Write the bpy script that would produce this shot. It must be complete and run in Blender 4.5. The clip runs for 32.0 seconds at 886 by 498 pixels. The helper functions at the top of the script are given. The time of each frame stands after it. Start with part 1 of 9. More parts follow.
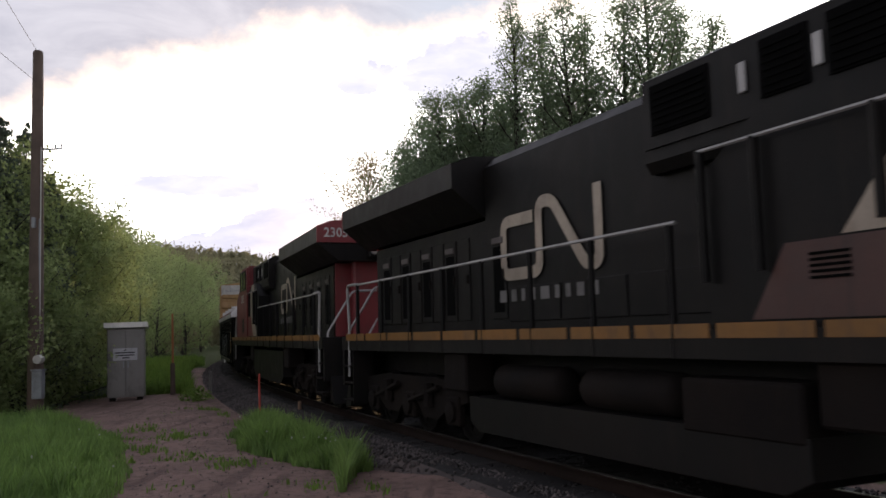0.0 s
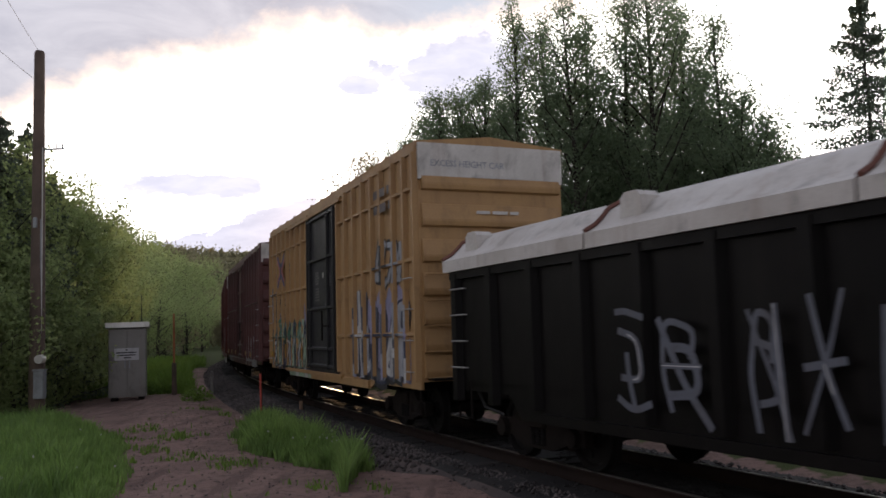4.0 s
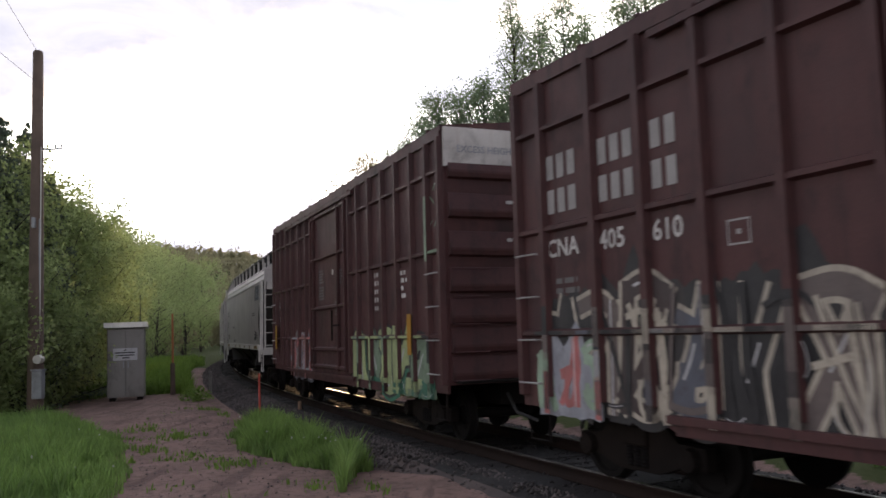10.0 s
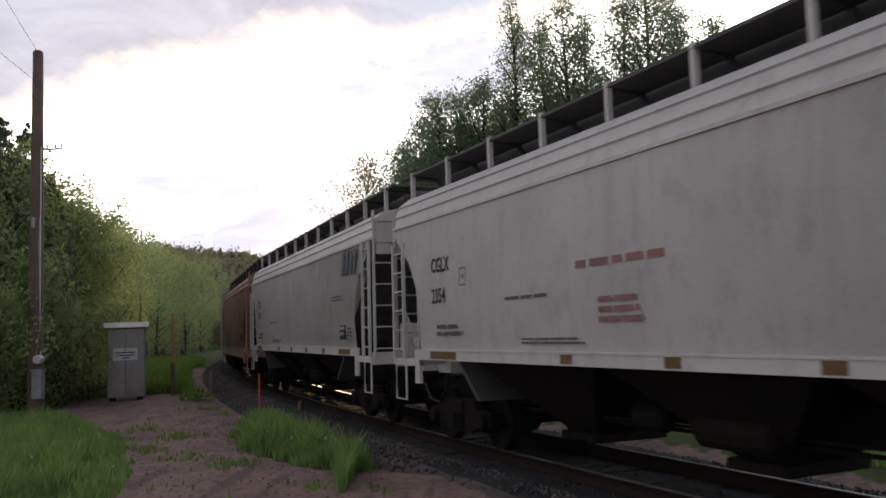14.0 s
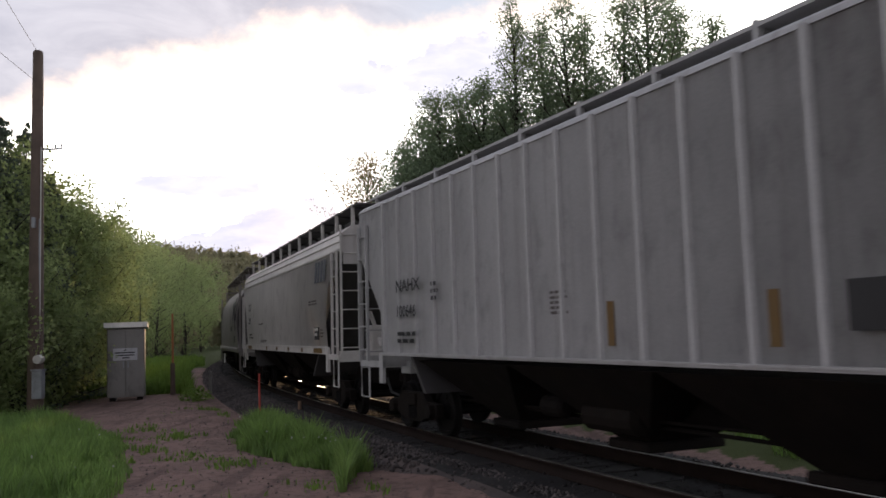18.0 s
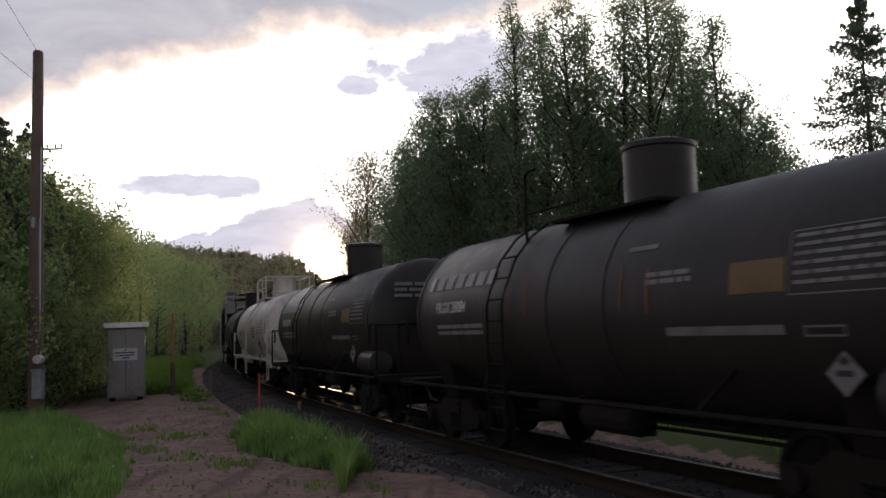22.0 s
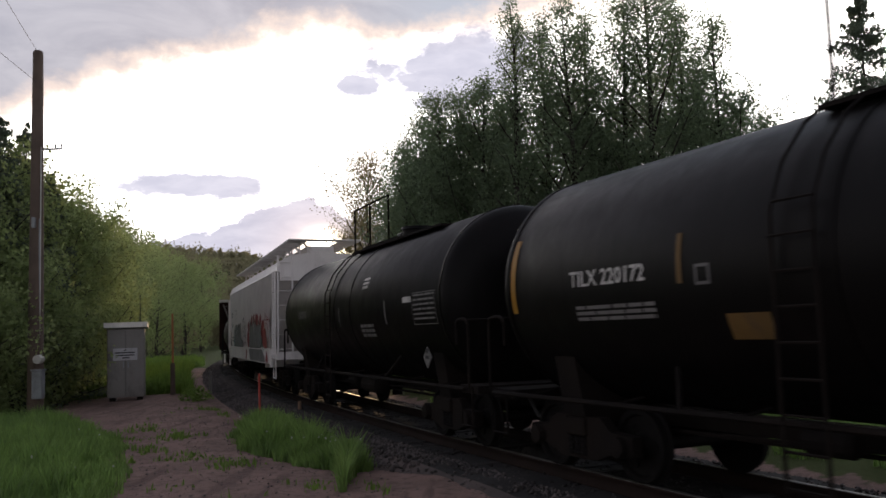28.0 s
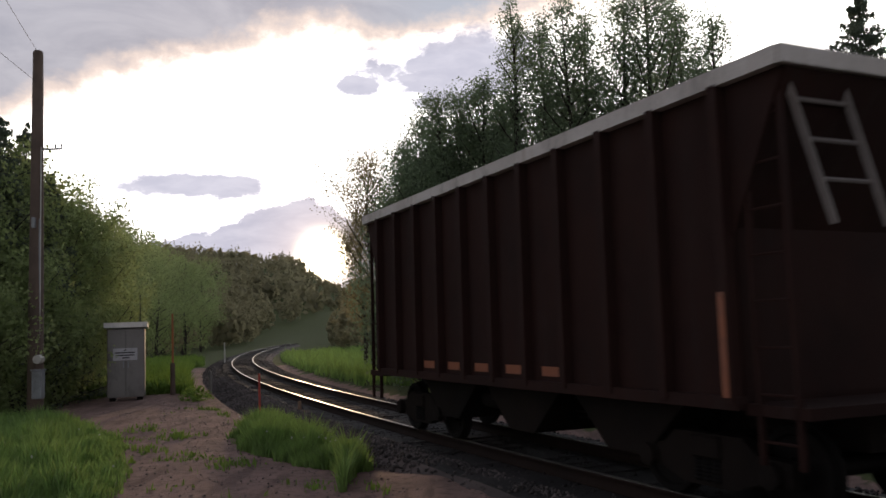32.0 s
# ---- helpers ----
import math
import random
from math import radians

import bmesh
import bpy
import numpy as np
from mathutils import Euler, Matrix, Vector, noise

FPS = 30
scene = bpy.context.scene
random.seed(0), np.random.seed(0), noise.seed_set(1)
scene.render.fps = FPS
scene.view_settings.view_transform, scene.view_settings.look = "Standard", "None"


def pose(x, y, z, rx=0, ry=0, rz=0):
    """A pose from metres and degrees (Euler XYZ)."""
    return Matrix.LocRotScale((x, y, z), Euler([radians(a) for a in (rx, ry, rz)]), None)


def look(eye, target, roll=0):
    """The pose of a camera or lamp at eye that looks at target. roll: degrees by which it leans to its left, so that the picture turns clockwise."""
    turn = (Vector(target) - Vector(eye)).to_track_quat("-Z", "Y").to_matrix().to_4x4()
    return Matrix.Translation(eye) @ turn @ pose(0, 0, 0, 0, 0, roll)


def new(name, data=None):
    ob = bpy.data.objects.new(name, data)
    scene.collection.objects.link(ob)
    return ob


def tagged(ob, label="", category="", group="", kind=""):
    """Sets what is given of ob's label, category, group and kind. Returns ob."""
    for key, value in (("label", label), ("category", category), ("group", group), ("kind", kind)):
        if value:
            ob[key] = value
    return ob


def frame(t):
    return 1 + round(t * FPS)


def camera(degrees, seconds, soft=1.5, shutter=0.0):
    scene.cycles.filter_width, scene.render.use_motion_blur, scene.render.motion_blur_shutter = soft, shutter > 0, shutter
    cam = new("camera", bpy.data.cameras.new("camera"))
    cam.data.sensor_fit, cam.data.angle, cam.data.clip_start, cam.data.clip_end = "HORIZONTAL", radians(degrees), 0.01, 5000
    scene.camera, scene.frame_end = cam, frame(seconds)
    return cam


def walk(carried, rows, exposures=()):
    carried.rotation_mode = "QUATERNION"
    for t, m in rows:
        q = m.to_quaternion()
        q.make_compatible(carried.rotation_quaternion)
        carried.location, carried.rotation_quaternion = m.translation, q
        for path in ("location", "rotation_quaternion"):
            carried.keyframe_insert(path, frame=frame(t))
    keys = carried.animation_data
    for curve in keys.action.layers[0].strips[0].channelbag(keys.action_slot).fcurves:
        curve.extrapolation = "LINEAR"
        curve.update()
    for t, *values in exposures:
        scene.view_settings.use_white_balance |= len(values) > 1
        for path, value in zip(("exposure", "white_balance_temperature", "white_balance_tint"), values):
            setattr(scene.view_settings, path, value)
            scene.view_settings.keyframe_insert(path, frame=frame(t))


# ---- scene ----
# The camera stands still on the outside of a railway curve; only a touch of the tripod turns it a little.
cam = camera(56.03, 32.0, soft=1.6, shutter=0.16)
EYE = Vector((0.0, 0.0, 1.906))


def aim(turn):
    """A view turned by so many degrees to the left."""
    a, e = radians(-turn), radians(5.426)
    return look(EYE, EYE + Vector((math.sin(a) * math.cos(e), math.cos(a) * math.cos(e), math.sin(e))), -2.157)


walk(cam, [(0.0, aim(0.0)), (2.8, aim(0.0)), (3.5, aim(0.05)), (5.3, aim(0.11)), (6.3, aim(0.11)), (7.2, aim(0.06)), (8.4, aim(0.05)),
           (9.2, aim(0.01)), (10.5, aim(0.0)), (32.0, aim(0.0))],
     exposures=[(t, e, 6600, 11) for t, e in (
         (0.0, 0.55), (1.0, 0.55), (1.8, 0.35), (3.5, 0.4), (5.5, 0.75), (6.5, 0.84), (8.0, 0.97), (10.3, 1.0), (11.3, 0.85), (12.0, 0.65), (19.0, 0.55), (21.0, 0.2), (22.5, 0.1), (23.7, -0.15), (24.3, -0.15), (25.2, 0.1), (28.2, 0.2), (29.5, 0.3), (30.5, 0.1), (32.0, 0.05))])

# ---- world and sun ----
SUN_AZ, SUN_EL = -8.12, 5.14
world = bpy.data.worlds.new("sky")
scene.world = world
world.use_nodes = True


class Nodes:
    """A short way to write node trees."""

    def __init__(self, tree):
        self.tree, self.links = tree, tree.links
        tree.nodes.clear()

    def put(self, socket, value):
        if hasattr(value, "links"):
            self.links.new(value, socket)
        elif value is not None:
            socket.default_value = value

    def math(self, op, a, b=None, c=None, clamp=False):
        n = self.tree.nodes.new("ShaderNodeMath")
        n.operation, n.use_clamp = op, clamp
        for k, value in enumerate((a, b, c)):
            self.put(n.inputs[k], value)
        return n.outputs[0]

    def mix(self, fac, a, b, blend="MIX"):
        n = self.tree.nodes.new("ShaderNodeMix")
        n.data_type, n.blend_type = "RGBA", blend
        self.put(n.inputs[0], fac)
        for k, value in ((6, a), (7, b)):
            self.put(n.inputs[k], (*value, 1) if isinstance(value, tuple) and len(value) == 3 else value)
        return n.outputs[2]

    def noise(self, vector, scale, detail=4.0, rough=0.55, distort=0.0):
        n = self.tree.nodes.new("ShaderNodeTexNoise")
        self.put(n.inputs["Vector"], vector)
        n.inputs["Scale"].default_value, n.inputs["Detail"].default_value = scale, detail
        n.inputs["Roughness"].default_value, n.inputs["Distortion"].default_value = rough, distort
        return n.outputs["Fac"]

    def step(self, value, lo, hi, a=0.0, b=1.0):
        n = self.tree.nodes.new("ShaderNodeMapRange")
        n.interpolation_type = "SMOOTHSTEP"
        self.put(n.inputs["Value"], value)
        for k, x in zip(("From Min", "From Max", "To Min", "To Max"), (lo, hi, a, b)):
            n.inputs[k].default_value = x
        return n.outputs["Result"]

    def stretch(self, vector, scale, place=(0, 0, 0)):
        n = self.tree.nodes.new("ShaderNodeMapping")
        self.put(n.inputs["Vector"], vector)
        n.inputs["Scale"].default_value, n.inputs["Location"].default_value = scale, place
        return n.outputs[0]

    def node(self, kind):
        return self.tree.nodes.new(kind)


def build_sky():
    g = Nodes(world.node_tree)
    way = g.node("ShaderNodeTexCoord").outputs["Generated"]
    sep = g.node("ShaderNodeSeparateXYZ")
    g.put(sep.inputs[0], way)
    x, y, z = sep.outputs
    az = g.math("MULTIPLY", g.math("ARCTAN2", x, y), 57.2958)
    el = g.math("MULTIPLY", g.math("ARCSINE", z), 57.2958)
    flat = g.node("ShaderNodeCombineXYZ")
    g.put(flat.inputs[0], az)
    g.put(flat.inputs[1], el)
    flat = flat.outputs[0]
    billow = g.noise(g.stretch(flat, (0.11, 0.3, 1.0)), 1.0, 6.0, 0.6, 0.5)
    puffs = g.noise(g.stretch(flat, (0.55, 0.7, 1.0), (3, 9, 0)), 1.0, 5.0, 0.6, 0.2)
    wisps = g.noise(g.stretch(flat, (0.3, 0.9, 1.0), (7, 3, 0)), 1.0, 5.0, 0.6, 0.3)
    wobble = g.math("MULTIPLY", g.math("SUBTRACT", billow, 0.5), 1.5)
    frill = g.math("MULTIPLY", g.math("SUBTRACT", wisps, 0.5), 0.9)

    def blob(a, e, ra, re, wild=1.0):
        da = g.math("DIVIDE", g.math("SUBTRACT", az, a), ra)
        de = g.math("DIVIDE", g.math("SUBTRACT", el, e), re)
        far = g.math("SQRT", g.math("ADD", g.math("MULTIPLY", da, da), g.math("MULTIPLY", de, de)))
        return g.math("SUBTRACT", g.math("MULTIPLY_ADD", wobble, wild, g.math("MULTIPLY_ADD", frill, wild, 1.0)), far)

    def outline(stops):
        """A line of heights over the compass, in degrees."""
        n = g.node("ShaderNodeValToRGB")
        g.put(n.inputs[0], g.math("DIVIDE", g.math("ADD", az, 90.0), 180.0))
        ramp = n.color_ramp
        ramp.elements.remove(ramp.elements[1])
        for k, (a, e) in enumerate(stops):
            el_ = ramp.elements[0] if k == 0 else ramp.elements.new((a + 90) / 180)
            el_.position, el_.color = (a + 90) / 180, (e / 30, e / 30, e / 30, 1)
        return g.math("MULTIPLY", n.outputs[0], 30.0)

    def torn(shape, much):
        return g.math("MULTIPLY_ADD", g.math("SUBTRACT", puffs, 0.5), much, shape)

    # a deck of cloud over a bright opening, with warm fringes where it is thin
    deck_line = outline([(-88, 8), (-50, 10), (-28, 14.3), (-25, 15.7), (-22.4, 16.9), (-19.6, 17.8), (-17, 18.4), (-13.7, 19.3), (-11.8, 20.2), (-9, 20.8), (-6, 20.7), (-4.4, 19.7), (-2, 19.8), (0.8, 20.3), (3.2, 20.8), (9, 21.5), (20, 22), (40, 20), (88, 9)])
    depth = g.math("ADD", g.math("SUBTRACT", el, deck_line), g.math("ADD", g.math("MULTIPLY", wobble, 1.6), g.math("MULTIPLY", g.math("SUBTRACT", puffs, 0.5), 2.6)))
    open_sky = g.step(depth, -0.5, 1.5, 1.0, 0.0)
    glow = g.step(depth, -2.2, 0.3, 1.0, 0.0)
    # a thin lens of cloud, a torn patch, and a heaped bank low by the sun
    thin = g.step(g.math("MAXIMUM", g.math("MAXIMUM", torn(blob(-16.2, 10.0, 5.9, 0.9, 0.6), 1.3), torn(blob(1.2, 17.6, 6.6, 2.7, 0.8), 1.0)), torn(blob(-5.4, 16.6, 1.6, 0.7, 1.0), 1.2)), -0.1, 0.3, 0.0, 0.92)
    heap = g.math("ADD", outline([(-88, 2), (-30, 4.5), (-22, 5.9), (-19.3, 6.5), (-17.2, 7.0), (-15.5, 7.1), (-13.9, 8.1), (-11.5, 8.7), (-9, 9.2), (-7.5, 8.6), (-5.5, 7.4), (-3, 6.4), (6, 5.5), (40, 4.5), (88, 2)]),
                  g.math("ADD", g.math("MULTIPLY", g.math("SUBTRACT", puffs, 0.5), 1.9), g.math("MULTIPLY", frill, 0.5)))
    bank = g.step(g.math("SUBTRACT", heap, el), -0.06, 0.3, 0.0, 0.95)
    cover = g.math("MAXIMUM", thin, bank)
    sky = g.node("ShaderNodeTexSky")
    sky.sky_type, sky.sun_disc = "NISHITA", False
    sky.sun_elevation, sky.sun_rotation = radians(SUN_EL), radians(SUN_AZ)
    clear = g.mix(1.0, sky.outputs[0], (0.12, 0.12, 0.12), "MULTIPLY")
    grey = g.mix(g.step(billow, 0.3, 0.7), (0.37, 0.375, 0.46), (0.55, 0.545, 0.62))
    grey = g.mix(g.step(az, -9.0, 4.0), grey, g.mix(billow, (0.38, 0.43, 0.54), (0.57, 0.62, 0.72)))
    veil = g.mix(0.88, clear, grey)
    lit = g.mix(glow, (0.98, 0.80, 0.70), (2.5, 2.4, 2.35))
    colour = g.mix(open_sky, veil, lit)
    colour = g.mix(cover, colour, g.mix(g.step(wisps, 0.3, 0.7), (0.42, 0.43, 0.56), (0.55, 0.55, 0.67)))
    # the lower half is dull land
    colour = g.mix(g.step(el, -1.5, 0.0), (0.03, 0.035, 0.02), colour)
    # the side away from the sunset is dimmer cloud
    back = g.step(y, 0.75, -0.35)
    # behind, out of view, a brighter low band is added to light the cars' sides
    dull = g.mix(g.step(el, 14.0, 34.0), g.mix(billow, (0.42, 0.42, 0.47), (0.60, 0.58, 0.60)), g.mix(billow, (0.16, 0.17, 0.22), (0.30, 0.31, 0.38)))
    colour = g.mix(back, colour, dull)
    colour = g.mix(g.math("MULTIPLY", g.step(el, -1.5, -0.2, 1.0, 0.0), 1.0), colour, (0.03, 0.035, 0.02))
    a, e = radians(SUN_AZ), radians(SUN_EL)
    dot = g.node("ShaderNodeVectorMath")
    dot.operation = "DOT_PRODUCT"
    g.put(dot.inputs[0], way)
    dot.inputs[1].default_value = (math.sin(a) * math.cos(e), math.cos(a) * math.cos(e), math.sin(e))
    off = g.math("MULTIPLY", g.math("ARCCOSINE", g.math("MINIMUM", dot.outputs["Value"], 0.9999999)), 57.2958)
    core = g.math("MULTIPLY", g.math("EXPONENT", g.math("MULTIPLY", g.math("MULTIPLY", off, off), -1.05)), 34.0)
    halo = g.math("MULTIPLY", g.math("EXPONENT", g.math("MULTIPLY", off, -0.5)), 0.8)
    warm = g.mix(1.0, g.mix(1.0, (1.0, 0.62, 0.30), halo, "MULTIPLY"), g.mix(1.0, (1.0, 0.86, 0.6), core, "MULTIPLY"), "ADD")
    colour = g.mix(1.0, colour, warm, "ADD")
    back_node = g.node("ShaderNodeBackground")
    g.put(back_node.inputs[0], colour)
    back_node.inputs[1].default_value = 1.0
    out = g.node("ShaderNodeOutputWorld")
    g.put(out.inputs[0], back_node.outputs[0])


build_sky()
sun = new("sun", bpy.data.lights.new("sun", "SUN"))
sun.data.energy, sun.data.angle, sun.data.color = 1.0, radians(0.6), (1.0, 0.66, 0.38)
_a, _e = radians(SUN_AZ), radians(SUN_EL)
sun.matrix_world = look((0, 0, 60), Vector((0, 0, 60)) - Vector((math.sin(_a) * math.cos(_e), math.cos(_a) * math.cos(_e), math.sin(_e))))

# ---- materials ----


def material(name, base, second=None, rough=0.7, metal=0.0, scale=3.0, fine=40.0, bump=0.25, dirt=0.35, dirt_colour=(0.05, 0.04, 0.035),
             streak=0.0, streak_colour=(0.16, 0.06, 0.03), sheer=0.0, spec=0.5, vary=0.0, islands=0.0):
    """A worn surface: two tones, grain, dirt that lies in blotches and, on upright sheets, rust and grime that has run down."""
    m = bpy.data.materials.new(name)
    m.use_nodes = True
    g = Nodes(m.node_tree)
    p = g.node("ShaderNodeBsdfPrincipled")
    where = g.node("ShaderNodeTexCoord").outputs["Object"]
    big = g.noise(where, scale * 0.25, 5.0, 0.6)
    small = g.noise(where, fine, 3.0, 0.6)
    second = second or tuple(c * 0.72 for c in base)
    if max(base) < 0.06:
        dirt_colour = tuple(c * 1.5 for c in second)
    colour = g.mix(g.step(big, 0.35, 0.68), base, second)
    colour = g.mix(g.math("MULTIPLY", g.step(small, 0.3, 0.75), 0.35), colour, tuple(c * 0.6 for c in base))
    blotch = g.noise(g.stretch(where, (1, 1, 0.6), (3, 5, 1)), scale, 6.0, 0.65, 0.4)
    colour = g.mix(g.math("MULTIPLY", g.step(blotch, 0.5, 0.72), dirt), colour, dirt_colour)
    if streak:
        runs = g.noise(g.stretch(where, (5.0, 5.0, 0.22)), 1.0, 5.0, 0.6)
        colour = g.mix(g.math("MULTIPLY", g.step(runs, 0.5, 0.74), streak), colour, streak_colour)
    if vary or islands:
        pick = g.node("ShaderNodeNewGeometry").outputs["Random Per Island"] if islands else g.node("ShaderNodeObjectInfo").outputs["Random"]
        shade = g.math("MULTIPLY_ADD", pick, 2 * (vary or islands), 1.0 - (vary or islands))
        hue = g.node("ShaderNodeHueSaturation")
        g.put(hue.inputs["Value"], shade)
        g.put(hue.inputs["Color"], colour)
        colour = hue.outputs[0]
    g.put(p.inputs["Base Color"], colour)
    g.put(p.inputs["Roughness"], g.math("MULTIPLY_ADD", blotch, 0.35, rough - 0.15, clamp=True))
    p.inputs["Metallic"].default_value = metal
    p.inputs["Specular IOR Level"].default_value = spec
    if bump:
        b = g.node("ShaderNodeBump")
        b.inputs["Strength"].default_value, b.inputs["Distance"].default_value = bump, 0.01
        g.put(b.inputs["Height"], g.math("ADD", small, blotch))
        g.put(p.inputs["Normal"], b.outputs[0])
    out = g.node("ShaderNodeOutputMaterial")
    if sheer:
        t = g.node("ShaderNodeBsdfTranslucent")
        g.put(t.inputs[0], g.mix(0.5, colour, tuple(min(1.0, c * 2.2) for c in base)))
        both = g.node("ShaderNodeMixShader")
        both.inputs[0].default_value = sheer
        g.put(both.inputs[1], p.outputs[0])
        g.put(both.inputs[2], t.outputs[0])
        g.put(out.inputs[0], both.outputs[0])
    else:
        g.put(out.inputs[0], p.outputs[0])
    return m


def glass_dark(name):
    m = bpy.data.materials.new(name)
    m.use_nodes = True
    p = m.node_tree.nodes["Principled BSDF"]
    p.inputs["Base Color"].default_value = (0.02, 0.022, 0.025, 1)
    p.inputs["Roughness"].default_value = 0.06
    return m


M_BROWN = material("boxcar_brown_paint", (0.128, 0.050, 0.046), (0.085, 0.038, 0.038), 0.55, streak=0.6, streak_colour=(0.042, 0.025, 0.025), dirt=0.6, dirt_colour=(0.04, 0.026, 0.025), spec=0.3)
M_DARKBROWN = material("boxcar_dark_brown_paint", (0.088, 0.036, 0.035), (0.058, 0.027, 0.028), 0.55, streak=0.6, streak_colour=(0.03, 0.019, 0.019), dirt=0.6, dirt_colour=(0.03, 0.02, 0.02), spec=0.3)
M_RED = material("boxcar_red_paint", (0.135, 0.036, 0.031), (0.095, 0.032, 0.029), 0.55, streak=0.6, streak_colour=(0.05, 0.022, 0.021), dirt=0.55, dirt_colour=(0.045, 0.024, 0.022), spec=0.3)
M_TAN = material("boxcar_yellow_paint", (0.41, 0.245, 0.10), (0.35, 0.205, 0.09), 0.6, streak=0.3, streak_colour=(0.17, 0.09, 0.04), dirt=0.25)
M_BLACKDOOR = material("black_door_paint", (0.020, 0.020, 0.022), None, 0.55)
M_WHITE = material("white_panel_paint", (0.62, 0.60, 0.57), (0.5, 0.48, 0.45), 0.6, streak=0.3, streak_colour=(0.25, 0.17, 0.13))
M_VOID = material("dark_opening", (0.004, 0.004, 0.004), None, 0.9, bump=0.0, dirt=0.0, spec=0.05)
M_GRIMERED = material("grimy_red_brown_paint", (0.085, 0.035, 0.027), (0.06, 0.03, 0.025), 0.6, streak=0.4, streak_colour=(0.03, 0.022, 0.02), bump=0.1)
M_PEBBLE = material("road_pebble", (0.17, 0.135, 0.12), (0.11, 0.088, 0.08), 0.9, fine=30, bump=0.4, islands=0.3)
M_BLACK = material("locomotive_black_paint", (0.007, 0.007, 0.007), (0.012, 0.010, 0.009), 0.5, streak=0.25, streak_colour=(0.024, 0.018, 0.014), bump=0.1, spec=0.16)
M_LRED = material("locomotive_red_paint", (0.20, 0.021, 0.026), (0.15, 0.019, 0.022), 0.5, streak=0.3, streak_colour=(0.12, 0.03, 0.025), bump=0.1)
M_CREAM = material("cream_stripe_paint", (0.44, 0.37, 0.29), None, 0.5, streak=0.25, streak_colour=(0.3, 0.2, 0.12), bump=0.1)
M_STRIPE = material("grimy_yellow_stripe", (0.24, 0.105, 0.014), (0.17, 0.08, 0.014), 0.5, dirt=0.4, bump=0.05)
M_YELLOW = material("yellow_reflector", (0.42, 0.21, 0.02), None, 0.4, dirt=0.25, bump=0.05)
M_GREY = material("hopper_grey_paint", (0.60, 0.575, 0.54), (0.53, 0.505, 0.48), 0.55, streak=0.22, streak_colour=(0.26, 0.22, 0.19), dirt=0.2)
M_GREYB = material("hopper_dull_grey_paint", (0.45, 0.445, 0.44), (0.39, 0.385, 0.38), 0.6, streak=0.3, streak_colour=(0.2, 0.17, 0.16), dirt=0.25)
M_GREYC = material("hopper_warm_grey_paint", (0.22, 0.20, 0.185), (0.175, 0.158, 0.148), 0.6, streak=0.45, streak_colour=(0.16, 0.12, 0.10), dirt=0.3)
M_GREYD = material("hopper_pale_worn_paint", (0.44, 0.415, 0.385), (0.36, 0.34, 0.32), 0.6, streak=0.35, streak_colour=(0.2, 0.16, 0.14), dirt=0.3)
M_ORANGE = material("hopper_orange_paint", (0.37, 0.195, 0.135), (0.31, 0.155, 0.112), 0.65, streak=0.85, streak_colour=(0.18, 0.066, 0.046), dirt=0.3)
M_RUSTSEAM = material("rust_run", (0.16, 0.062, 0.043), (0.12, 0.047, 0.034), 0.8, bump=0.2)
M_WHITEH = material("hopper_white_paint", (0.85, 0.815, 0.79), (0.78, 0.74, 0.72), 0.5, streak=0.2, streak_colour=(0.35, 0.29, 0.26), dirt=0.15)
M_TANK = material("tank_black_paint", (0.0038, 0.0034, 0.0034), (0.006, 0.005, 0.005), 0.42, streak=0.1, streak_colour=(0.04, 0.03, 0.027), dirt=0.15, bump=0.08, spec=0.11)
M_TANKP = material("dusty_tank_black_paint", (0.016, 0.0135, 0.013), (0.026, 0.021, 0.020), 0.46, streak=0.25, streak_colour=(0.045, 0.035, 0.031), dirt=0.3, bump=0.08, spec=0.3)
M_TANKB = material("tank_brown_black_paint", (0.032, 0.025, 0.023), (0.044, 0.032, 0.029), 0.5, streak=0.3, streak_colour=(0.05, 0.035, 0.03), bump=0.08, spec=0.2)
M_TANKW = material("tank_white_paint", (0.64, 0.59, 0.54), (0.54, 0.49, 0.44), 0.5, streak=0.45, streak_colour=(0.26, 0.2, 0.16), dirt=0.35, dirt_colour=(0.2, 0.15, 0.12))
M_ORE = material("rusty_ore_car_paint", (0.033, 0.0145, 0.0115), (0.022, 0.011, 0.0095), 0.75, spec=0.12, streak=0.5, streak_colour=(0.03, 0.02, 0.018), dirt=0.4)
M_FRAME = material("grimy_underframe_steel", (0.009, 0.0075, 0.007), (0.016, 0.012, 0.010), 0.8, bump=0.4, spec=0.12)
M_WHEEL = material("wheel_steel", (0.009, 0.008, 0.0075), (0.006, 0.005, 0.005), 0.7, spec=0.12)
M_TREAD = material("polished_steel", (0.34, 0.32, 0.30), (0.26, 0.24, 0.22), 0.36, metal=1.0, bump=0.05, dirt=0.15)
M_RUSTRAIL = material("rusty_rail_steel", (0.024, 0.015, 0.012), (0.016, 0.011, 0.009), 0.85, spec=0.15)
M_HAND = material("handrail_grey", (0.42, 0.41, 0.40), None, 0.45, metal=0.3, bump=0.0)
M_INK = material("black_lettering", (0.016, 0.016, 0.018), None, 0.6, bump=0.0, dirt=0.0)
M_CHALK = material("white_lettering", (0.60, 0.58, 0.55), (0.45, 0.43, 0.41), 0.65, bump=0.0)
M_MIDCHALK = material("faded_white_blocks", (0.36, 0.345, 0.33), (0.26, 0.25, 0.24), 0.65, bump=0.0)
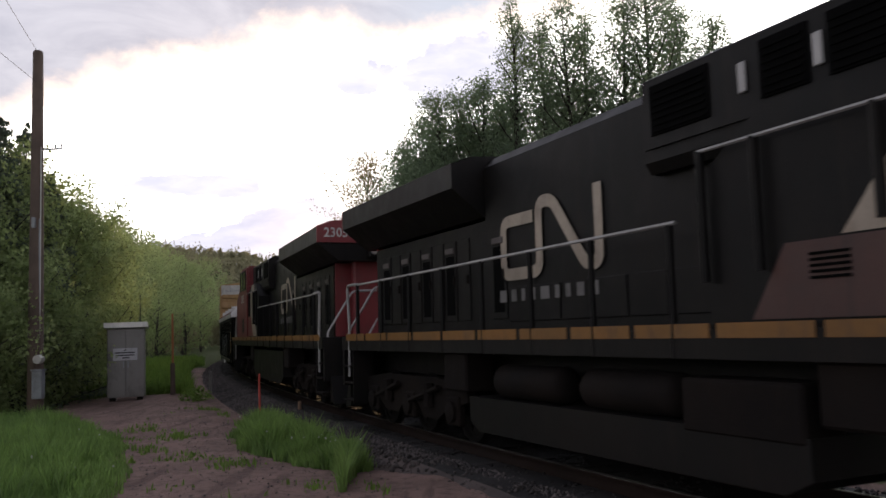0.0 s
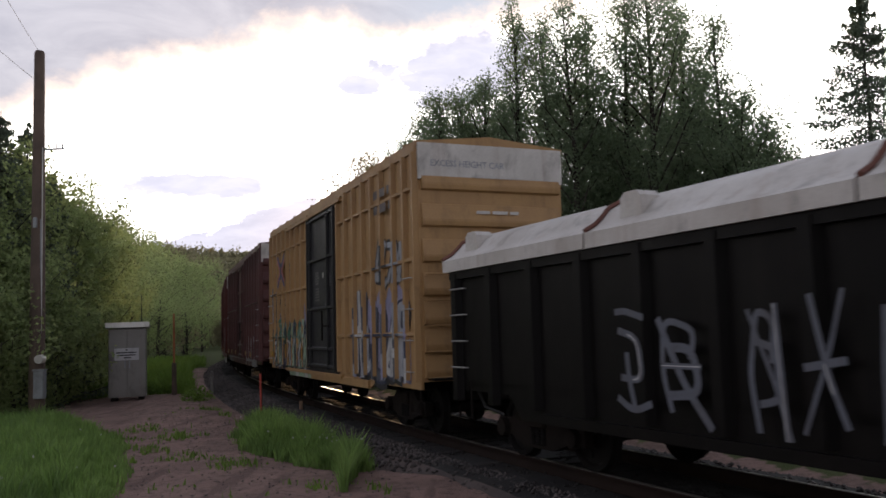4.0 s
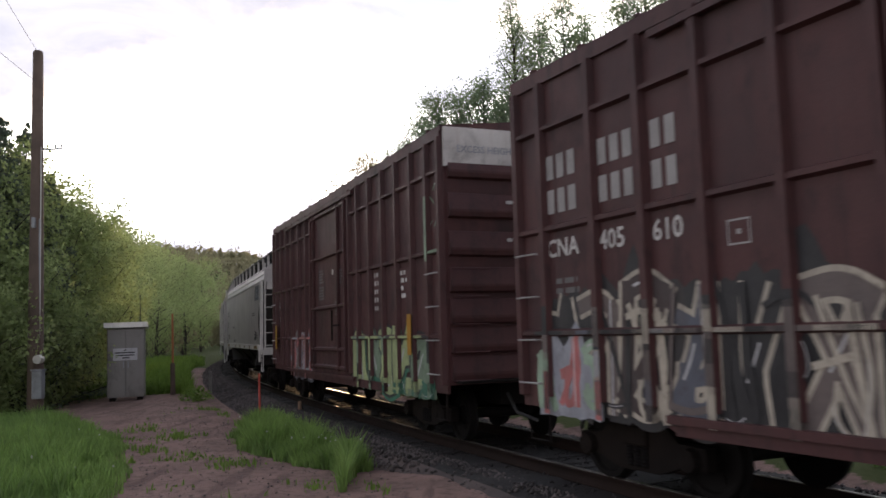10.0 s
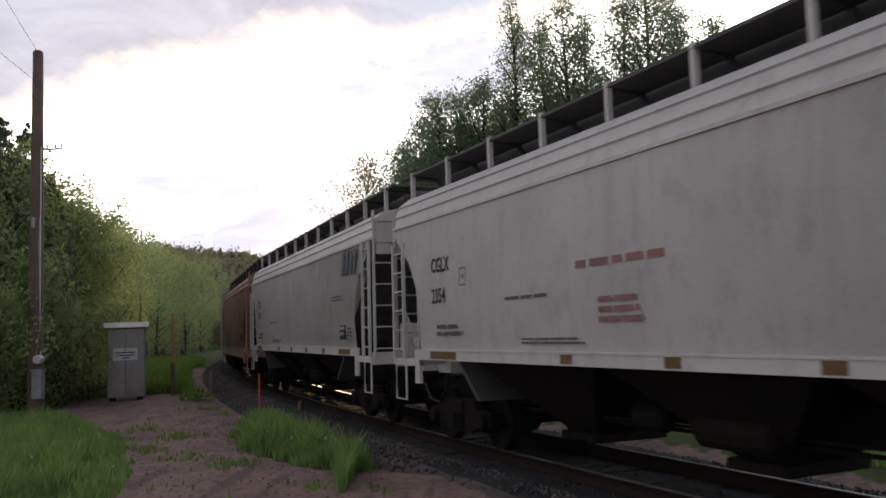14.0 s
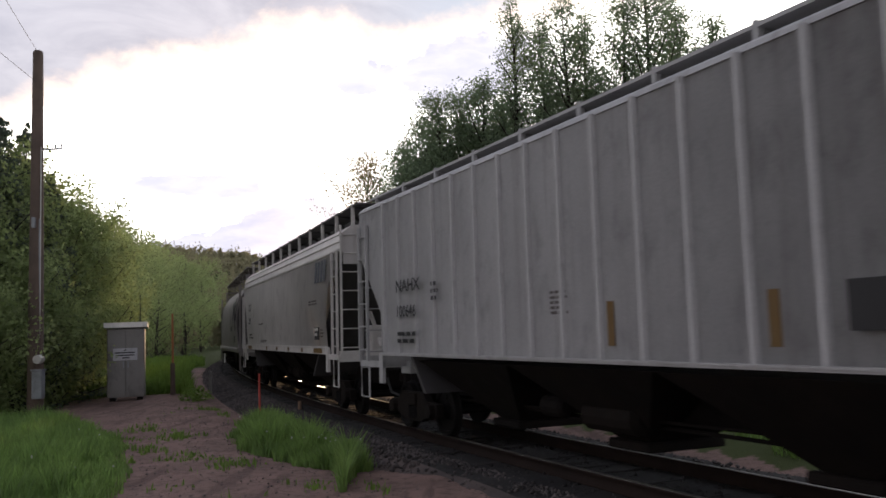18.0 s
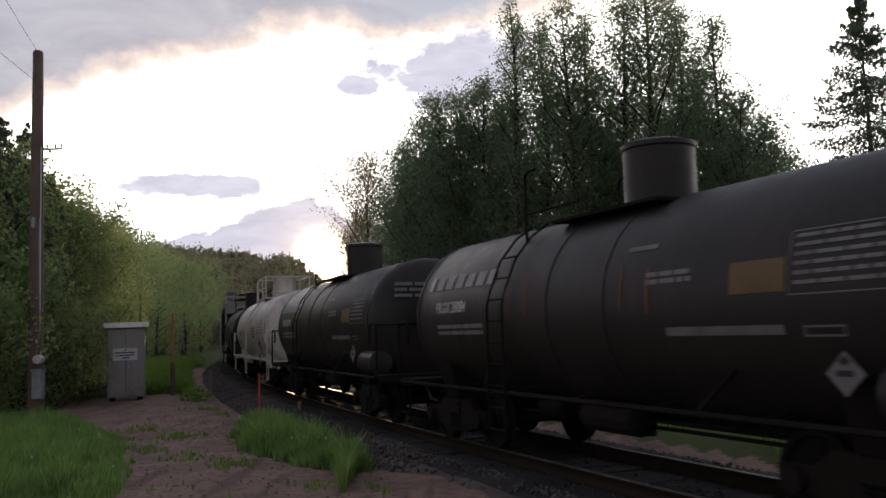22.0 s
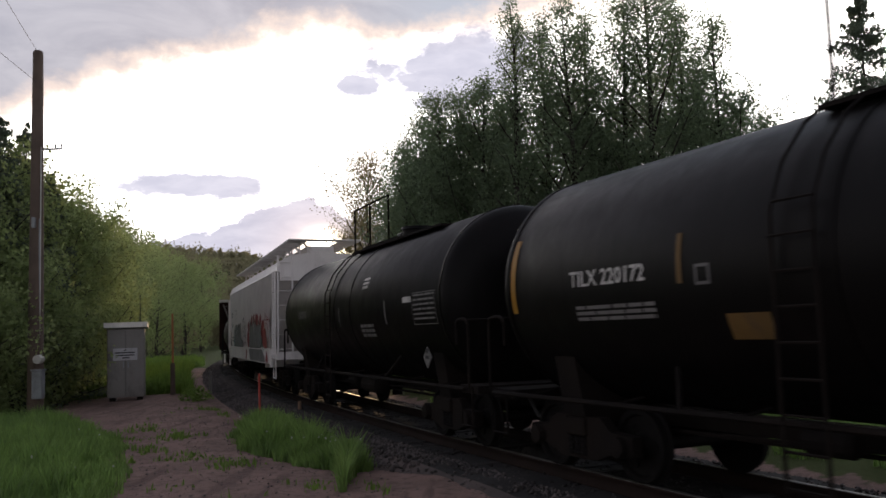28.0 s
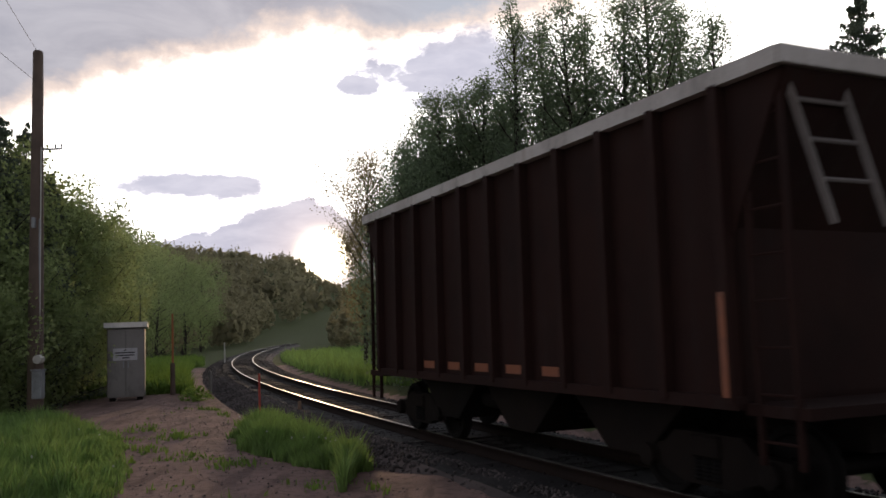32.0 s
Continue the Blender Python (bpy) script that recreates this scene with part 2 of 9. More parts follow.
M_DULLCHALK = material("worn_white_lettering", (0.19, 0.183, 0.176), (0.11, 0.106, 0.103), 0.65, bump=0.0)
M_DULLYELLOW = material("worn_yellow_panel", (0.16, 0.088, 0.018), (0.11, 0.065, 0.018), 0.6, bump=0.0)
M_TAUPE = material("faded_brown_lettering", (0.12, 0.10, 0.095), None, 0.65, bump=0.0)
M_GLASS = glass_dark("cab_glass")
M_TARP = material("white_fibreglass_cover", (0.60, 0.575, 0.54), (0.46, 0.43, 0.39), 0.55, streak=0.4, streak_colour=(0.28, 0.2, 0.15))
# dark roof walk grey, also laid on hopper recesses as painted shade
M_GRATESHADE = material("dark_walk_and_recess_shade", (0.075, 0.07, 0.07), None, 0.6)
SPRAY = {k: material("spray_paint_" + k, c, tuple(v * 0.62 + 0.02 for v in c), 0.55, scale=9.0, bump=0.0, dirt=0.4, streak=0.25, streak_colour=(0.1, 0.07, 0.06)) for k, c in dict(
    white=(0.60, 0.60, 0.60), mint=(0.36, 0.50, 0.36), pink=(0.50, 0.16, 0.15), red=(0.30, 0.02, 0.03), blue=(0.06, 0.08, 0.22),
    grey=(0.20, 0.205, 0.21), lime=(0.42, 0.50, 0.24), black=(0.015, 0.015, 0.017), silver=(0.36, 0.38, 0.42), cream=(0.5, 0.45, 0.36),
    green=(0.045, 0.19, 0.12), deep_green=(0.03, 0.125, 0.085), lilac=(0.30, 0.29, 0.44), turquoise=(0.12, 0.42, 0.38), rose=(0.30, 0.13, 0.12), brown=(0.055, 0.036, 0.034), slate=(0.10, 0.11, 0.14), taupe=(0.15, 0.12, 0.11), sage=(0.20, 0.28, 0.19), moss=(0.20, 0.17, 0.105), navy=(0.025, 0.035, 0.085), rust=(0.28, 0.09, 0.04)).items()}
M_BARK = material("bark", (0.06, 0.05, 0.042), (0.04, 0.033, 0.028), 0.9, fine=25, bump=0.8)
M_POLE = material("weathered_pole_wood", (0.155, 0.11, 0.085), (0.09, 0.066, 0.054), 0.85, fine=60, bump=0.6, streak=0.6, streak_colour=(0.06, 0.045, 0.04))
M_LEAF = material("leaves_dark", (0.165, 0.215, 0.128), (0.125, 0.172, 0.102), 0.55, sheer=0.6, bump=0.0, dirt=0.0, islands=0.25)
M_LEAFY = material("leaves_fresh", (0.225, 0.275, 0.115), (0.165, 0.215, 0.092), 0.6, sheer=0.6, bump=0.0, dirt=0.0, islands=0.25)
M_LEAFS = material("spruce_needles", (0.125, 0.155, 0.108), (0.095, 0.125, 0.088), 0.7, sheer=0.5, bump=0.0, dirt=0.0, islands=0.3)
# warm copy of the leaf colour with the low sun's backlight put in
M_LEAFBACKLIT = material("leaves_painted_backlit", (0.19, 0.165, 0.085), (0.14, 0.13, 0.07), 0.6, sheer=0.75, bump=0.0, dirt=0.0, islands=0.25)
# distance haze near the sunset is put into this paler, warmer foliage colour
M_FAR = material("far_woods_hazed_foliage", (0.20, 0.185, 0.110), (0.155, 0.155, 0.092), 0.8, sheer=0.6, bump=0.0, dirt=0.0, islands=0.2)
M_GRASS = material("grass_blades", (0.19, 0.295, 0.078), (0.105, 0.18, 0.048), 0.6, sheer=0.4, bump=0.0, dirt=0.0, islands=0.45)
M_WEED = material("weed_leaves", (0.14, 0.225, 0.04), (0.10, 0.17, 0.032), 0.6, sheer=0.45, bump=0.0, dirt=0.0, islands=0.35)
M_STONE = material("ballast_stone", (0.095, 0.080, 0.074), (0.05, 0.043, 0.041), 0.85, fine=30, bump=0.5, islands=0.6)
# stone and bed between the rails: the shade under the train is painted in
M_STONESHADE = material("shade_dark_stone", (0.028, 0.024, 0.022), (0.016, 0.014, 0.013), 0.8, fine=30, bump=0.5, islands=0.5)
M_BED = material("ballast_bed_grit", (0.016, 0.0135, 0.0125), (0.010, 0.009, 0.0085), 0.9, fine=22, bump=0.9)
M_SHOULDER = material("dusty_ballast_grit", (0.105, 0.078, 0.068), (0.06, 0.047, 0.043), 0.9, fine=22, bump=0.9)
M_TIE = material("creosoted_tie_wood", (0.022, 0.018, 0.016), (0.014, 0.012, 0.011), 0.9, fine=50, bump=0.7, vary=0.25)
M_HUT = material("galvanised_cabinet", (0.26, 0.25, 0.24), (0.22, 0.21, 0.20), 0.5, metal=0.35, streak=0.2, streak_colour=(0.2, 0.17, 0.15), bump=0.08)
M_ALU = material("bright_aluminium", (0.72, 0.71, 0.70), None, 0.35, metal=0.8, bump=0.05)
M_SIGN = material("white_sign_plate", (0.55, 0.55, 0.58), None, 0.4, bump=0.0)
M_RODRED = material("red_marker_paint", (0.45, 0.055, 0.035), (0.33, 0.05, 0.04), 0.55, bump=0.1)
M_RODOR = material("orange_marker_paint", (0.42, 0.14, 0.05), (0.3, 0.11, 0.05), 0.55, bump=0.1)
M_STAKE = material("weathered_stake_wood", (0.22, 0.14, 0.09), None, 0.85)
M_BOXGREY = material("meter_box_grey", (0.30, 0.32, 0.34), None, 0.45, metal=0.3, bump=0.05)
M_PVC = material("white_plastic", (0.62, 0.6, 0.56), None, 0.4, bump=0.0)
M_WIRE = material("cable_black", (0.03, 0.03, 0.03), None, 0.6, bump=0.0)
M_FLOWER = material("white_seed_heads", (0.6, 0.6, 0.55), None, 0.8, bump=0.0)


def ground_material():
    """Bare sandy soil, trodden dirt and low growth, mixed by where the growth stands."""
    m = bpy.data.materials.new("soil_and_low_growth")
    m.use_nodes = True
    g = Nodes(m.node_tree)
    p = g.node("ShaderNodeBsdfPrincipled")
    where = g.node("ShaderNodeTexCoord").outputs["Object"]
    cover = g.node("ShaderNodeAttribute")
    cover.attribute_name = "growth"
    n1, n2, n3 = g.noise(where, 0.8, 6, 0.65), g.noise(where, 6.0, 5, 0.65), g.noise(where, 45.0, 3, 0.6)
    dirt = g.mix(g.step(n1, 0.35, 0.65), (0.29, 0.190, 0.160), (0.215, 0.142, 0.120))
    dirt = g.mix(g.math("MULTIPLY", g.step(n2, 0.45, 0.7), 0.6), dirt, (0.075, 0.056, 0.048))
    ruts = g.noise(g.stretch(where, (2.6, 0.35, 1.0)), 1.0, 4, 0.6)
    dirt = g.mix(g.math("MULTIPLY", g.step(ruts, 0.54, 0.66), 0.55), dirt, (0.10, 0.066, 0.055))
    dirt = g.mix(g.math("MULTIPLY", g.step(n3, 0.62, 0.75), 0.7), dirt, (0.26, 0.22, 0.19))
    green = g.mix(n2, (0.045, 0.07, 0.018), (0.09, 0.10, 0.035))
    edge = g.math("MULTIPLY_ADD", g.math("SUBTRACT", n2, 0.5), 1.2, cover.outputs["Fac"])
    g.put(p.inputs["Base Color"], g.mix(g.step(edge, 0.35, 0.65), dirt, green))
    p.inputs["Roughness"].default_value = 0.95
    p.inputs["Specular IOR Level"].default_value = 0.2
    b = g.node("ShaderNodeBump")
    b.inputs["Strength"].default_value, b.inputs["Distance"].default_value = 0.9, 0.03
    g.put(b.inputs["Height"], g.math("ADD", g.math("MULTIPLY", n2, 1.5), n3))
    g.put(p.inputs["Normal"], b.outputs[0])
    out = g.node("ShaderNodeOutputMaterial")
    g.put(out.inputs[0], p.outputs[0])
    return m


M_GROUND = ground_material()

# ---- mesh helpers ----


def bm_new():
    return bmesh.new()


def finish(name, bm, mat, smooth=False):
    me = bpy.data.meshes.new(name)
    bm.normal_update()
    bm.to_mesh(me)
    bm.free()
    if mat:
        me.materials.append(mat)
    if smooth:
        me.polygons.foreach_set("use_smooth", [True] * len(me.polygons))
        me.set_sharp_from_angle(angle=radians(38))
    return me


def part(name, bm, mat, parent=None, label="", smooth=False):
    ob = new(name, finish(name, bm, mat, smooth))
    ob.parent = parent
    if label:
        tagged(ob, label)
    return ob


def share(name, mesh, parent, m=None, label=""):
    """Another object on a mesh that is there already."""
    ob = new(name, mesh)
    ob.parent = parent
    if m is not None:
        ob.matrix_basis = m
    if label:
        tagged(ob, label)
    return ob


def thing(name, label, category, group="", kind=""):
    return tagged(new(name), label, category, group, kind)


def box(bm, x0, x1, y0, y1, z0, z1, bevel=0.0):
    vs = [bm.verts.new((x, y, z)) for x in (x0, x1) for y in (y0, y1) for z in (z0, z1)]
    fs = [bm.faces.new([vs[k] for k in f]) for f in ((0, 1, 3, 2), (4, 6, 7, 5), (0, 4, 5, 1), (2, 3, 7, 6), (0, 2, 6, 4), (1, 5, 7, 3))]
    if bevel:
        bmesh.ops.bevel(bm, geom=list({e for f in fs for e in f.edges}), offset=bevel, segments=1, affect="EDGES")


def prism(bm, poly, lo, hi, axis="x"):
    """A closed outline drawn out along an axis. The outline is in (y, z), (x, z) or (x, y)."""
    def put(p, k):
        return {"x": (k, p[0], p[1]), "y": (p[0], k, p[1]), "z": (p[0], p[1], k)}[axis]
    a, b = [bm.verts.new(put(p, lo)) for p in poly], [bm.verts.new(put(p, hi)) for p in poly]
    n = len(poly)
    faces = [bm.faces.new(a), bm.faces.new(b[::-1])] + [bm.faces.new((a[i], b[i], b[(i + 1) % n], a[(i + 1) % n])) for i in range(n)]
    bmesh.ops.recalc_face_normals(bm, faces=faces)


def tube(bm, pts, r, n=6, closed=False):
    """A bar bent along points; r may be a list."""
    pts = [Vector(p) for p in pts]
    rs = r if isinstance(r, (list, tuple)) else [r] * len(pts)
    rings = []
    for i, p in enumerate(pts):
        d = (pts[min(i + 1, len(pts) - 1)] - pts[max(i - 1, 0)]).normalized()
        side = d.cross(Vector((0.123, 0.31, 0.94)) if abs(d.z) < 0.95 else Vector((1, 0, 0))).normalized()
        up = d.cross(side)
        rings.append([bm.verts.new(p + (side * math.cos(t) + up * math.sin(t)) * rs[i]) for t in [2 * math.pi * k / n for k in range(n)]])
    for a, b in zip(rings, rings[1:]):
        for k in range(n):
            bm.faces.new((a[k], a[(k + 1) % n], b[(k + 1) % n], b[k]))
    bm.faces.new(rings[0][::-1])
    bm.faces.new(rings[-1])


def lathe(bm, prof, n=32, centre=(0, 0), axis="x"):
    """Rings (along, radius) round an axis through centre."""
    rings = []
    for u, r in prof:
        ring = []
        for k in range(n):
            t = 2 * math.pi * k / n
            c, s = r * math.cos(t), r * math.sin(t)
            ring.append(bm.verts.new({"x": (u, centre[0] + c, centre[1] + s), "y": (centre[0] + s, u, centre[1] + c), "z": (centre[0] + c, centre[1] + s, u)}[axis]))
        rings.append(ring)
    faces = []
    for a, b in zip(rings, rings[1:]):
        for k in range(n):
            faces.append(bm.faces.new((a[k], a[(k + 1) % n], b[(k + 1) % n], b[k])))
    faces += [bm.faces.new(rings[0][::-1]), bm.faces.new(rings[-1])]
    bmesh.ops.recalc_face_normals(bm, faces=faces)


def from_arrays(name, verts, faces, mat, smooth=False):
    me = bpy.data.meshes.new(name)
    verts, faces = np.asarray(verts, np.float32), np.asarray(faces, np.int32)
    n, k = faces.shape
    me.vertices.add(len(verts))
    me.vertices.foreach_set("co", verts.ravel())
    me.loops.add(n * k)
    me.loops.foreach_set("vertex_index", faces.ravel())
    me.polygons.add(n)
    me.polygons.foreach_set("loop_start", np.arange(0, n * k, k, dtype=np.int32))
    me.polygons.foreach_set("loop_total", np.full(n, k, np.int32))
    if smooth:
        me.polygons.foreach_set("use_smooth", np.ones(n, bool))
    me.materials.append(mat)
    me.update(calc_edges=True)
    return me


_letters = {}


def text_mesh(words, size, mat, squeeze=1.0, where="side", slant=0.0):
    """Flat lettering that reads from the near side of a car, or from its leading end."""
    key = (words, size, mat.name, squeeze, where, slant)
    if key not in _letters:
        cu = bpy.data.curves.new("lettering", "FONT")
        cu.body, cu.size, cu.align_x, cu.align_y, cu.resolution_u, cu.offset, cu.shear = words, size, "LEFT", "BOTTOM", 2, size * 0.018, slant
        ob = new("lettering", cu)
        dg = bpy.context.evaluated_depsgraph_get()
        dg.update()
        me = bpy.data.meshes.new_from_object(ob.evaluated_get(dg))
        bpy.data.objects.remove(ob)
        bpy.data.curves.remove(cu)
        turn = Matrix(((-squeeze, 0, 0, 0), (0, 0, 1, 0), (0, 1, 0, 0), (0, 0, 0, 1))) if where == "side" else Matrix(((0, 0, -1, 0), (-squeeze, 0, 0, 0), (0, 1, 0, 0), (0, 0, 0, 1)))
        me.transform(turn)
        me.materials.clear()
        me.materials.append(mat)
        _letters[key] = me
    return _letters[key]


def lettering(parent, words, x, y, z, size, mat, squeeze=1.0, where="side", slant=0.0, label=""):
    return share("lettering", text_mesh(words, size, mat, squeeze, where, slant), parent, Matrix.Translation((x, y, z)), label)


def bars(parent, x, y, z, width, height, rows, mat, where="side", gaps=3, seed=1, label="small stencilled lines"):
    """Rows of bars for writing too small to read."""
    rnd = random.Random(seed * 7 + int(x * 100))
    bm = bm_new()
    step = height / rows
    for k in range(rows):
        u, top = 0.0, z + height - k * step
        end = width * rnd.uniform(0.7, 1.0)
        while u < end:
            w = min(end - u, width / gaps * rnd.uniform(0.5, 1.2))
            a, b = (x - u, x - u - w) if where == "side" else (y - u, y - u - w)
            pts = [(a, y, top - step * 0.55), (b, y, top - step * 0.55), (b, y, top), (a, y, top)] if where == "side" else [(x, a, top - step * 0.55), (x, b, top - step * 0.55), (x, b, top), (x, a, top)]
            bm.faces.new([bm.verts.new(p) for p in pts])
            u += w + step * 0.45
    return tagged(part("stencil_line", bm, mat, parent, label), kind="stuff")


def outlined_mark(parent, x, y, z, w, h, t=0.028, name="outlined_mark", label="white outlined box", mat=None):
    """A hollow box painted on a side; x is its left edge as one reads."""
    bm = bm_new()
    for a, b, p, q in ((0, w, 0, t), (0, w, h - t, h), (0, t, t, h - t), (w - t, w, t, h - t), (w * 0.4, w * 0.6, h * 0.4, h * 0.6)):
        bm.faces.new([bm.verts.new(v) for v in ((x - a, y, z + p), (x - b, y, z + p), (x - b, y, z + q), (x - a, y, z + q))])
    return part(name, bm, mat or M_CHALK, parent, label)


def band(bm, pts, width, y, dz=0.0):
    """A flat stroke along points (x, z), in the plane y."""
    pts = [Vector((p[0], p[1])) for p in pts]
    left, right = [], []
    for i, p in enumerate(pts):
        d0 = (p - pts[i - 1]).normalized() if i else (pts[1] - p).normalized()
        d1 = (pts[i + 1] - p).normalized() if i + 1 < len(pts) else d0
        d = (d0 + d1).normalized() if (d0 + d1).length > 1e-4 else d1
        n = Vector((-d.y, d.x)) * (width / 2 / max(0.85, d.dot(d1)))
        left.append(bm.verts.new((p.x + n.x, y, p.y + n.y + dz)))
        right.append(bm.verts.new((p.x - n.x, y, p.y - n.y + dz)))
    for i in range(len(pts) - 1):
        bm.faces.new((left[i], left[i + 1], right[i + 1], right[i]))


def rounded(pts, r=0.3, n=4):
    """Corners of a line turned into short bends."""
    out = [Vector(pts[0])]
    for a, b, c in zip(pts, pts[1:], pts[2:]):
        a, b, c = Vector(a), Vector(b), Vector(c)
        k = min(r, (b - a).length * 0.48, (c - b).length * 0.48)
        p, q = b + (a - b).normalized() * k, b + (c - b).normalized() * k
        out += [p * (1 - t) ** 2 + b * 2 * t * (1 - t) + q * t * t for t in [i / n for i in range(n + 1)]]
    return out + [Vector(pts[-1])]


def worm_emblem(parent, x, y, z, w, h, mat, thick=0.16, label="company emblem as one bent band"):
    """The railway's emblem, drawn as one bent band; x is its left edge as one reads."""
    s = [(0.36, 0.80), (0.02, 0.80), (0.02, 0.04), (0.42, 0.04), (0.42, 0.96), (0.56, 0.96), (0.86, 0.04), (0.98, 0.04), (0.98, 1.0)]
    path = rounded([(x - a * w, z + b * h) for a, b in s], 0.16 * h, 5)
    bm = bm_new()
    band(bm, path, thick * h, y)
    return part("emblem", bm, mat, parent, label)


POSTS = {}
STROKES = [[(0.16, 0.0), (0.22, 1.0)], [(0.84, 0.0), (0.76, 1.0)], [(0.5, 0.0), (0.46, 0.62)], [(0.1, 0.92), (0.5, 1.0), (0.95, 0.86)], [(0.12, 0.5), (0.86, 0.56)],
           [(0.1, 0.1), (0.5, 0.0), (0.9, 0.12)], [(0.2, 1.0), (0.55, 0.42), (0.86, 0.0)], [(0.85, 1.0), (0.5, 0.5), (0.12, 0.02)], [(0.2, 0.05), (0.1, 0.5), (0.3, 0.95), (0.75, 0.9), (0.62, 0.6)],
           [(0.8, 0.95), (0.92, 0.5), (0.7, 0.05), (0.3, 0.1), (0.36, 0.4)], [(0.3, 0.75), (0.7, 0.7), (0.74, 0.35), (0.28, 0.3)]]


def sprayed_spot(parent, x, y, z, r, mat, seed):
    """One soft-edged round spot of spray paint."""
    rnd = random.Random(seed)
    bm = bm_new()
    bm.faces.new([bm.verts.new((x - r * rnd.uniform(0.85, 1.1) * math.cos(a), y, z + r * rnd.uniform(0.85, 1.1) * math.sin(a))) for a in np.linspace(0, 2 * math.pi, 17)[:-1]])
    part("sprayed_spot", bm, mat, parent)


def tag_painting(parent, x, y, z, w, h, back, fill, line, seed, letters=6, label="spray-painted piece that cannot be read", crown=0.12, shadow=None, thick=0.27, proud=0.0):
    """A spray-painted piece with nothing to read: a ragged cloud, fat crossing strokes with outlines and a thrown shade, also over the posts; x is its left edge as one reads."""
    rnd = random.Random(seed)
    fills = list(fill) if isinstance(fill, (list, tuple)) else [fill]
    if back:
        bm = bm_new()
        n = max(10, int(w * 11))
        big = [rnd.random() for _ in range(n // 6 + 3)]
        row = []
        for i in range(n + 1):
            peak = big[i // 6] * (1 - abs((i % 6) / 3 - 1)) * 1.6 + 0.35 * rnd.random()
            edge = min(1.0, i / 4, (n - i) / 4) * 0.5 + 0.5
            u = x - w * i / n
            row.append((bm.verts.new((u, y, z - 0.04 * rnd.random())), bm.verts.new((u, y, z + h * edge * (0.92 + crown * peak)))))
        for (a, b), (c, d) in zip(row, row[1:]):
            bm.faces.new((a, c, d, b))
        part("sprayed_ground", bm, SPRAY[back], parent, label)
    cell = w / max(1, letters)
    for k in range(letters):
        left = x - cell * k + 0.1 * cell
        tall, base = h * rnd.uniform(0.82, 1.04), z + h * rnd.uniform(-0.02, 0.08)
        lean = rnd.uniform(-0.18, 0.18) * cell
        wide = cell * rnd.uniform(1.05, 1.3)
        paths = []
        for j, s in enumerate(rnd.sample(STROKES, rnd.choice((3, 3, 4)))):
            pts = [(left - (a + rnd.uniform(-0.07, 0.07)) * wide - lean * b, base + (b + rnd.uniform(-0.06, 0.06)) * tall) for a, b in s]
            pts = [(min(x, max(x - w, a)), max(z - 0.02, b)) for a, b in pts]
            paths.append((rounded(pts, 0.25 * cell, 4) if len(pts) > 2 else [pts[0], ((pts[0][0] + pts[1][0]) / 2 + rnd.uniform(-0.06, 0.06) * cell, (pts[0][1] + pts[1][1]) / 2), pts[1]], min(cell, h) * thick * rnd.uniform(0.75, 1.25)))
        up = y + 0.002 + 0.0012 * k
        layers = [("sprayed_shade", shadow, 0.07, -0.05 * cell, -0.05 * h, 0.0)] if shadow else []
        layers += [("sprayed_outline", line, 0.055, 0.0, 0.0, 0.0004)] if line else []
        layers += [("sprayed_stroke", fills[k % len(fills)], 0.0, 0.0, 0.0, 0.0008)]
        for name, hue, more, dx, dz, lift in layers:
            bm = bm_new()
            for q, (pts, t) in enumerate(paths):
                band(bm, [(a + dx, b + dz) for a, b in pts], t + more * 2, up + lift + 0.00008 * q)
            tagged(part(name, bm, SPRAY[hue], parent), kind="stuff")
        bm = bm_new()
        for pts, t in paths[:1]:
            band(bm, [(a + t * 0.22, b) for a, b in pts[1:-1]] if len(pts) > 4 else [(a + t * 0.22, b) for a, b in pts], t * 0.16, up + 0.0011)
        part("sprayed_gleam", bm, SPRAY["white" if fills[k % len(fills)] != "white" else "silver"], parent)
    # the paint runs on over posts and rails
    posts, rails, rise = POSTS.get(parent.name, ((), (), 0.0))
    hues = [f for f in fills + [back, line] if f]
    for px in posts:
        if rise and x - w - 0.02 < px < x + 0.02:
            q = z
            while q < z + h * 0.86:
                e = min(z + h * 0.9, q + rnd.uniform(0.12, 0.5))
                bm = bm_new()
                box(bm, px - 0.052, px + 0.052, Y_SHEET + rise, Y_SHEET + rise + 0.003, q, e)
                part("sprayed_post", bm, SPRAY[rnd.choice(hues)], parent)
                q = e
    for rz in rails:
        if rise and z < rz < z + h * 0.95:
            q = x - w
            while q < x:
                e = min(x, q + rnd.uniform(0.2, 0.7))
                bm = bm_new()
                box(bm, q, e, Y_SHEET + 0.07, Y_SHEET + 0.073, rz - 0.024, rz + 0.024)
                part("sprayed_rail", bm, SPRAY[rnd.choice(hues)], parent)
                q = e


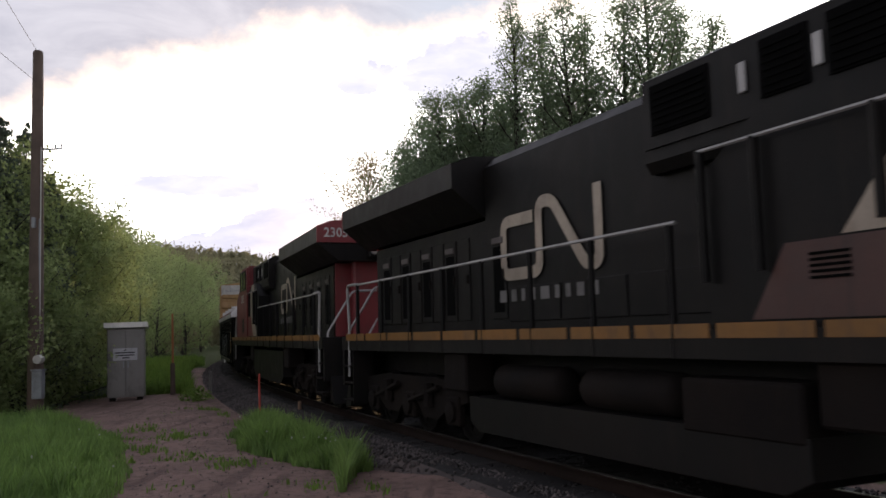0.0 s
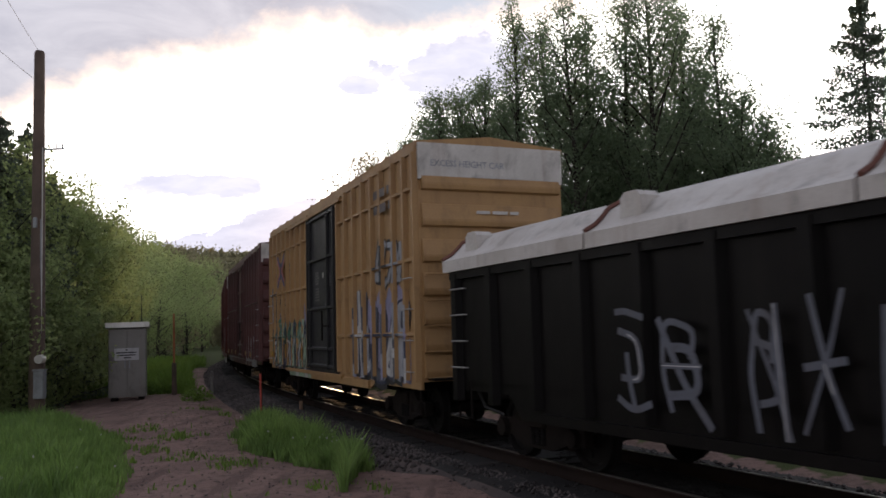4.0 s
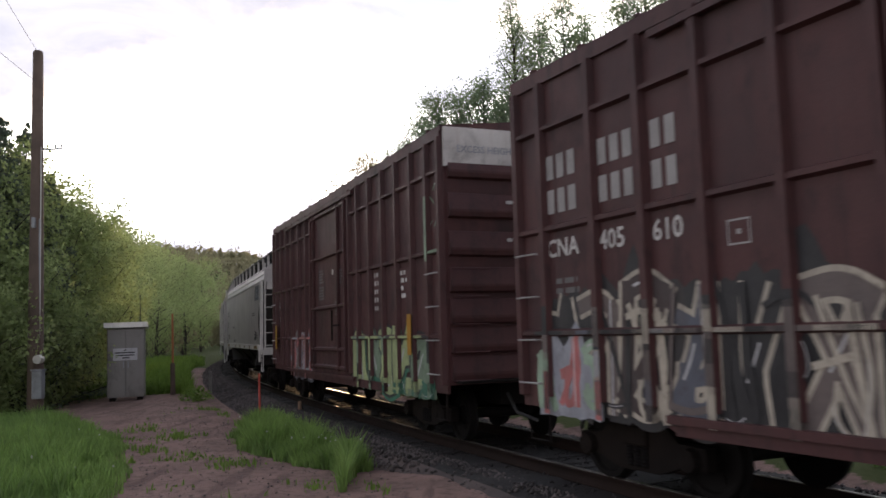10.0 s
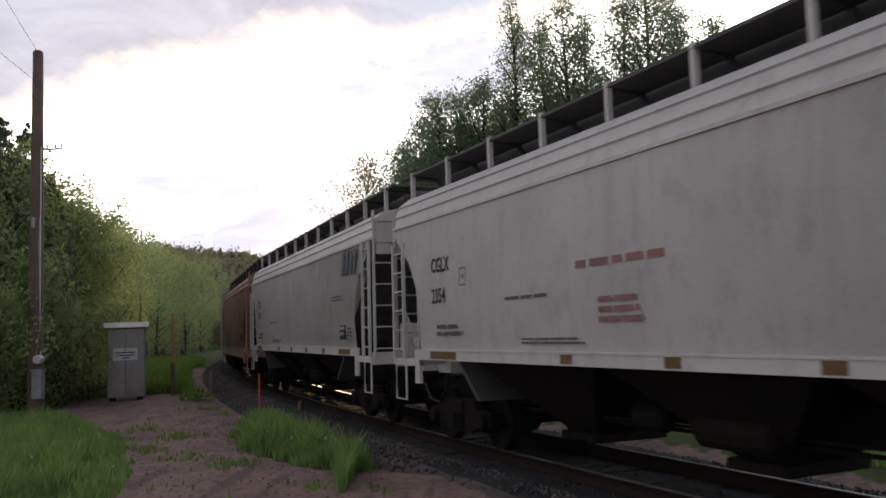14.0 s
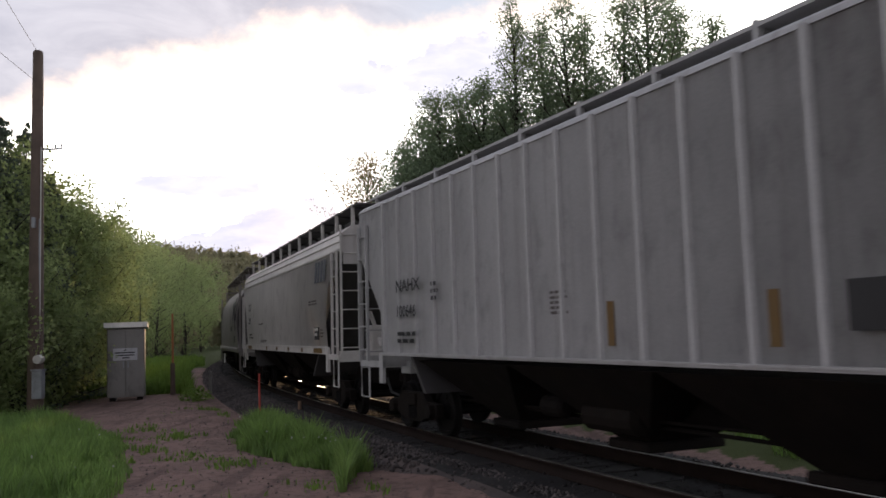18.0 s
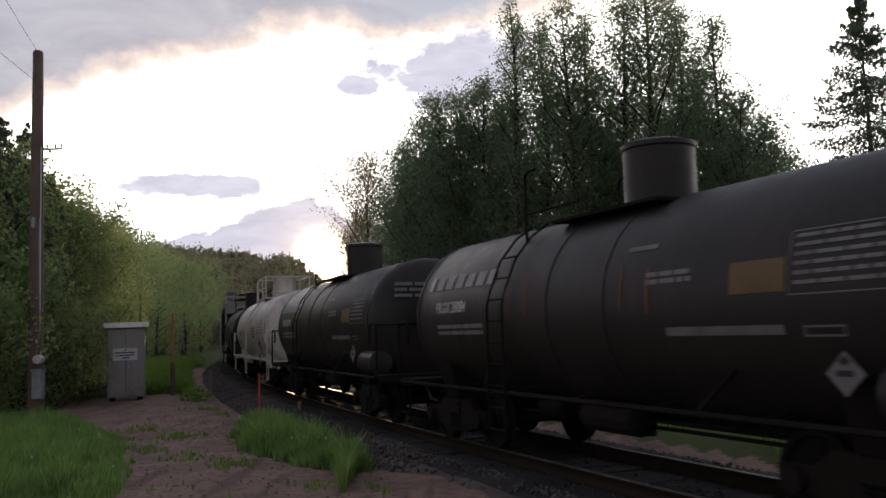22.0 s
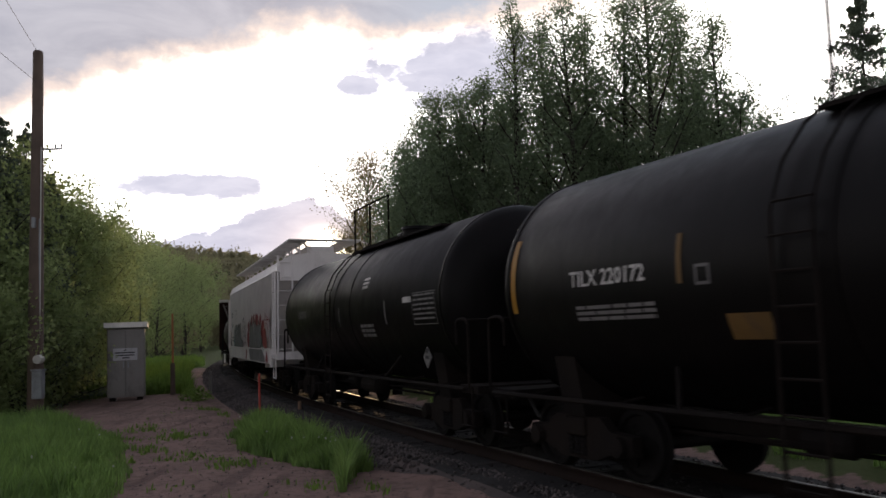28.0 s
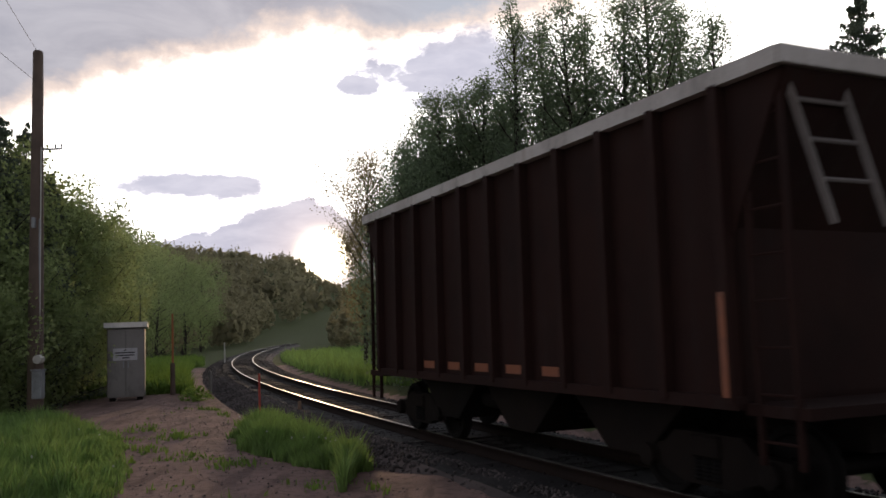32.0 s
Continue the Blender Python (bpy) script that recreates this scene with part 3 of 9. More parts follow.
def letter_block(parent, x, y, z, w, h, fill, line, seed, t=0.05, lean=0.0, slits=1):
    """One sprayed block letter that cannot be read: a notched slab with a painted outline and dark slits; x is its left edge as one reads."""
    rnd = random.Random(seed)
    n1, n2, n3 = rnd.uniform(0.1, 0.35), rnd.uniform(0.05, 0.3), rnd.uniform(0.0, 0.2)
    pts = [(0.0, 0.0), (-0.04, 0.5), (0.06, 1.0), (0.4, 1.0 - n3), (0.62, 1.02), (1.0, 0.92), (1.0 - n2, 0.5), (1.04, 0.04), (0.6, n1 * 0.5), (0.36, 0.0)]
    pts = [(x - (a + rnd.uniform(-0.05, 0.05)) * w - lean * b * w, z + (b + rnd.uniform(-0.05, 0.05)) * h) for a, b in pts]
    if fill:
        bm = bm_new()
        bm.faces.new([bm.verts.new((a, y, b)) for a, b in pts])
        part("sprayed_letter", bm, SPRAY[fill], parent, "sprayed block letter that cannot be read")
    bm = bm_new()
    band(bm, rounded(pts + pts[:2], 0.08 * min(w, h), 2), t, y + 0.0012)
    for k in range(slits):
        u = x - w * (0.3 + 0.4 * rnd.random()) - lean * 0.5 * w
        v = z + h * rnd.uniform(0.15, 0.5)
        band(bm, [(u, v), (u - lean * 0.3 * w, v + h * rnd.uniform(0.25, 0.45))], t * rnd.uniform(1.0, 2.2), y + 0.0016)
    tagged(part("sprayed_outline", bm, SPRAY[line], parent), kind="stuff")


def sprayed_shape(parent, pts, y, hue, label="", line=None, t=0.05):
    """One sprayed field with a drawn outline."""
    bm = bm_new()
    bm.faces.new([bm.verts.new((a, y, b)) for a, b in pts])
    part("sprayed_field", bm, SPRAY[hue], parent, label)
    if line:
        bm = bm_new()
        band(bm, rounded(list(pts) + list(pts[:2]), 0.08, 3), t, y + 0.0012)
        part("sprayed_outline", bm, SPRAY[line], parent)


Y_SHEET = 1.42
# ---- the line of the railway ----
# Distance runs along the line, away from the camera; the bend is to the right and eases off.
STEP = 0.25
_s = np.arange(-480.0, 480.0, STEP)
_bend = np.interp(_s, [-90, -40, 0, 50, 100], [0.0, 0.00403, 0.00403, 0.00319, 0.001056])
_turn = np.cumsum(_bend) * STEP
_zero = int(np.argmin(abs(_s)))
_turn = _turn - _turn[_zero] - 0.43146
_px, _py = np.cumsum(np.sin(_turn)) * STEP, np.cumsum(np.cos(_turn)) * STEP
_px, _py = _px - _px[_zero] + 2.128, _py - _py[_zero] + 12.0
CANT = 0.01196


def line_at(s):
    """Place and heading of the centre line at a distance along it."""
    return np.interp(s, _s, _px), np.interp(s, _s, _py), np.interp(s, _s, _turn)


def beside(s, off, z=0.0):
    """A place beside the line: off metres towards the camera's side."""
    x, y, h = line_at(s)
    return Vector((x - math.cos(h) * off, y + math.sin(h) * off, z))


def lie(s, off=0.0, z=0.0):
    """A pose on the line: x along it, y towards the camera's side, tilted as the rails are."""
    x, y, h = line_at(s)
    along, side = Vector((math.sin(h), math.cos(h), 0)), Vector((-math.cos(h), math.sin(h), 0))
    side, up = side * math.cos(CANT) + Vector((0, 0, math.sin(CANT))), Vector((0, 0, math.cos(CANT))) - side * math.sin(CANT)
    m = Matrix((along, side, up)).transposed().to_4x4()
    m.translation = Vector((x, y, 0)) + side * off + up * z
    return m


_near = np.arange(-140, 330, 1.0)
_nx, _ny, _nh = line_at(_near)


def from_line(x, y):
    """How far a place lies from the centre line: positive on the camera's side."""
    d = (_nx - x) ** 2 + (_ny - y) ** 2
    k = int(np.argmin(d))
    side = -math.cos(_nh[k]) * (x - _nx[k]) + math.sin(_nh[k]) * (y - _ny[k])
    return math.copysign(math.sqrt(d[k]), side)


def land(x, y):
    """The height of the ground."""
    d = from_line(x, y)
    bed = -0.20
    z = -0.22 + 0.10 * noise.noise(Vector((x * 0.15, y * 0.15, 0))) + 0.03 * noise.noise(Vector((x * 0.9, y * 0.9, 3)))
    if d < -3.5:
        z -= 0.35 * min(1.0, (-3.5 - d) / 3)
    if abs(d) < 4:
        k = min(1.0, max(0.0, (4 - abs(d)) / 1.6))
        z = z * (1 - k) + (bed - 0.22) * k
        if d > 1.5:
            near = min(1.0, max(0.0, (14.6 - y) / 2.2))
            z += near * (bed - 0.02 + 0.02 * noise.noise(Vector((x * 2.1, y * 2.1, 5))) - z)
    r = math.hypot(x, y)
    if r > 130 and y > 0:
        az = math.degrees(math.atan2(x, y))
        crest = float(np.interp(az, [-60, -30, -19, -13, -10.5, -9.3, -8.3, -7, -4, 5, 40, 60], [5.5, 5.9, 5.2, 4.55, 4.3, 3.9, 3.2, 2.7, 2.7, 2.7, 3.0, 2.0]))
        k = min(1.0, max(0.0, (r - 150) / 420))
        k = k * k * (3 - 2 * k)
        z += 580 * math.tan(radians(crest)) * k
    return z


def growth(x, y):
    """How much grows on the ground: 0 bare, 1 green."""
    d = from_line(x, y)
    n = noise.noise(Vector((x * 0.35, y * 0.35, 9))) * 0.35
    if -3.0 < d < 3.6:
        return 0.0
    if d < 0:
        return 0.85 + n
    road = abs(x - float(np.interp(y, [0, 8, 12, 20, 29, 40], [-1.0, -2.0, -2.6, -5.6, -7.8, -9.5])))
    wide = float(np.interp(y, [8, 12, 20, 30, 36], [4.0, 3.2, 3.8, 5.0, 3.0]))
    return min(1.0, max(0.0, (road - wide) * 0.9 + n * min(1.0, max(0.0, road - wide + 0.6))))


def build_ground():
    xs = np.unique(np.concatenate([np.arange(-24, 24, 0.35), np.geomspace(24, 2500, 40), -np.geomspace(24, 2500, 40)]))
    ys = np.unique(np.concatenate([np.arange(-4, 45, 0.35), np.geomspace(45, 2600, 60), -np.geomspace(4, 2500, 26)]))
    vs, green = [], []
    for y in ys:
        for x in xs:
            vs.append((x, y, land(x, y)))
            green.append(growth(x, y) if abs(x) < 40 and -10 < y < 60 else 1.0)
    w = len(xs)
    fs = [(j * w + i, j * w + i + 1, (j + 1) * w + i + 1, (j + 1) * w + i) for j in range(len(ys) - 1) for i in range(w - 1)]
    me = from_arrays("ground", vs, fs, M_GROUND, True)
    at = me.attributes.new("growth", "FLOAT", "POINT")
    at.data.foreach_set("value", np.array(green, np.float32))
    return tagged(new("ground", me), "bare sandy soil with low growth, rising to wooded hills", "ground", kind="structure")


build_ground()


def sweep(name, prof, s0, s1, step, mat, off=0.0, kind_label="", smooth=False):
    """An outline (side, height) carried along the line."""
    vs, fs = [], []
    n = len(prof)
    ss = np.arange(s0, s1 + step / 2, step)
    for s in ss:
        m = lie(s, off)
        vs += [tuple(m @ Vector((0, p[0], p[1]))) for p in prof]
    for j in range(len(ss) - 1):
        fs += [(j * n + i, j * n + (i + 1) % n, (j + 1) * n + (i + 1) % n, (j + 1) * n + i) for i in range(n)]
    return from_arrays(name, vs, fs, mat, smooth)


RAIL_FOOT = [(-0.07, -0.178), (0.07, -0.178), (0.07, -0.165), (0.012, -0.14), (0.012, -0.045), (0.034, -0.035), (0.034, -0.006), (-0.034, -0.006), (-0.034, -0.035), (-0.012, -0.045), (-0.012, -0.14), (-0.07, -0.165)]
RAIL_HEAD = [(-0.034, -0.006), (0.034, -0.006), (0.03, 0.0), (-0.03, 0.0)]
track = thing("railway_track", "single railway track of rusty rails with polished heads", "track", kind="structure")
for off in (0.755, -0.755):
    rail = share("rail", sweep("rail", RAIL_FOOT, -130, 330, 1.0, M_RUSTRAIL, off), track, label="rusty steel rail")
    share("rail_head", sweep("rail_head", RAIL_HEAD, -130, 330, 1.0, M_TREAD, off), rail, label="polished running surface")


def build_ballast():
    """The bed: coloured dark between the rails for the train's shade, dusty brown on its shoulders."""
    for name, prof, mat, label in (
            ("ballast_bed", [(-1.85, -0.2), (-1.35, -0.185), (0, -0.2), (1.35, -0.185), (1.85, -0.2)], M_BED, "crushed-stone ballast bed under the track, coloured dark for the train's shade"),
            ("ballast_shoulder", [(1.85, -0.2), (2.4, -0.38), (3.1, -0.58)], M_SHOULDER, "dusty brown shoulder of the ballast bed"),
            ("ballast_shoulder", [(-3.6, -0.56), (-2.9, -0.5), (-1.85, -0.2)], M_SHOULDER, "dusty brown shoulder of the ballast bed")):
        vs = []
        ss = np.arange(-130, 330, 0.4)
        for s in ss:
            m = lie(s)
            for p in prof:
                v = m @ Vector((0, p[0], p[1]))
                vs.append((v.x, v.y, v.z + 0.04 * noise.noise(v * 1.7)))
        n = len(prof)
        fs = [(j * n + i, j * n + i + 1, (j + 1) * n + i + 1, (j + 1) * n + i) for j in range(len(ss) - 1) for i in range(n - 1)]
        tagged(new(name, from_arrays(name, vs, fs, mat, True)), label, "ballast", kind="structure")


build_ballast()
STONE_V = np.array([(1, 0, 0), (-0.9, 0.2, 0.1), (0.1, 1, -0.1), (0, -0.9, 0.15), (0.1, 0.1, 0.8), (0, 0, -0.7)], np.float32)
STONE_F = np.array([(0, 2, 4), (2, 1, 4), (1, 3, 4), (3, 0, 4), (2, 0, 5), (1, 2, 5), (3, 1, 5), (0, 3, 5)], np.int32)


def scatter_stones(name, places, lo, hi, mat, label, seed, category="stones"):
    rng = np.random.default_rng(seed)
    n = len(places)
    size = rng.uniform(lo, hi, (n, 1, 1)) * rng.uniform(0.7, 1.3, (n, 1, 3))
    a = rng.uniform(0, 2 * np.pi, n)
    v = STONE_V[None] * size + rng.normal(0, 0.15, (n, 6, 3)) * size
    c, s = np.cos(a)[:, None], np.sin(a)[:, None]
    v = np.stack([v[..., 0] * c - v[..., 1] * s, v[..., 0] * s + v[..., 1] * c, v[..., 2]], -1) + np.asarray(places, np.float32)[:, None]
    f = STONE_F[None] + (np.arange(n) * 6)[:, None, None]
    return tagged(new(name, from_arrays(name, v.reshape(-1, 3), f.reshape(-1, 3), mat)), label, category, kind="stuff")


def bed_stones():
    rng = np.random.default_rng(5)
    out, shaded = [], []
    for _ in range(30000):
        s, off = rng.uniform(-16, 60) if rng.random() < 0.85 else rng.uniform(60, 110), rng.uniform(-2.9, 3.3)
        if abs(off) < 1.35 and rng.random() < 0.35:
            continue
        if off > 1.6 and s < 3.0:
            continue
        a = abs(off)
        z = -0.19 if a < 1.3 else float(np.interp(a, [1.3, 1.85, 2.9, 3.4], [-0.18, -0.19, -0.52, -0.40]))
        (shaded if a < 1.5 else out).append(lie(s, off, z).translation)
    scatter_stones("ballast_stones", shaded, 0.018, 0.045, M_STONESHADE, "ballast stones between the rails, coloured dark for the train's shade", 8, "ballast")
    for _ in range(26000):
        s, off = rng.uniform(-10, 34), rng.uniform(1.3, 3.7)
        if off > 1.6 and rng.random() < 0.85 * min(1.0, max(0.0, (3.8 - s) / 2.2)):
            continue
        z = float(np.interp(off, [1.3, 1.85, 3.0, 3.4, 3.7], [-0.18, -0.19, -0.555, -0.44, -0.42]))
        out.append(lie(s, off, z).translation)
    scatter_stones("ballast_stones", out, 0.018, 0.045, M_STONE, "loose grey and brown crushed ballast stones", 6, "ballast")
    out = []
    for _ in range(2600):
        y = rng.uniform(8.5, 30)
        x = float(np.interp(y, [8, 12, 20, 30], [-2.0, -2.6, -5.6, -7.8])) + rng.normal(0, 2.4)
        if from_line(x, y) > 2.6:
            out.append((x, y, land(x, y) + 0.005))
    scatter_stones("road_pebbles", out, 0.006, 0.026, M_PEBBLE, "small pebbles lying on the dirt road", 7, "pebbles")


bed_stones()

# ---- vegetation ----


def leaf_quads(points, size, rng, droop=0.3):
    """A small folded leaf at each point, turned at random."""
    n = len(points)
    d = rng.normal(0, 1, (n, 3))
    d[:, 2] -= droop
    d /= np.linalg.norm(d, axis=1, keepdims=True)
    e = np.cross(d, rng.normal(0, 1, (n, 3)))
    e /= np.linalg.norm(e, axis=1, keepdims=True)
    s = (size * rng.uniform(0.6, 1.35, n))[:, None]
    p = np.asarray(points)
    v = np.stack([p - d * s * 0.5, p + e * s * 0.34, p + d * s * 0.5, p - e * s * 0.34], 1)
    f = np.arange(n * 4).reshape(n, 4)
    return v.reshape(-1, 3), f


def broadleaf(x, y, height, width, seed, mat, label, leaves=7000, leaf=0.17, bark=M_BARK, low=0.12, lean=0.0, loose=0.5, name="tree", group="", rise=(0.35, 1.1)):
    """A tapered trunk, limbs that climb, and leaves in uneven clumps along them."""
    rng = np.random.default_rng(seed)
    z0 = land(x, y) - 0.1
    t = thing(name, label, "tree", group)
    t.location = (x, y, z0)
    bm = bm_new()
    top = Vector((lean * height, rng.normal(0, 0.03) * height, height))
    trunk = [Vector((top.x * k * k + 0.12 * math.sin(k * 7 + seed), top.y * k * k + 0.1 * math.cos(k * 6 + seed), height * k * 0.96)) for k in np.linspace(0, 1, 9)]
    r0 = 0.012 * height + 0.03
    tube(bm, trunk, [r0 * (1 - 0.9 * k) for k in np.linspace(0, 1, 9)], 7)
    clumps = []
    n = int(12 + height * 1.7)
    for i in range(n):
        k = low + (0.97 - low) * (i + rng.random()) / n
        q = trunk[0].lerp(trunk[-1], k)
        j = min(7, int(k * 8))
        q = trunk[j].lerp(trunk[j + 1], k * 8 - j)
        a = i * 2.4 + rng.uniform(-0.5, 0.5)
        shape = (math.sin(math.pi * min(1, max(0.0, (k - low) / (1 - low))) ** 0.75) * 0.85 + 0.22) * (0.6 + 0.65 * rng.random())
        reach = width * 0.5 * shape
        tip = q + Vector((math.cos(a) * reach, math.sin(a) * reach, reach * rng.uniform(*rise)))
        mid = q.lerp(tip, 0.5) + Vector((0, 0, -0.06 * reach))
        tube(bm, [q, mid, tip], [r0 * 0.4 * (1 - 0.7 * k), r0 * 0.24 * (1 - 0.6 * k), 0.012], 5)
        for f in (0.35, 0.55, 0.75, 0.92, 1.05):
            c = q.lerp(tip, f) + Vector(rng.normal(0, 0.16 * reach + 0.05, 3))
            clumps.append((c, (0.24 + 0.20 * reach) * (0.6 + 0.8 * rng.random())))
            if f < 1 and rng.random() < 0.5:
                tube(bm, [q.lerp(tip, f), c], [0.016, 0.007], 4)
    for _ in range(6):
        c = trunk[-1] + Vector((rng.normal(0, 0.05 * width), rng.normal(0, 0.05 * width), rng.uniform(-0.9, 0.25)))
        clumps.append((c, 0.22 + 0.02 * width))
    part("trunk", bm, bark, t, "", True)
    weight = np.array([c[1] ** 2 for c in clumps])
    pick = rng.choice(len(clumps), leaves, p=weight / weight.sum())
    cs = np.array([c[0] for c in clumps])[pick]
    rs = np.array([c[1] for c in clumps])[pick]
    off = rng.normal(0, 1, (leaves, 3))
    off /= np.linalg.norm(off, axis=1, keepdims=True)
    off *= (rs * 1.9 * loose * rng.random(leaves) ** 0.45)[:, None]
    off[:, 2] *= 1.1
    v, f = leaf_quads(cs + off, leaf, rng)
    share("crown", from_arrays("crown", v, f, mat), t)
    return t


def spruce(x, y, height, width, seed, name="spruce", leaves=34000):
    rng = np.random.default_rng(seed)
    t = thing(name, "tall dark spruce tree with drooping boughs", "tree")
    t.location = (x, y, land(x, y) - 0.1)
    bm = bm_new()
    tube(bm, [(0, 0, 0), (0.03, 0, height * 0.5), (0, 0.02, height)], [0.012 * height, 0.006 * height, 0.01], 7)
    pts = []
    tiers = int(height * 3.6)
    for i in range(tiers):
        k = (i + rng.random()) / tiers
        z = height * (0.06 + 0.94 * k)
        reach0 = width * 0.5 * (1 - k) ** 0.85 + 0.12
        for a in np.arange(0, 6.28, 6.28 / (5 + 2 * (k < 0.8))) + rng.uniform(0, 6):
            reach = reach0 * rng.uniform(0.55, 1.2)
            z = min(height, height * (0.06 + 0.94 * k) + rng.normal(0, 0.22))
            drop = -0.22 * reach + rng.normal(0, 0.06)
            tip = Vector((math.cos(a) * reach, math.sin(a) * reach, z + drop + 0.12 * reach))
            mid = Vector((math.cos(a) * reach * 0.6, math.sin(a) * reach * 0.6, z + drop))
            tube(bm, [(0, 0, z), mid, tip], [0.022, 0.014, 0.006], 4)
            m = max(6, int(leaves / tiers / 6 * (reach / reach0)))
            u = rng.random(m) ** 0.6
            for q in u:
                c = Vector((0, 0, z)).lerp(mid, q / 0.6) if q < 0.6 else mid.lerp(tip, (q - 0.6) / 0.4)
                side = 0.46 * reach0 * 0.5 * (0.25 + q * (1.15 - q)) * rng.normal()
                pts.append((c.x - math.sin(a) * side, c.y + math.cos(a) * side, c.z - abs(rng.normal(0, 0.13))))
    part("trunk", bm, M_BARK, t, "", True)
    v, f = leaf_quads(np.array(pts), 0.11, rng, 0.8)
    share("crown", from_arrays("crown", v, f, M_LEAFS), t)
    return t


def aside(az, r):
    return r * math.sin(radians(az)), r * math.cos(radians(az))


# the stand across the track, tall and dark against the sky
DARKTREE = "tall leafy tree, dark against the bright sky"
for k, (az, r, top, width, leaves, low) in enumerate([
        (-5.0, 52, 11.6, 4.6, 5200, 0.3), (-5.6, 56, 8.9, 2.6, 3600, 0.2), (-2.6, 50, 10.5, 3.4, 8000, 0.02), (-2.6, 43, 13.8, 3.4, 7000, 0.04), (-1.0, 41, 15.4, 3.2, 7500, 0.04), (0.2, 40, 17.1, 2.4, 5500, 0.05), (1.6, 40, 17.1, 3.4, 7500, 0.05), (3.2, 39, 18.0, 3.0, 7500, 0.06), (4.5, 39, 17.3, 2.6, 5500, 0.06),
        (5.4, 37, 23.1, 2.1, 4200, 0.06), (7.4, 38, 21.5, 3.3, 7500, 0.06), (9.1, 36, 22.5, 3.2, 7000, 0.06), (10.4, 38, 21.3, 2.3, 4800, 0.06), (11.7, 37, 15.7, 2.9, 4000, 0.06), (12.9, 37, 22.5, 2.6, 5000, 0.06), (14.7, 36, 24.5, 3.9, 9000, 0.06), (16.5, 38, 21.5, 2.9, 6500, 0.06),
        (17.7, 38, 17.1, 3.2, 5500, 0.05), (18.9, 37, 20.5, 2.2, 4500, 0.06), (20.2, 36, 15.3, 3.4, 5500, 0.05), (21.5, 36, 13.5, 2.7, 3200, 0.03), (22.6, 36, 11.1, 2.9, 2600, 0.03)]):
    x, y = aside(az, r)
    # trees beside the sun take the leaf colour that has backlight painted in
    broadleaf(x, y, 1.9 + r * math.tan(radians(top)) + 0.3, width, 100 + k, M_LEAFBACKLIT if az < -4 else M_LEAF, DARKTREE, int(leaves * 3.0), 0.11, M_BARK, low, group="stand of trees across the track", loose=0.78, rise=(0.8, 1.9))
# a second row closes the gaps low down
for k, (az, top) in enumerate([(-2.0, 11.7), (0.0, 13.5), (1.9, 14.7), (3.8, 15.3), (5.6, 15.9), (7.6, 17.1), (9.6, 17.1), (11.6, 14.1), (13.4, 15.3), (15.2, 17.5), (17.2, 15.3), (19.2, 13.9), (21.0, 11.5)]):
    x, y = aside(az, 45)
    broadleaf(x, y, 1.9 + 45 * math.tan(radians(top)), 4.4, 160 + k, M_LEAF, DARKTREE, 15000, 0.15, M_BARK, 0.02, group="stand of trees across the track", loose=0.75, rise=(0.7, 1.5))
for k, (az, r, top, width) in enumerate([(27.7, 33, 20.2, 9.8), (31.2, 34, 17.6, 8.0), (23.6, 38, 8.6, 6.0)]):
    x, y = aside(az, r)
    spruce(x, y, 1.9 + r * math.tan(radians(top)), width, 300 + k)
# bushes under that stand
for k in range(14):
    az = -2 + 2.4 * k
    x, y = aside(az, 31 + 3 * math.sin(k * 2.1))
    broadleaf(x, y, 3.4 + 0.8 * math.sin(k * 1.7), 4.2, 140 + k, M_LEAF, "leafy bush at the foot of the trees", 5000, 0.15, M_BARK, 0.0, name="bush", group="bushes across the track")
# the woods beside the dirt road
FRESH = "fresh green roadside tree lit from behind"
for k, (az, r, top, width, leaves) in enumerate([
        (-29.9, 30, 14.6, 4.6, 15000), (-28.4, 31, 12.8, 3.8, 13000), (-26.4, 33, 10.5, 3.8, 12000), (-24.4, 34, 9.2, 3.6, 12000), (-22.9, 36, 8.5, 3.4, 12000), (-21.6, 40, 7.2, 3.6, 11000),
        (-20.6, 43, 6.8, 3.8, 10000), (-19.6, 49, 6.2, 4.0, 10000), (-18.7, 56, 5.6, 4.4, 9000), (-17.7, 65, 5.0, 4.8, 8000), (-16.9, 74, 4.8, 5.2, 8000), (-16.1, 84, 4.9, 5.6, 8000),
        (-15.1, 97, 4.4, 6.5, 7000), (-15.9, 112, 5.9, 3.4, 3600), (-27.0, 37, 10.4, 4.6, 9000), (-31.2, 32, 12.6, 5.0, 10000), (-23.4, 41, 8.4, 4.6, 8000), (-28.8, 28.5, 8.0, 3.2, 11000), (-33.0, 28, 12.0, 5.0, 8000)]):
    x, y = aside(az, r)
    while from_line(x, y) < 8.5 + width * 0.35 and y > 36:
        x -= 0.4
    broadleaf(x, y, 1.9 + r * math.tan(radians(top)) + 0.3, width, 200 + k, M_LEAFY, FRESH, leaves, 0.125, M_BARK, 0.03, group="roadside woods", loose=0.55)
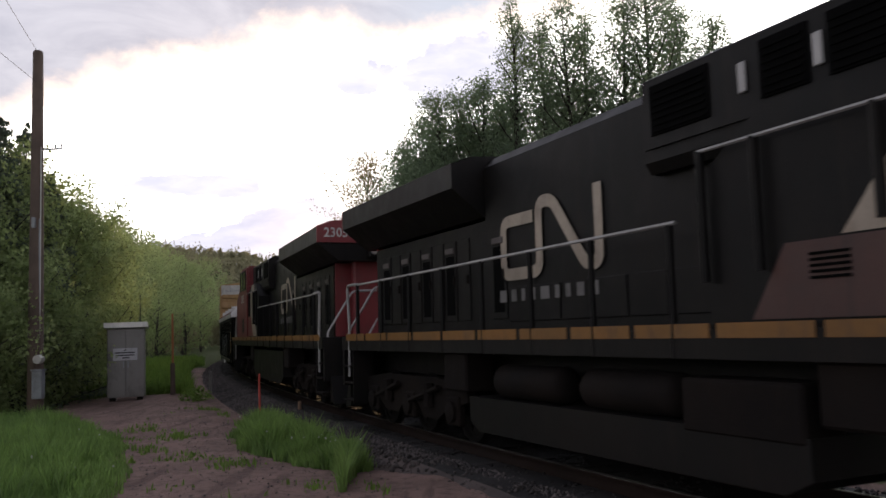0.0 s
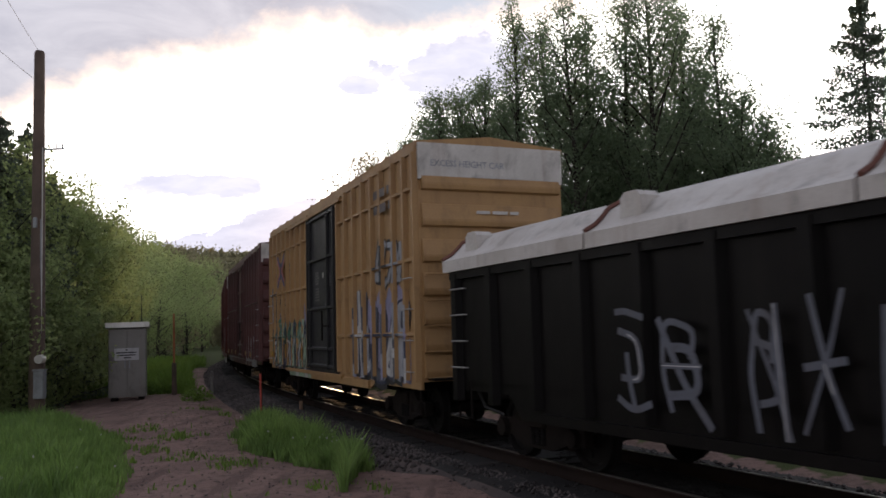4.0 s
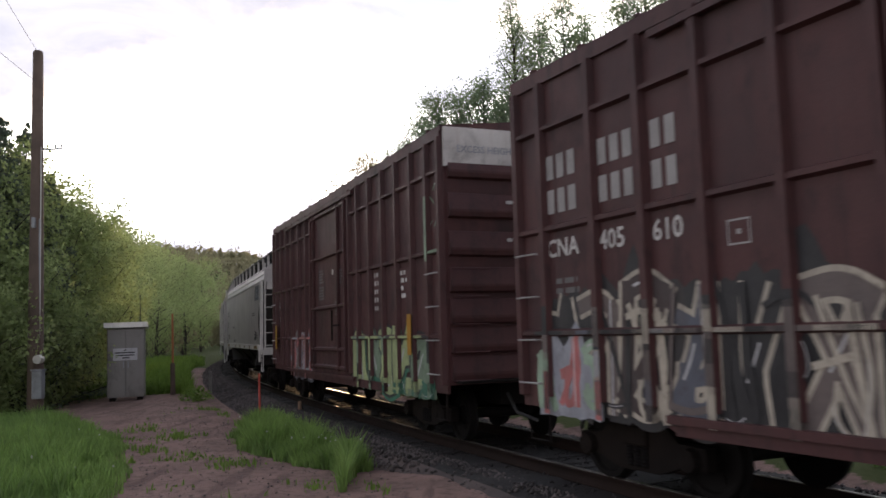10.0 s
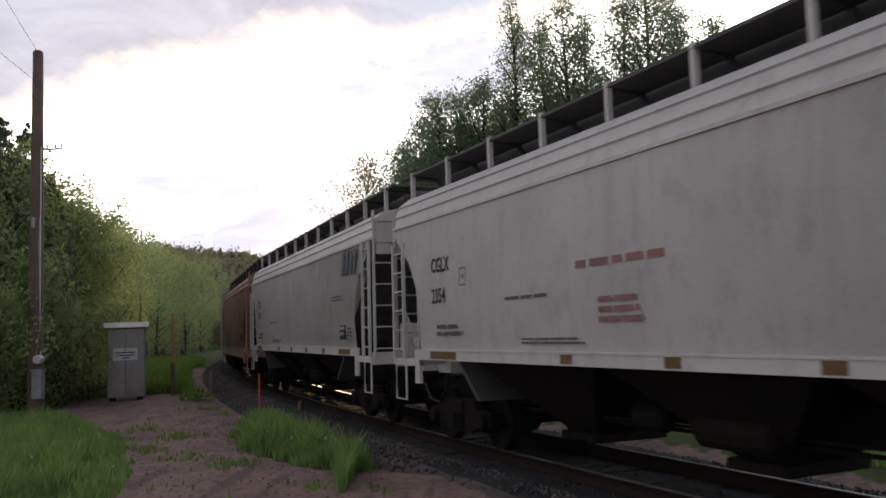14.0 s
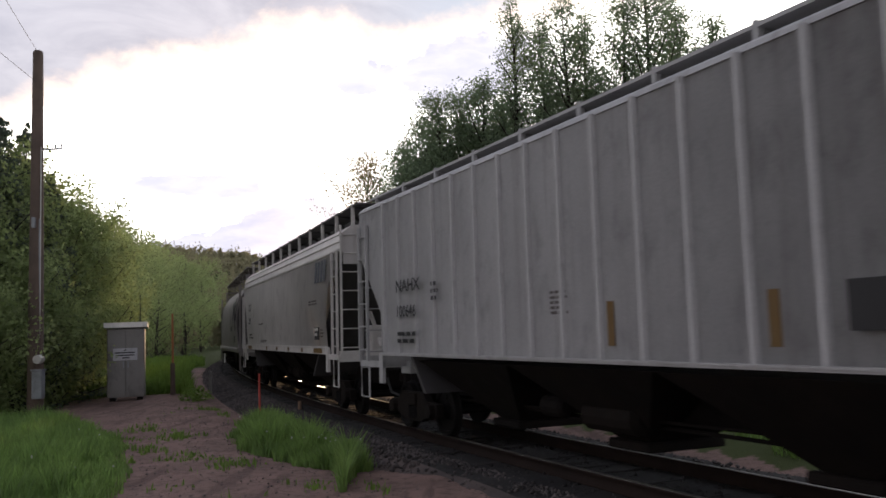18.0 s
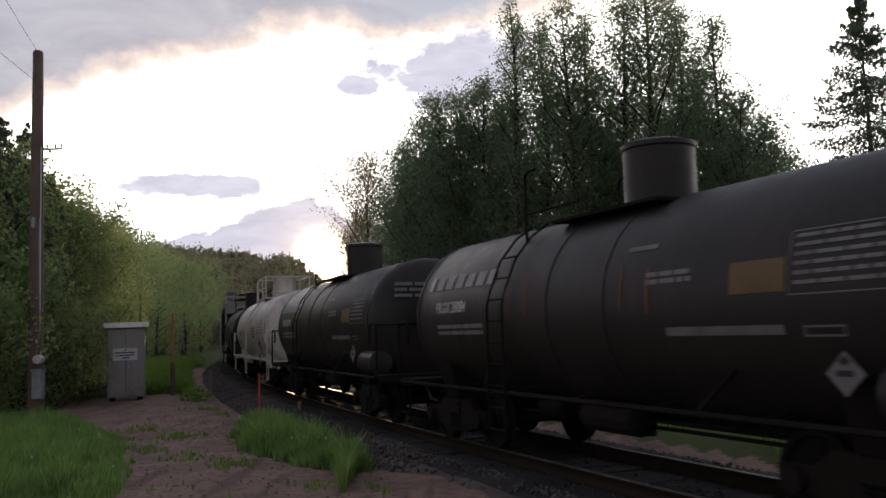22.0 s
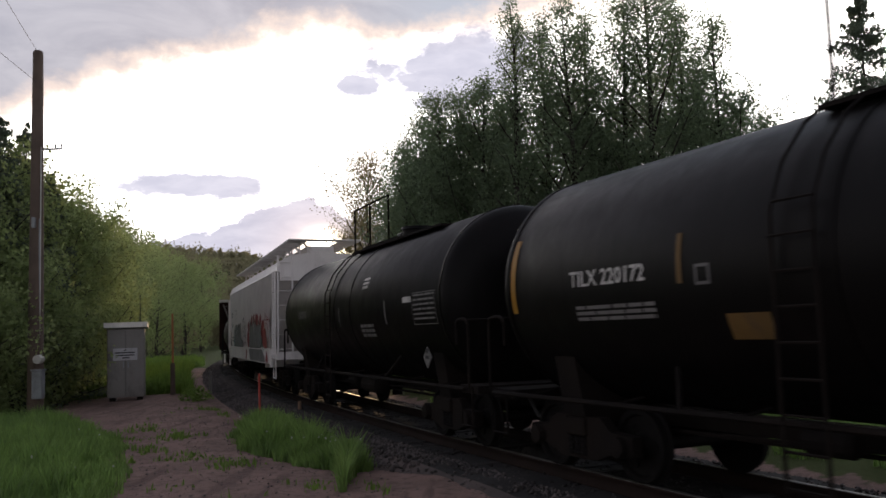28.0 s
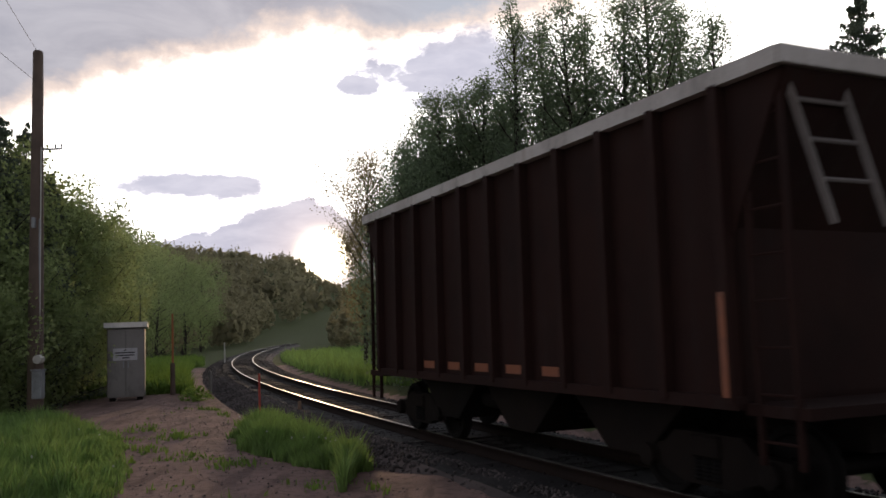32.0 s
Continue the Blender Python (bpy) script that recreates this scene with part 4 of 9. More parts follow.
# more of the same woods follow the line round the bend
for k in range(17):
    p = beside(26 + 5.5 * k, 11.5 + 2.2 * math.sin(k * 2.3))
    r, az = math.hypot(p.x, p.y), math.degrees(math.atan2(p.x, p.y))
    top = float(np.interp(az, [-27, -24, -21, -19, -17, -14, -11], [10.5, 8.8, 7.2, 5.9, 5.2, 4.7, 4.3])) + 0.35 * math.sin(k * 1.9)
    broadleaf(p.x, p.y, 1.9 + r * math.tan(radians(top)) + 0.3, 4.6 + 0.02 * r, 270 + k, M_LEAFY, FRESH, 9000, 0.11 + 0.0008 * r, M_BARK, 0.02, group="roadside woods", loose=0.55)
for k, (az, r, h) in enumerate([(-27.6, 29.2, 4.2), (-26.2, 30.2, 4.0), (-24.9, 31.0, 3.8), (-23.6, 33.5, 3.6), (-22.4, 36.5, 3.6), (-21.2, 37.5, 3.4), (-20.2, 38.5, 3.4), (-19.2, 41.0, 3.2), (-18.4, 45.0, 3.0),
                                (-17.8, 50, 3.0), (-17.1, 56, 3.2), (-29.0, 27.5, 3.6), (-30.4, 26.5, 3.6)]):
    x, y = aside(az, r)
    while from_line(x, y) < 9.0 and y > 33:
        x -= 0.4
    broadleaf(x, y, h, 2.8, 240 + k, M_LEAFY, "leafy green bush beside the dirt road", 7000, 0.11, M_BARK, 0.0, name="bush", group="roadside bushes", loose=0.6)
for k, (az, r, h, w) in enumerate([(-26.8, 32, 9.9, 4.2), (-28.3, 30, 9.8, 4.6), (-25.4, 32.5, 8.2, 3.2)]):
    spruce(*aside(az, r), h, w, 320 + k, leaves=14000)


def far_woods():
    """Woods on the far slopes: many small crowns, each of a few leafy flakes."""
    rng = np.random.default_rng(11)
    vs, fs, base = [], [], 0
    for _ in range(5200):
        az, r = rng.uniform(-34, 36), 95 + 520 * rng.random() ** 0.8
        x, y = aside(az, r)
        if abs(from_line(x, y)) < 9:
            continue
        z = land(x, y)
        pointed = rng.random() < 0.45
        h = rng.uniform(7, 12) if pointed else rng.uniform(5.5, 9)
        if r < 150 and -10 < az < 0:
            h *= 0.4
        if abs(az - SUN_AZ) < 1.6 and r > 300:
            h *= 0.55
        w = h * (0.20 if pointed else 0.36)
        near = r < 260
        n = 150 if near else 26 if r < 330 else 15
        k = rng.random(n) ** 0.7
        reach = w * ((1 - k) * 1.0 + 0.05 if pointed else np.sin(np.pi * np.clip(k * 0.85 + 0.12, 0, 1)) + 0.1)
        a = rng.uniform(0, 6.28, n)
        q = np.stack([x + np.cos(a) * reach * 0.7, y + np.sin(a) * reach * 0.7, z + h * (0.06 + 0.92 * k)], 1)
        v, f = leaf_quads(q, 1.0, rng)
        c = np.repeat(q, 4, 0)
        v = c + (v - c) * np.repeat(0.5 * reach + 0.35, 4)[:, None] * (0.72 if near else 2.0)
        vs.append(v)
        fs.append(f + base)
        base += len(v)
    tagged(new("far_woods", from_arrays("far_woods", np.concatenate(vs), np.concatenate(fs), M_FAR)), "mixed woods on the far hillside, coloured hazy against the sunset", "woods", kind="stuff")


far_woods()


def blades(name, places, lo, hi, mat, label, seed, width=0.012, category="grass", mound=None):
    """Grass as bent blades of two pieces."""
    rng = np.random.default_rng(seed)
    p = np.asarray(places, float)
    n = len(p)
    clump = np.array([noise.noise(Vector((q[0] * 1.6, q[1] * 1.6, 5))) for q in p])
    h = (rng.uniform(lo, hi, n) * (0.85 + 0.75 * clump))[:, None]
    if mound:
        h *= np.array([mound(q[0], q[1]) for q in p])[:, None]
    a = rng.uniform(0, 6.28, n)
    side = np.stack([np.cos(a), np.sin(a), 0 * a], 1)
    b = rng.uniform(0, 6.28, n)
    lean = np.stack([np.cos(b), np.sin(b), 0 * b], 1) * h * rng.uniform(0.1, 0.55, n)[:, None]
    up = np.array([0, 0, 1.0])
    w = (width * rng.uniform(0.6, 1.5, n))[:, None]
    mid = p + lean * 0.35 + up * h * 0.55
    tip = p + lean + up * h * 0.95
    v = np.stack([p - side * w, p + side * w, mid + side * w * 0.8, mid - side * w * 0.8, tip], 1).reshape(-1, 3)
    k = (np.arange(n) * 5)[:, None]
    f = np.concatenate([np.concatenate([k, k + 1, k + 2], 1), np.concatenate([k, k + 2, k + 3], 1), np.concatenate([k + 3, k + 2, k + 4], 1)])
    return tagged(new(name, from_arrays(name, v, f, mat)), label, category, kind="stuff")


def build_grass():
    rng = np.random.default_rng(21)

    def fill(n, test, x0, x1, y0, y1):
        out = []
        while len(out) < n:
            x, y = rng.uniform(x0, x1), rng.uniform(y0, y1)
            if test(x, y):
                out.append((x, y, land(x, y) - 0.01))
        return out

    def edge_left(x, y):
        return float(np.interp(y, [10, 11.7, 14, 18, 21.5, 22.5], [-4.7, -4.5, -5.2, -7.0, -9.2, -10.5])) + 0.35 * noise.noise(Vector((x * 0.8, y * 0.8, 2)))

    def patch_left(x, y):
        return x < edge_left(x, y) - 0.5 * rng.random() ** 2 and y > 10.6

    def swell_left(x, y):
        return (0.45 + 0.6 * min(1.0, max(0.0, (edge_left(x, y) - x) / 1.1))) * (1.0 + 0.35 * noise.noise(Vector((x * 1.1, y * 1.1, 31))))
    blades("grass_patch", fill(38000, patch_left, -12, -4, 10.4, 22.5), 0.2, 0.52, M_GRASS, "bright green tall grass at the roadside", 22, 0.013, mound=swell_left)

    def within_mid(x, y):
        cx = float(np.interp(y, [12.8, 14, 16, 18.5, 20], [-1.4, -1.9, -2.9, -3.9, -4.3]))
        half = float(np.interp(y, [12.8, 13.6, 16, 18.5, 20.3], [0.05, 0.45, 1.05, 0.8, 0.1]))
        return abs(x - cx + 0.25 * noise.noise(Vector((x, y, 4)))) / half

    def patch_mid(x, y):
        return within_mid(x, y) < (0.55 + 0.5 * rng.random()) * (1.0 + 0.5 * noise.noise(Vector((x * 2.2, y * 2.2, 6))))

    def swell_mid(x, y):
        return (0.42 + 0.72 * max(0.0, 1.0 - within_mid(x, y) ** 2)) * (1.0 + 0.35 * noise.noise(Vector((x * 1.3, y * 1.3, 33))))
    blades("grass_patch", fill(17000, patch_mid, -6, 0, 11.3, 21.4), 0.26, 0.68, M_GRASS, "clump of tall green grass beside the ballast", 23, 0.013, mound=swell_mid)

    def sparse(x, y):
        return growth(x, y) > 0.35 and from_line(x, y) > 3 and noise.noise(Vector((x * 0.7, y * 0.7, 8))) > -0.25 and not patch_left(x, y) and (y < 24 or math.hypot(x + 11.2, y - 29.0) > 2.2)
    blades("verge_grass", fill(16000, sparse, -18, 1, 9.5, 36), 0.08, 0.3, M_GRASS, "thin short grass on the verge", 24)

    def tufts(x, y):
        return noise.noise(Vector((x * 0.9, y * 0.9, 12))) + 0.5 * noise.noise(Vector((x * 4.0, y * 4.0, 2))) > 0.2 + 0.45 * rng.random() and from_line(x, y) > 3.0 and x < -0.8
    blades("verge_grass", fill(1500, tufts, -8, 0, 10.4, 30), 0.04, 0.17, M_WEED, "scattered weeds on the dirt road", 25, 0.016)

    def across(x, y):
        return -10 < from_line(x, y) < -3.5 + 0.9 * noise.noise(Vector((x * 0.8, y * 0.8, 3))) and noise.noise(Vector((x * 0.5, y * 0.5, 7))) > -0.15
    blades("verge_grass", fill(24000, across, -4, 14, 5, 27), 0.15, 0.5, M_GRASS, "rank green grass across the track", 26, 0.016)

    def strip(x, y):
        return 3.4 < from_line(x, y) < 8.0 and noise.noise(Vector((x * 0.4, y * 0.4, 1))) > -0.35 and math.hypot(x + 11.2, y - 29.4) > 2.4
    blades("verge_weeds", fill(22000, strip, -28, -6, 29, 75), 0.3, 0.8, M_WEED, "bright green weeds along the ballast", 27, 0.03)

    heaps = [(x, y, rng.uniform(0.35, 0.8)) for x, y, _ in fill(150, strip, -26, -6, 28, 70)]
    pts = []
    for x, y, r in heaps:
        d = rng.normal(0, 1, (420, 3))
        d /= np.linalg.norm(d, axis=1, keepdims=True)
        d *= (r * rng.random(420) ** 0.3)[:, None]
        d[:, 2] = np.abs(d[:, 2]) * 0.85
        pts.append(d + np.array((x, y, land(x, y))))
    v, f = leaf_quads(np.concatenate(pts), 0.1, rng, 0.0)
    tagged(new("verge_weeds", from_arrays("verge_weeds", v, f, M_WEED)), "leafy bright green weeds in low heaps along the ballast", "weeds", kind="stuff")

    def inner(x, y):
        return -16 < from_line(x, y) < -3.2
    blades("verge_weeds", fill(16000, inner, -16, 8, 34, 110), 0.3, 0.9, M_GRASS, "green growth inside the bend", 28, 0.04)
    out = [(x, y, z + 0.45) for x, y, z in fill(26, patch_mid, -6, 0, 12.5, 20)] + [(x, y, z + 0.35) for x, y, z in fill(8, patch_left, -8, -4.5, 11, 18)]
    scatter_stones("seed_heads", out, 0.018, 0.032, M_FLOWER, "white dandelion seed heads in the grass", 29, "flowers")


build_grass()

# ---- pole, cabinet, markers ----


def build_pole():
    x, y = -11.66, 23.75
    z = land(x, y)
    t = thing("utility_pole", "weathered brown wooden utility pole with a meter box", "pole")
    t.location = (x, y, z - 0.15)
    bm = bm_new()
    lathe(bm, [(0, 0.225), (3, 0.205), (6, 0.18), (10.75, 0.14), (10.8, 0.115)], 14, axis="z")
    part("shaft", bm, M_POLE, t, "", True)
    bm = bm_new()
    tube(bm, [(0.12, -0.02, 7.85), (0.75, -0.05, 7.85)], 0.028, 6)
    part("crossarm", bm, M_BOXGREY, t)
    for u in (0.55, 0.72):
        bm = bm_new()
        lathe(bm, [(7.87, 0.012), (7.9, 0.03), (7.94, 0.02), (7.97, 0.03), (8.0, 0.01)], 8, (u, -0.05), "z")
        part("insulator", bm, M_PVC, t)
    bm = bm_new()
    tube(bm, [(0.13, -0.10, 0.5), (0.13, -0.10, 5.75), (0.06, -0.12, 5.95)], 0.035, 6)
    part("conduit", bm, M_BOXGREY, t)
    bm = bm_new()
    tube(bm, [(0.16, -0.1, 2.4), (0.16, -0.1, 7.9)], 0.018, 5)
    part("conduit", bm, M_PVC, t)
    bm = bm_new()
    box(bm, 0.06, 0.35, -0.36, -0.14, 0.72, 1.5, 0.02)
    box(bm, 0.04, 0.37, -0.38, -0.13, 1.5, 1.54)
    part("meter_box", bm, M_BOXGREY, t, "grey steel meter box")
    bm = bm_new()
    lathe(bm, [(-0.42, 0.12), (-0.36, 0.125), (-0.2, 0.125), (-0.14, 0.09)], 14, (0.24, 1.82), "y")
    part("meter", bm, M_PVC, t, "round glass-covered electricity meter", True)
    for h in (2.2, 3.8, 5.6):
        bm = bm_new()
        lathe(bm, [(h, 0.21 - h * 0.006), (h + 0.05, 0.21 - h * 0.006)], 12, axis="z")
        part("band", bm, M_BOXGREY, t)
    bm = bm_new()
    box(bm, -0.04, 0.06, -0.24, -0.14, 5.55, 5.85, 0.01)
    part("bracket", bm, M_BOXGREY, t)
    bm = bm_new()
    lathe(bm, [(1.32, 0.03), (1.38, 0.03)], 8, (-0.06, -0.165), "z")
    part("tag", bm, M_PVC, t, "small pale tag")

    def wire(name, pts, sag):
        bm = bm_new()
        a, b = Vector(pts[0]), Vector(pts[1])
        tube(bm, [a.lerp(b, k) - Vector((0, 0, sag * 4 * k * (1 - k))) for k in np.linspace(0, 1, 14)], 0.007, 4)
        tagged(part(name, bm, M_WIRE), "thin sagging overhead wire", "wire", "overhead wires")
    top = Vector((x, y, z + 10.6))
    wire("overhead_wire", (top, (-7.0, 9.5, 9.6)), 0.12)
    wire("overhead_wire", (top + Vector((0.0, 0, -0.9)), (-8.2, 9.5, 8.4)), 0.15)
    wire("overhead_wire", (top + Vector((-0.1, 0, -4.6)), (-24, 25, 7.0)), 0.6)
    wire("overhead_wire", (top + Vector((0.55, 0, -2.15)), (-60, 120, 12)), 0.8)


build_pole()


def build_cabinet():
    x, y = -11.35, 29.7
    z = land(x, y) - 0.02
    t = thing("equipment_cabinet", "tall grey metal signal cabinet with a bright sloping roof", "cabinet")
    t.matrix_basis = pose(x, y, z, 0, 0, 18)
    bm = bm_new()
    box(bm, -0.62, 0.62, -0.45, 0.45, 0.14, 2.52, 0.015)
    part("body", bm, M_HUT, t)
    bm = bm_new()
    prism(bm, [(-0.56, 2.56), (0.56, 2.50), (0.56, 2.66), (-0.56, 2.74)], -0.72, 0.72, "x")
    part("roof", bm, M_ALU, t, "bright aluminium roof cap")
    for s in (-0.3, 0.3):
        bm = bm_new()
        box(bm, s - 0.29, s + 0.29, -0.475, -0.452, 0.2, 2.48, 0.008)
        d = part("door", bm, M_HUT, t)
        bm = bm_new()
        box(bm, s * 0.25 - 0.02, s * 0.25 + 0.02, -0.52, -0.477, 1.15, 1.4, 0.006)
        part("handle", bm, M_BOXGREY, d)
    bm = bm_new()
    box(bm, -0.42, 0.38, -0.484, -0.478, 1.42, 1.84)
    s = part("sign", bm, M_SIGN, t, "white sign plate with small black lines")
    bm = bm_new()
    for k, (a, b) in enumerate([(-0.06, 0.02), (-0.36, 0.30), (-0.34, 0.28), (-0.12, 0.12)]):
        box(bm, a, b, -0.489, -0.4845, 1.755 - k * 0.09, 1.795 - k * 0.09)
    tagged(part("sign_line", bm, M_INK, s), kind="stuff")
    for a in (-0.55, 0.35):
        bm = bm_new()
        box(bm, a, a + 0.2, -0.4, 0.4, 0.0, 0.14)
        part("skid", bm, M_FRAME, t)
    bm = bm_new()
    tube(bm, [(0.45, 0.2, 2.4), (0.45, 0.2, 3.75)], 0.018, 6)
    part("aerial", bm, M_WIRE, t, "thin dark aerial")
    bm = bm_new()
    box(bm, 0.2, 0.32, -0.6, -0.5, 2.55, 2.68, 0.01)
    part("lamp_housing", bm, M_ALU, t)


build_cabinet()


def rod(name, x, y, h, r, mat, label, category="marker post", sleeve=None, lean=(0, 0)):
    z = land(x, y)
    t = thing(name, label, category)
    t.location = (x, y, z - 0.05)
    bm = bm_new()
    tube(bm, [(0, 0, 0), (lean[0], lean[1], h)], [r, r * 0.85], 8)
    part("rod", bm, mat, t)
    if sleeve:
        bm = bm_new()
        lathe(bm, [(0.0, r * 2.2), (sleeve, r * 2.0), (sleeve + 0.02, r)], 8, axis="z")
        part("sleeve", bm, M_POLE, t)
    return t


rod("marker_post", -4.37, 19.48, 1.42, 0.028, M_RODRED, "thin red steel marker rod in the grass")
rod("marker_post", -10.24, 31.3, 3.05, 0.045, M_RODOR, "tall faded orange marker post", sleeve=1.2)
rod("marker_post", -9.6, 34.0, 0.95, 0.07, M_HUT, "short pale post beside the weeds")
rod("marker_post", -17.5, 66.0, 1.9, 0.06, M_PVC, "short white post far along the line")
rod("stake", -4.05, 22.9, 0.55, 0.055, M_STAKE, "short wooden stake at the ballast edge", "stake")
# ---- the train ----
# Cars are built with x towards the train's rear, y towards the camera's side, z up from the rail heads.
KNOTS = ([0, 3, 8, 13, 18, 24, 32], [10.03, 10.34, 10.76, 11.32, 11.69, 11.92, 12.05])
_t = np.linspace(0, 32, 1601)
_v = np.interp(_t, *KNOTS)
_d = np.concatenate([[0], np.cumsum((_v[1:] + _v[:-1]) / 2 * 0.02)])
ROLLING = []
WHEELS = []


def gone(t):
    """How far the train has come since the start."""
    return float(np.interp(t, _t, _d))


def car_pose(middle, pins, t):
    s = middle - gone(t)
    a, b = lie(s - pins / 2), lie(s + pins / 2)
    along = (b.translation - a.translation).normalized()
    side = a.col[1].to_3d() + b.col[1].to_3d()
    up = along.cross(side).normalized()
    m = Matrix((along, up.cross(along), up)).transposed().to_4x4()
    m.translation = (a.translation + b.translation) / 2
    return m


def vehicle(name, label, category, front, rear, pins, group="cars of the train"):
    t = thing(name, label, category, group)
    ROLLING.append((t, (front + rear) / 2, pins))
    return t


_made = {}


def once(key, build):
    if key not in _made:
        _made[key] = build()
    return _made[key]


def wheelset_mesh(r):
    def build():
        bm = bm_new()
        for s in (1, -1):
            for k in range(3):
                a = k * 2.094
                lathe(bm, [(s * 0.80, 0.02), (s * 0.80, 0.05), (s * 0.776, 0.05)], 8, ((r - 0.2) * math.cos(a), (r - 0.2) * math.sin(a)), "y")
            lathe(bm, [(s * 0.69, r + 0.025), (s * 0.715, r + 0.025), (s * 0.73, r), (s * 0.825, r - 0.01), (s * 0.825, r - 0.075), (s * 0.785, r - 0.1), (s * 0.77, 0.16), (s * 0.83, 0.13), (s * 0.83, 0.05)], 28, (0, 0), "y")
        lathe(bm, [(-1.02, 0.07), (-0.7, 0.085), (0.7, 0.085), (1.02, 0.07)], 10, (0, 0), "y")
        return finish("wheelset", bm, M_WHEEL, True)
    return once(("wheelset", r), build)


def truck(parent, x, r=0.44, base=1.74):
    """A freight truck: cast side frames with springs, bolster, two wheelsets."""
    def build():
        bm = bm_new()
        for s in (1, -1):
            y0, y1 = (0.93, 1.07) if s > 0 else (-1.07, -0.93)
            h = base / 2
            out = [(-h - 0.2, r + 0.13), (-h + 0.2, r + 0.15), (-0.48, 0.74), (0.48, 0.74), (h - 0.2, r + 0.15), (h + 0.2, r + 0.13), (h + 0.2, r - 0.1), (h - 0.16, r - 0.1), (0.34, 0.22), (-0.34, 0.22), (-h + 0.16, r - 0.1), (-h - 0.2, r - 0.1)]
            prism(bm, out, y0, y1, "y")
            for q in (-h, h):
                lathe(bm, [(s * 1.06, 0.13), (s * 1.16, 0.12), (s * 1.17, 0.05)], 10, (q, r), "y")
        box(bm, -0.2, 0.2, -1.12, 1.12, 0.5, 0.72, 0.02)
        return finish("truck_frame", bm, M_FRAME)
    f = share("truck_frame", once(("truck", r, base), build), parent, Matrix.Translation((x, 0, 0)), "cast steel truck frame")

    def spring():
        bm = bm_new()
        lathe(bm, [(0.27, 0.055)] + [(0.27 + 0.02 * k, 0.055 + 0.008 * (k % 2)) for k in range(1, 12)], 8, (0, 1.05), "z")
        return finish("spring", bm, M_WHEEL)
    for q in (-0.13, 0.0, 0.13):
        share("spring", once("spring", spring), f, Matrix.Translation((q, 0, 0)))
    for q in (-base / 2, base / 2):
        WHEELS.append((share("wheelset", wheelset_mesh(r), f, Matrix.Translation((q, 0, r))), ROLLING[-1][1] + x + q, q, r))


def coupler(parent, x, s, z=0.84):
    def build():
        bm = bm_new()
        box(bm, -0.05, 0.42, -0.09, 0.09, -0.09, 0.09, 0.02)
        prism(bm, [(0.36, -0.12), (0.6, -0.15), (0.66, -0.05), (0.56, 0.0), (0.6, 0.12), (0.48, 0.17), (0.36, 0.1)], -0.15, 0.15, "z")
        return finish("coupler", bm, M_FRAME)
    share("coupler", once("coupler", build), parent, pose(x, 0, z, 0, 0, 0 if s > 0 else 180), "rusty knuckle coupler")
    bm = bm_new()
    tube(bm, [(x - s * 0.1, 0.35, z - 0.02), (x + s * 0.2, 0.35, z - 0.3), (x + s * 0.5, 0.15, z - 0.42)], 0.028, 6)
    part("air_hose", bm, M_WIRE, parent)


def ladder(parent, x0, x1, y, z0, z1, n, mat, facing="side", r=0.014, stiles=True, label="steel ladder"):
    """Rungs, and if wanted stiles, on a side (y fixed) or on an end (x0 is then the plane and y, x1 its edges)."""
    if not stiles:
        for k in range(n):
            z = z0 + (z1 - z0) * (k + 0.5) / n
            bm = bm_new()
            if facing == "side":
                tube(bm, [(x0, y - 0.05, z), (x0, y, z), (x1, y, z), (x1, y - 0.05, z)], r, 5)
            else:
                tube(bm, [(x0 + 0.05, y, z), (x0, y, z), (x0, x1, z), (x0 + 0.05, x1, z)], r, 5)
            part("grab_iron", bm, mat, parent)
        return None
    first = None
    for q in ((x0, x1) if facing == "side" else (y, x1)):
        bm = bm_new()
        if facing == "side":
            box(bm, q - 0.022, q + 0.022, y - 0.035, y + 0.02, z0, z1)
        else:
            box(bm, x0 - 0.02, x0 + 0.035, q - 0.022, q + 0.022, z0, z1)
        stile = part("stile" if first else "ladder", bm, mat, first or parent, "" if first else label)
        first = first or stile
    bm = bm_new()
    if facing == "side":
        tube(bm, [(x0, y, 0), (x1, y, 0)], r, 5)
    else:
        tube(bm, [(x0, y, 0), (x0, x1, 0)], r, 5)
    me = finish("rung", bm, mat)
    for k in range(n):
        share("rung", me, first, Matrix.Translation((0, 0, z0 + (z1 - z0) * (k + 0.5) / n)))
    return first


def stirrup(parent, x, w, y, z0, z1, mat=M_FRAME):
    bm = bm_new()
    tube(bm, [(x, y, z1), (x, y, z0), (x + w, y, z0), (x + w, y, z1)], 0.02, 5)
    part("stirrup", bm, mat, parent)


def underframe(parent, a, b, wide=0.35, z0=0.62, z1=1.0, mat=M_FRAME):
    bm = bm_new()
    box(bm, a, b, -wide, wide, z0, z1)
    part("centre_sill", bm, mat, parent)
    bm = bm_new()
    lathe(bm, [(-0.55, 0.1), (-0.5, 0.2), (0.5, 0.2), (0.55, 0.1)], 12, (0.75, 0.72), "x")
    lathe(bm, [(1.1, 0.1), (1.15, 0.15), (1.6, 0.15), (1.65, 0.1)], 12, (0.75, 0.76), "x")
    part("air_reservoir", bm, mat, parent)
    bm = bm_new()
    tube(bm, [(a + 1.5, 0.5, 0.62), (b - 1.5, 0.5, 0.62)], 0.025, 5)
    tube(bm, [(a + 3, 0.62, 0.74), (b - 3, 0.62, 0.66)], 0.02, 5)
    part("brake_pipe", bm, mat, parent)


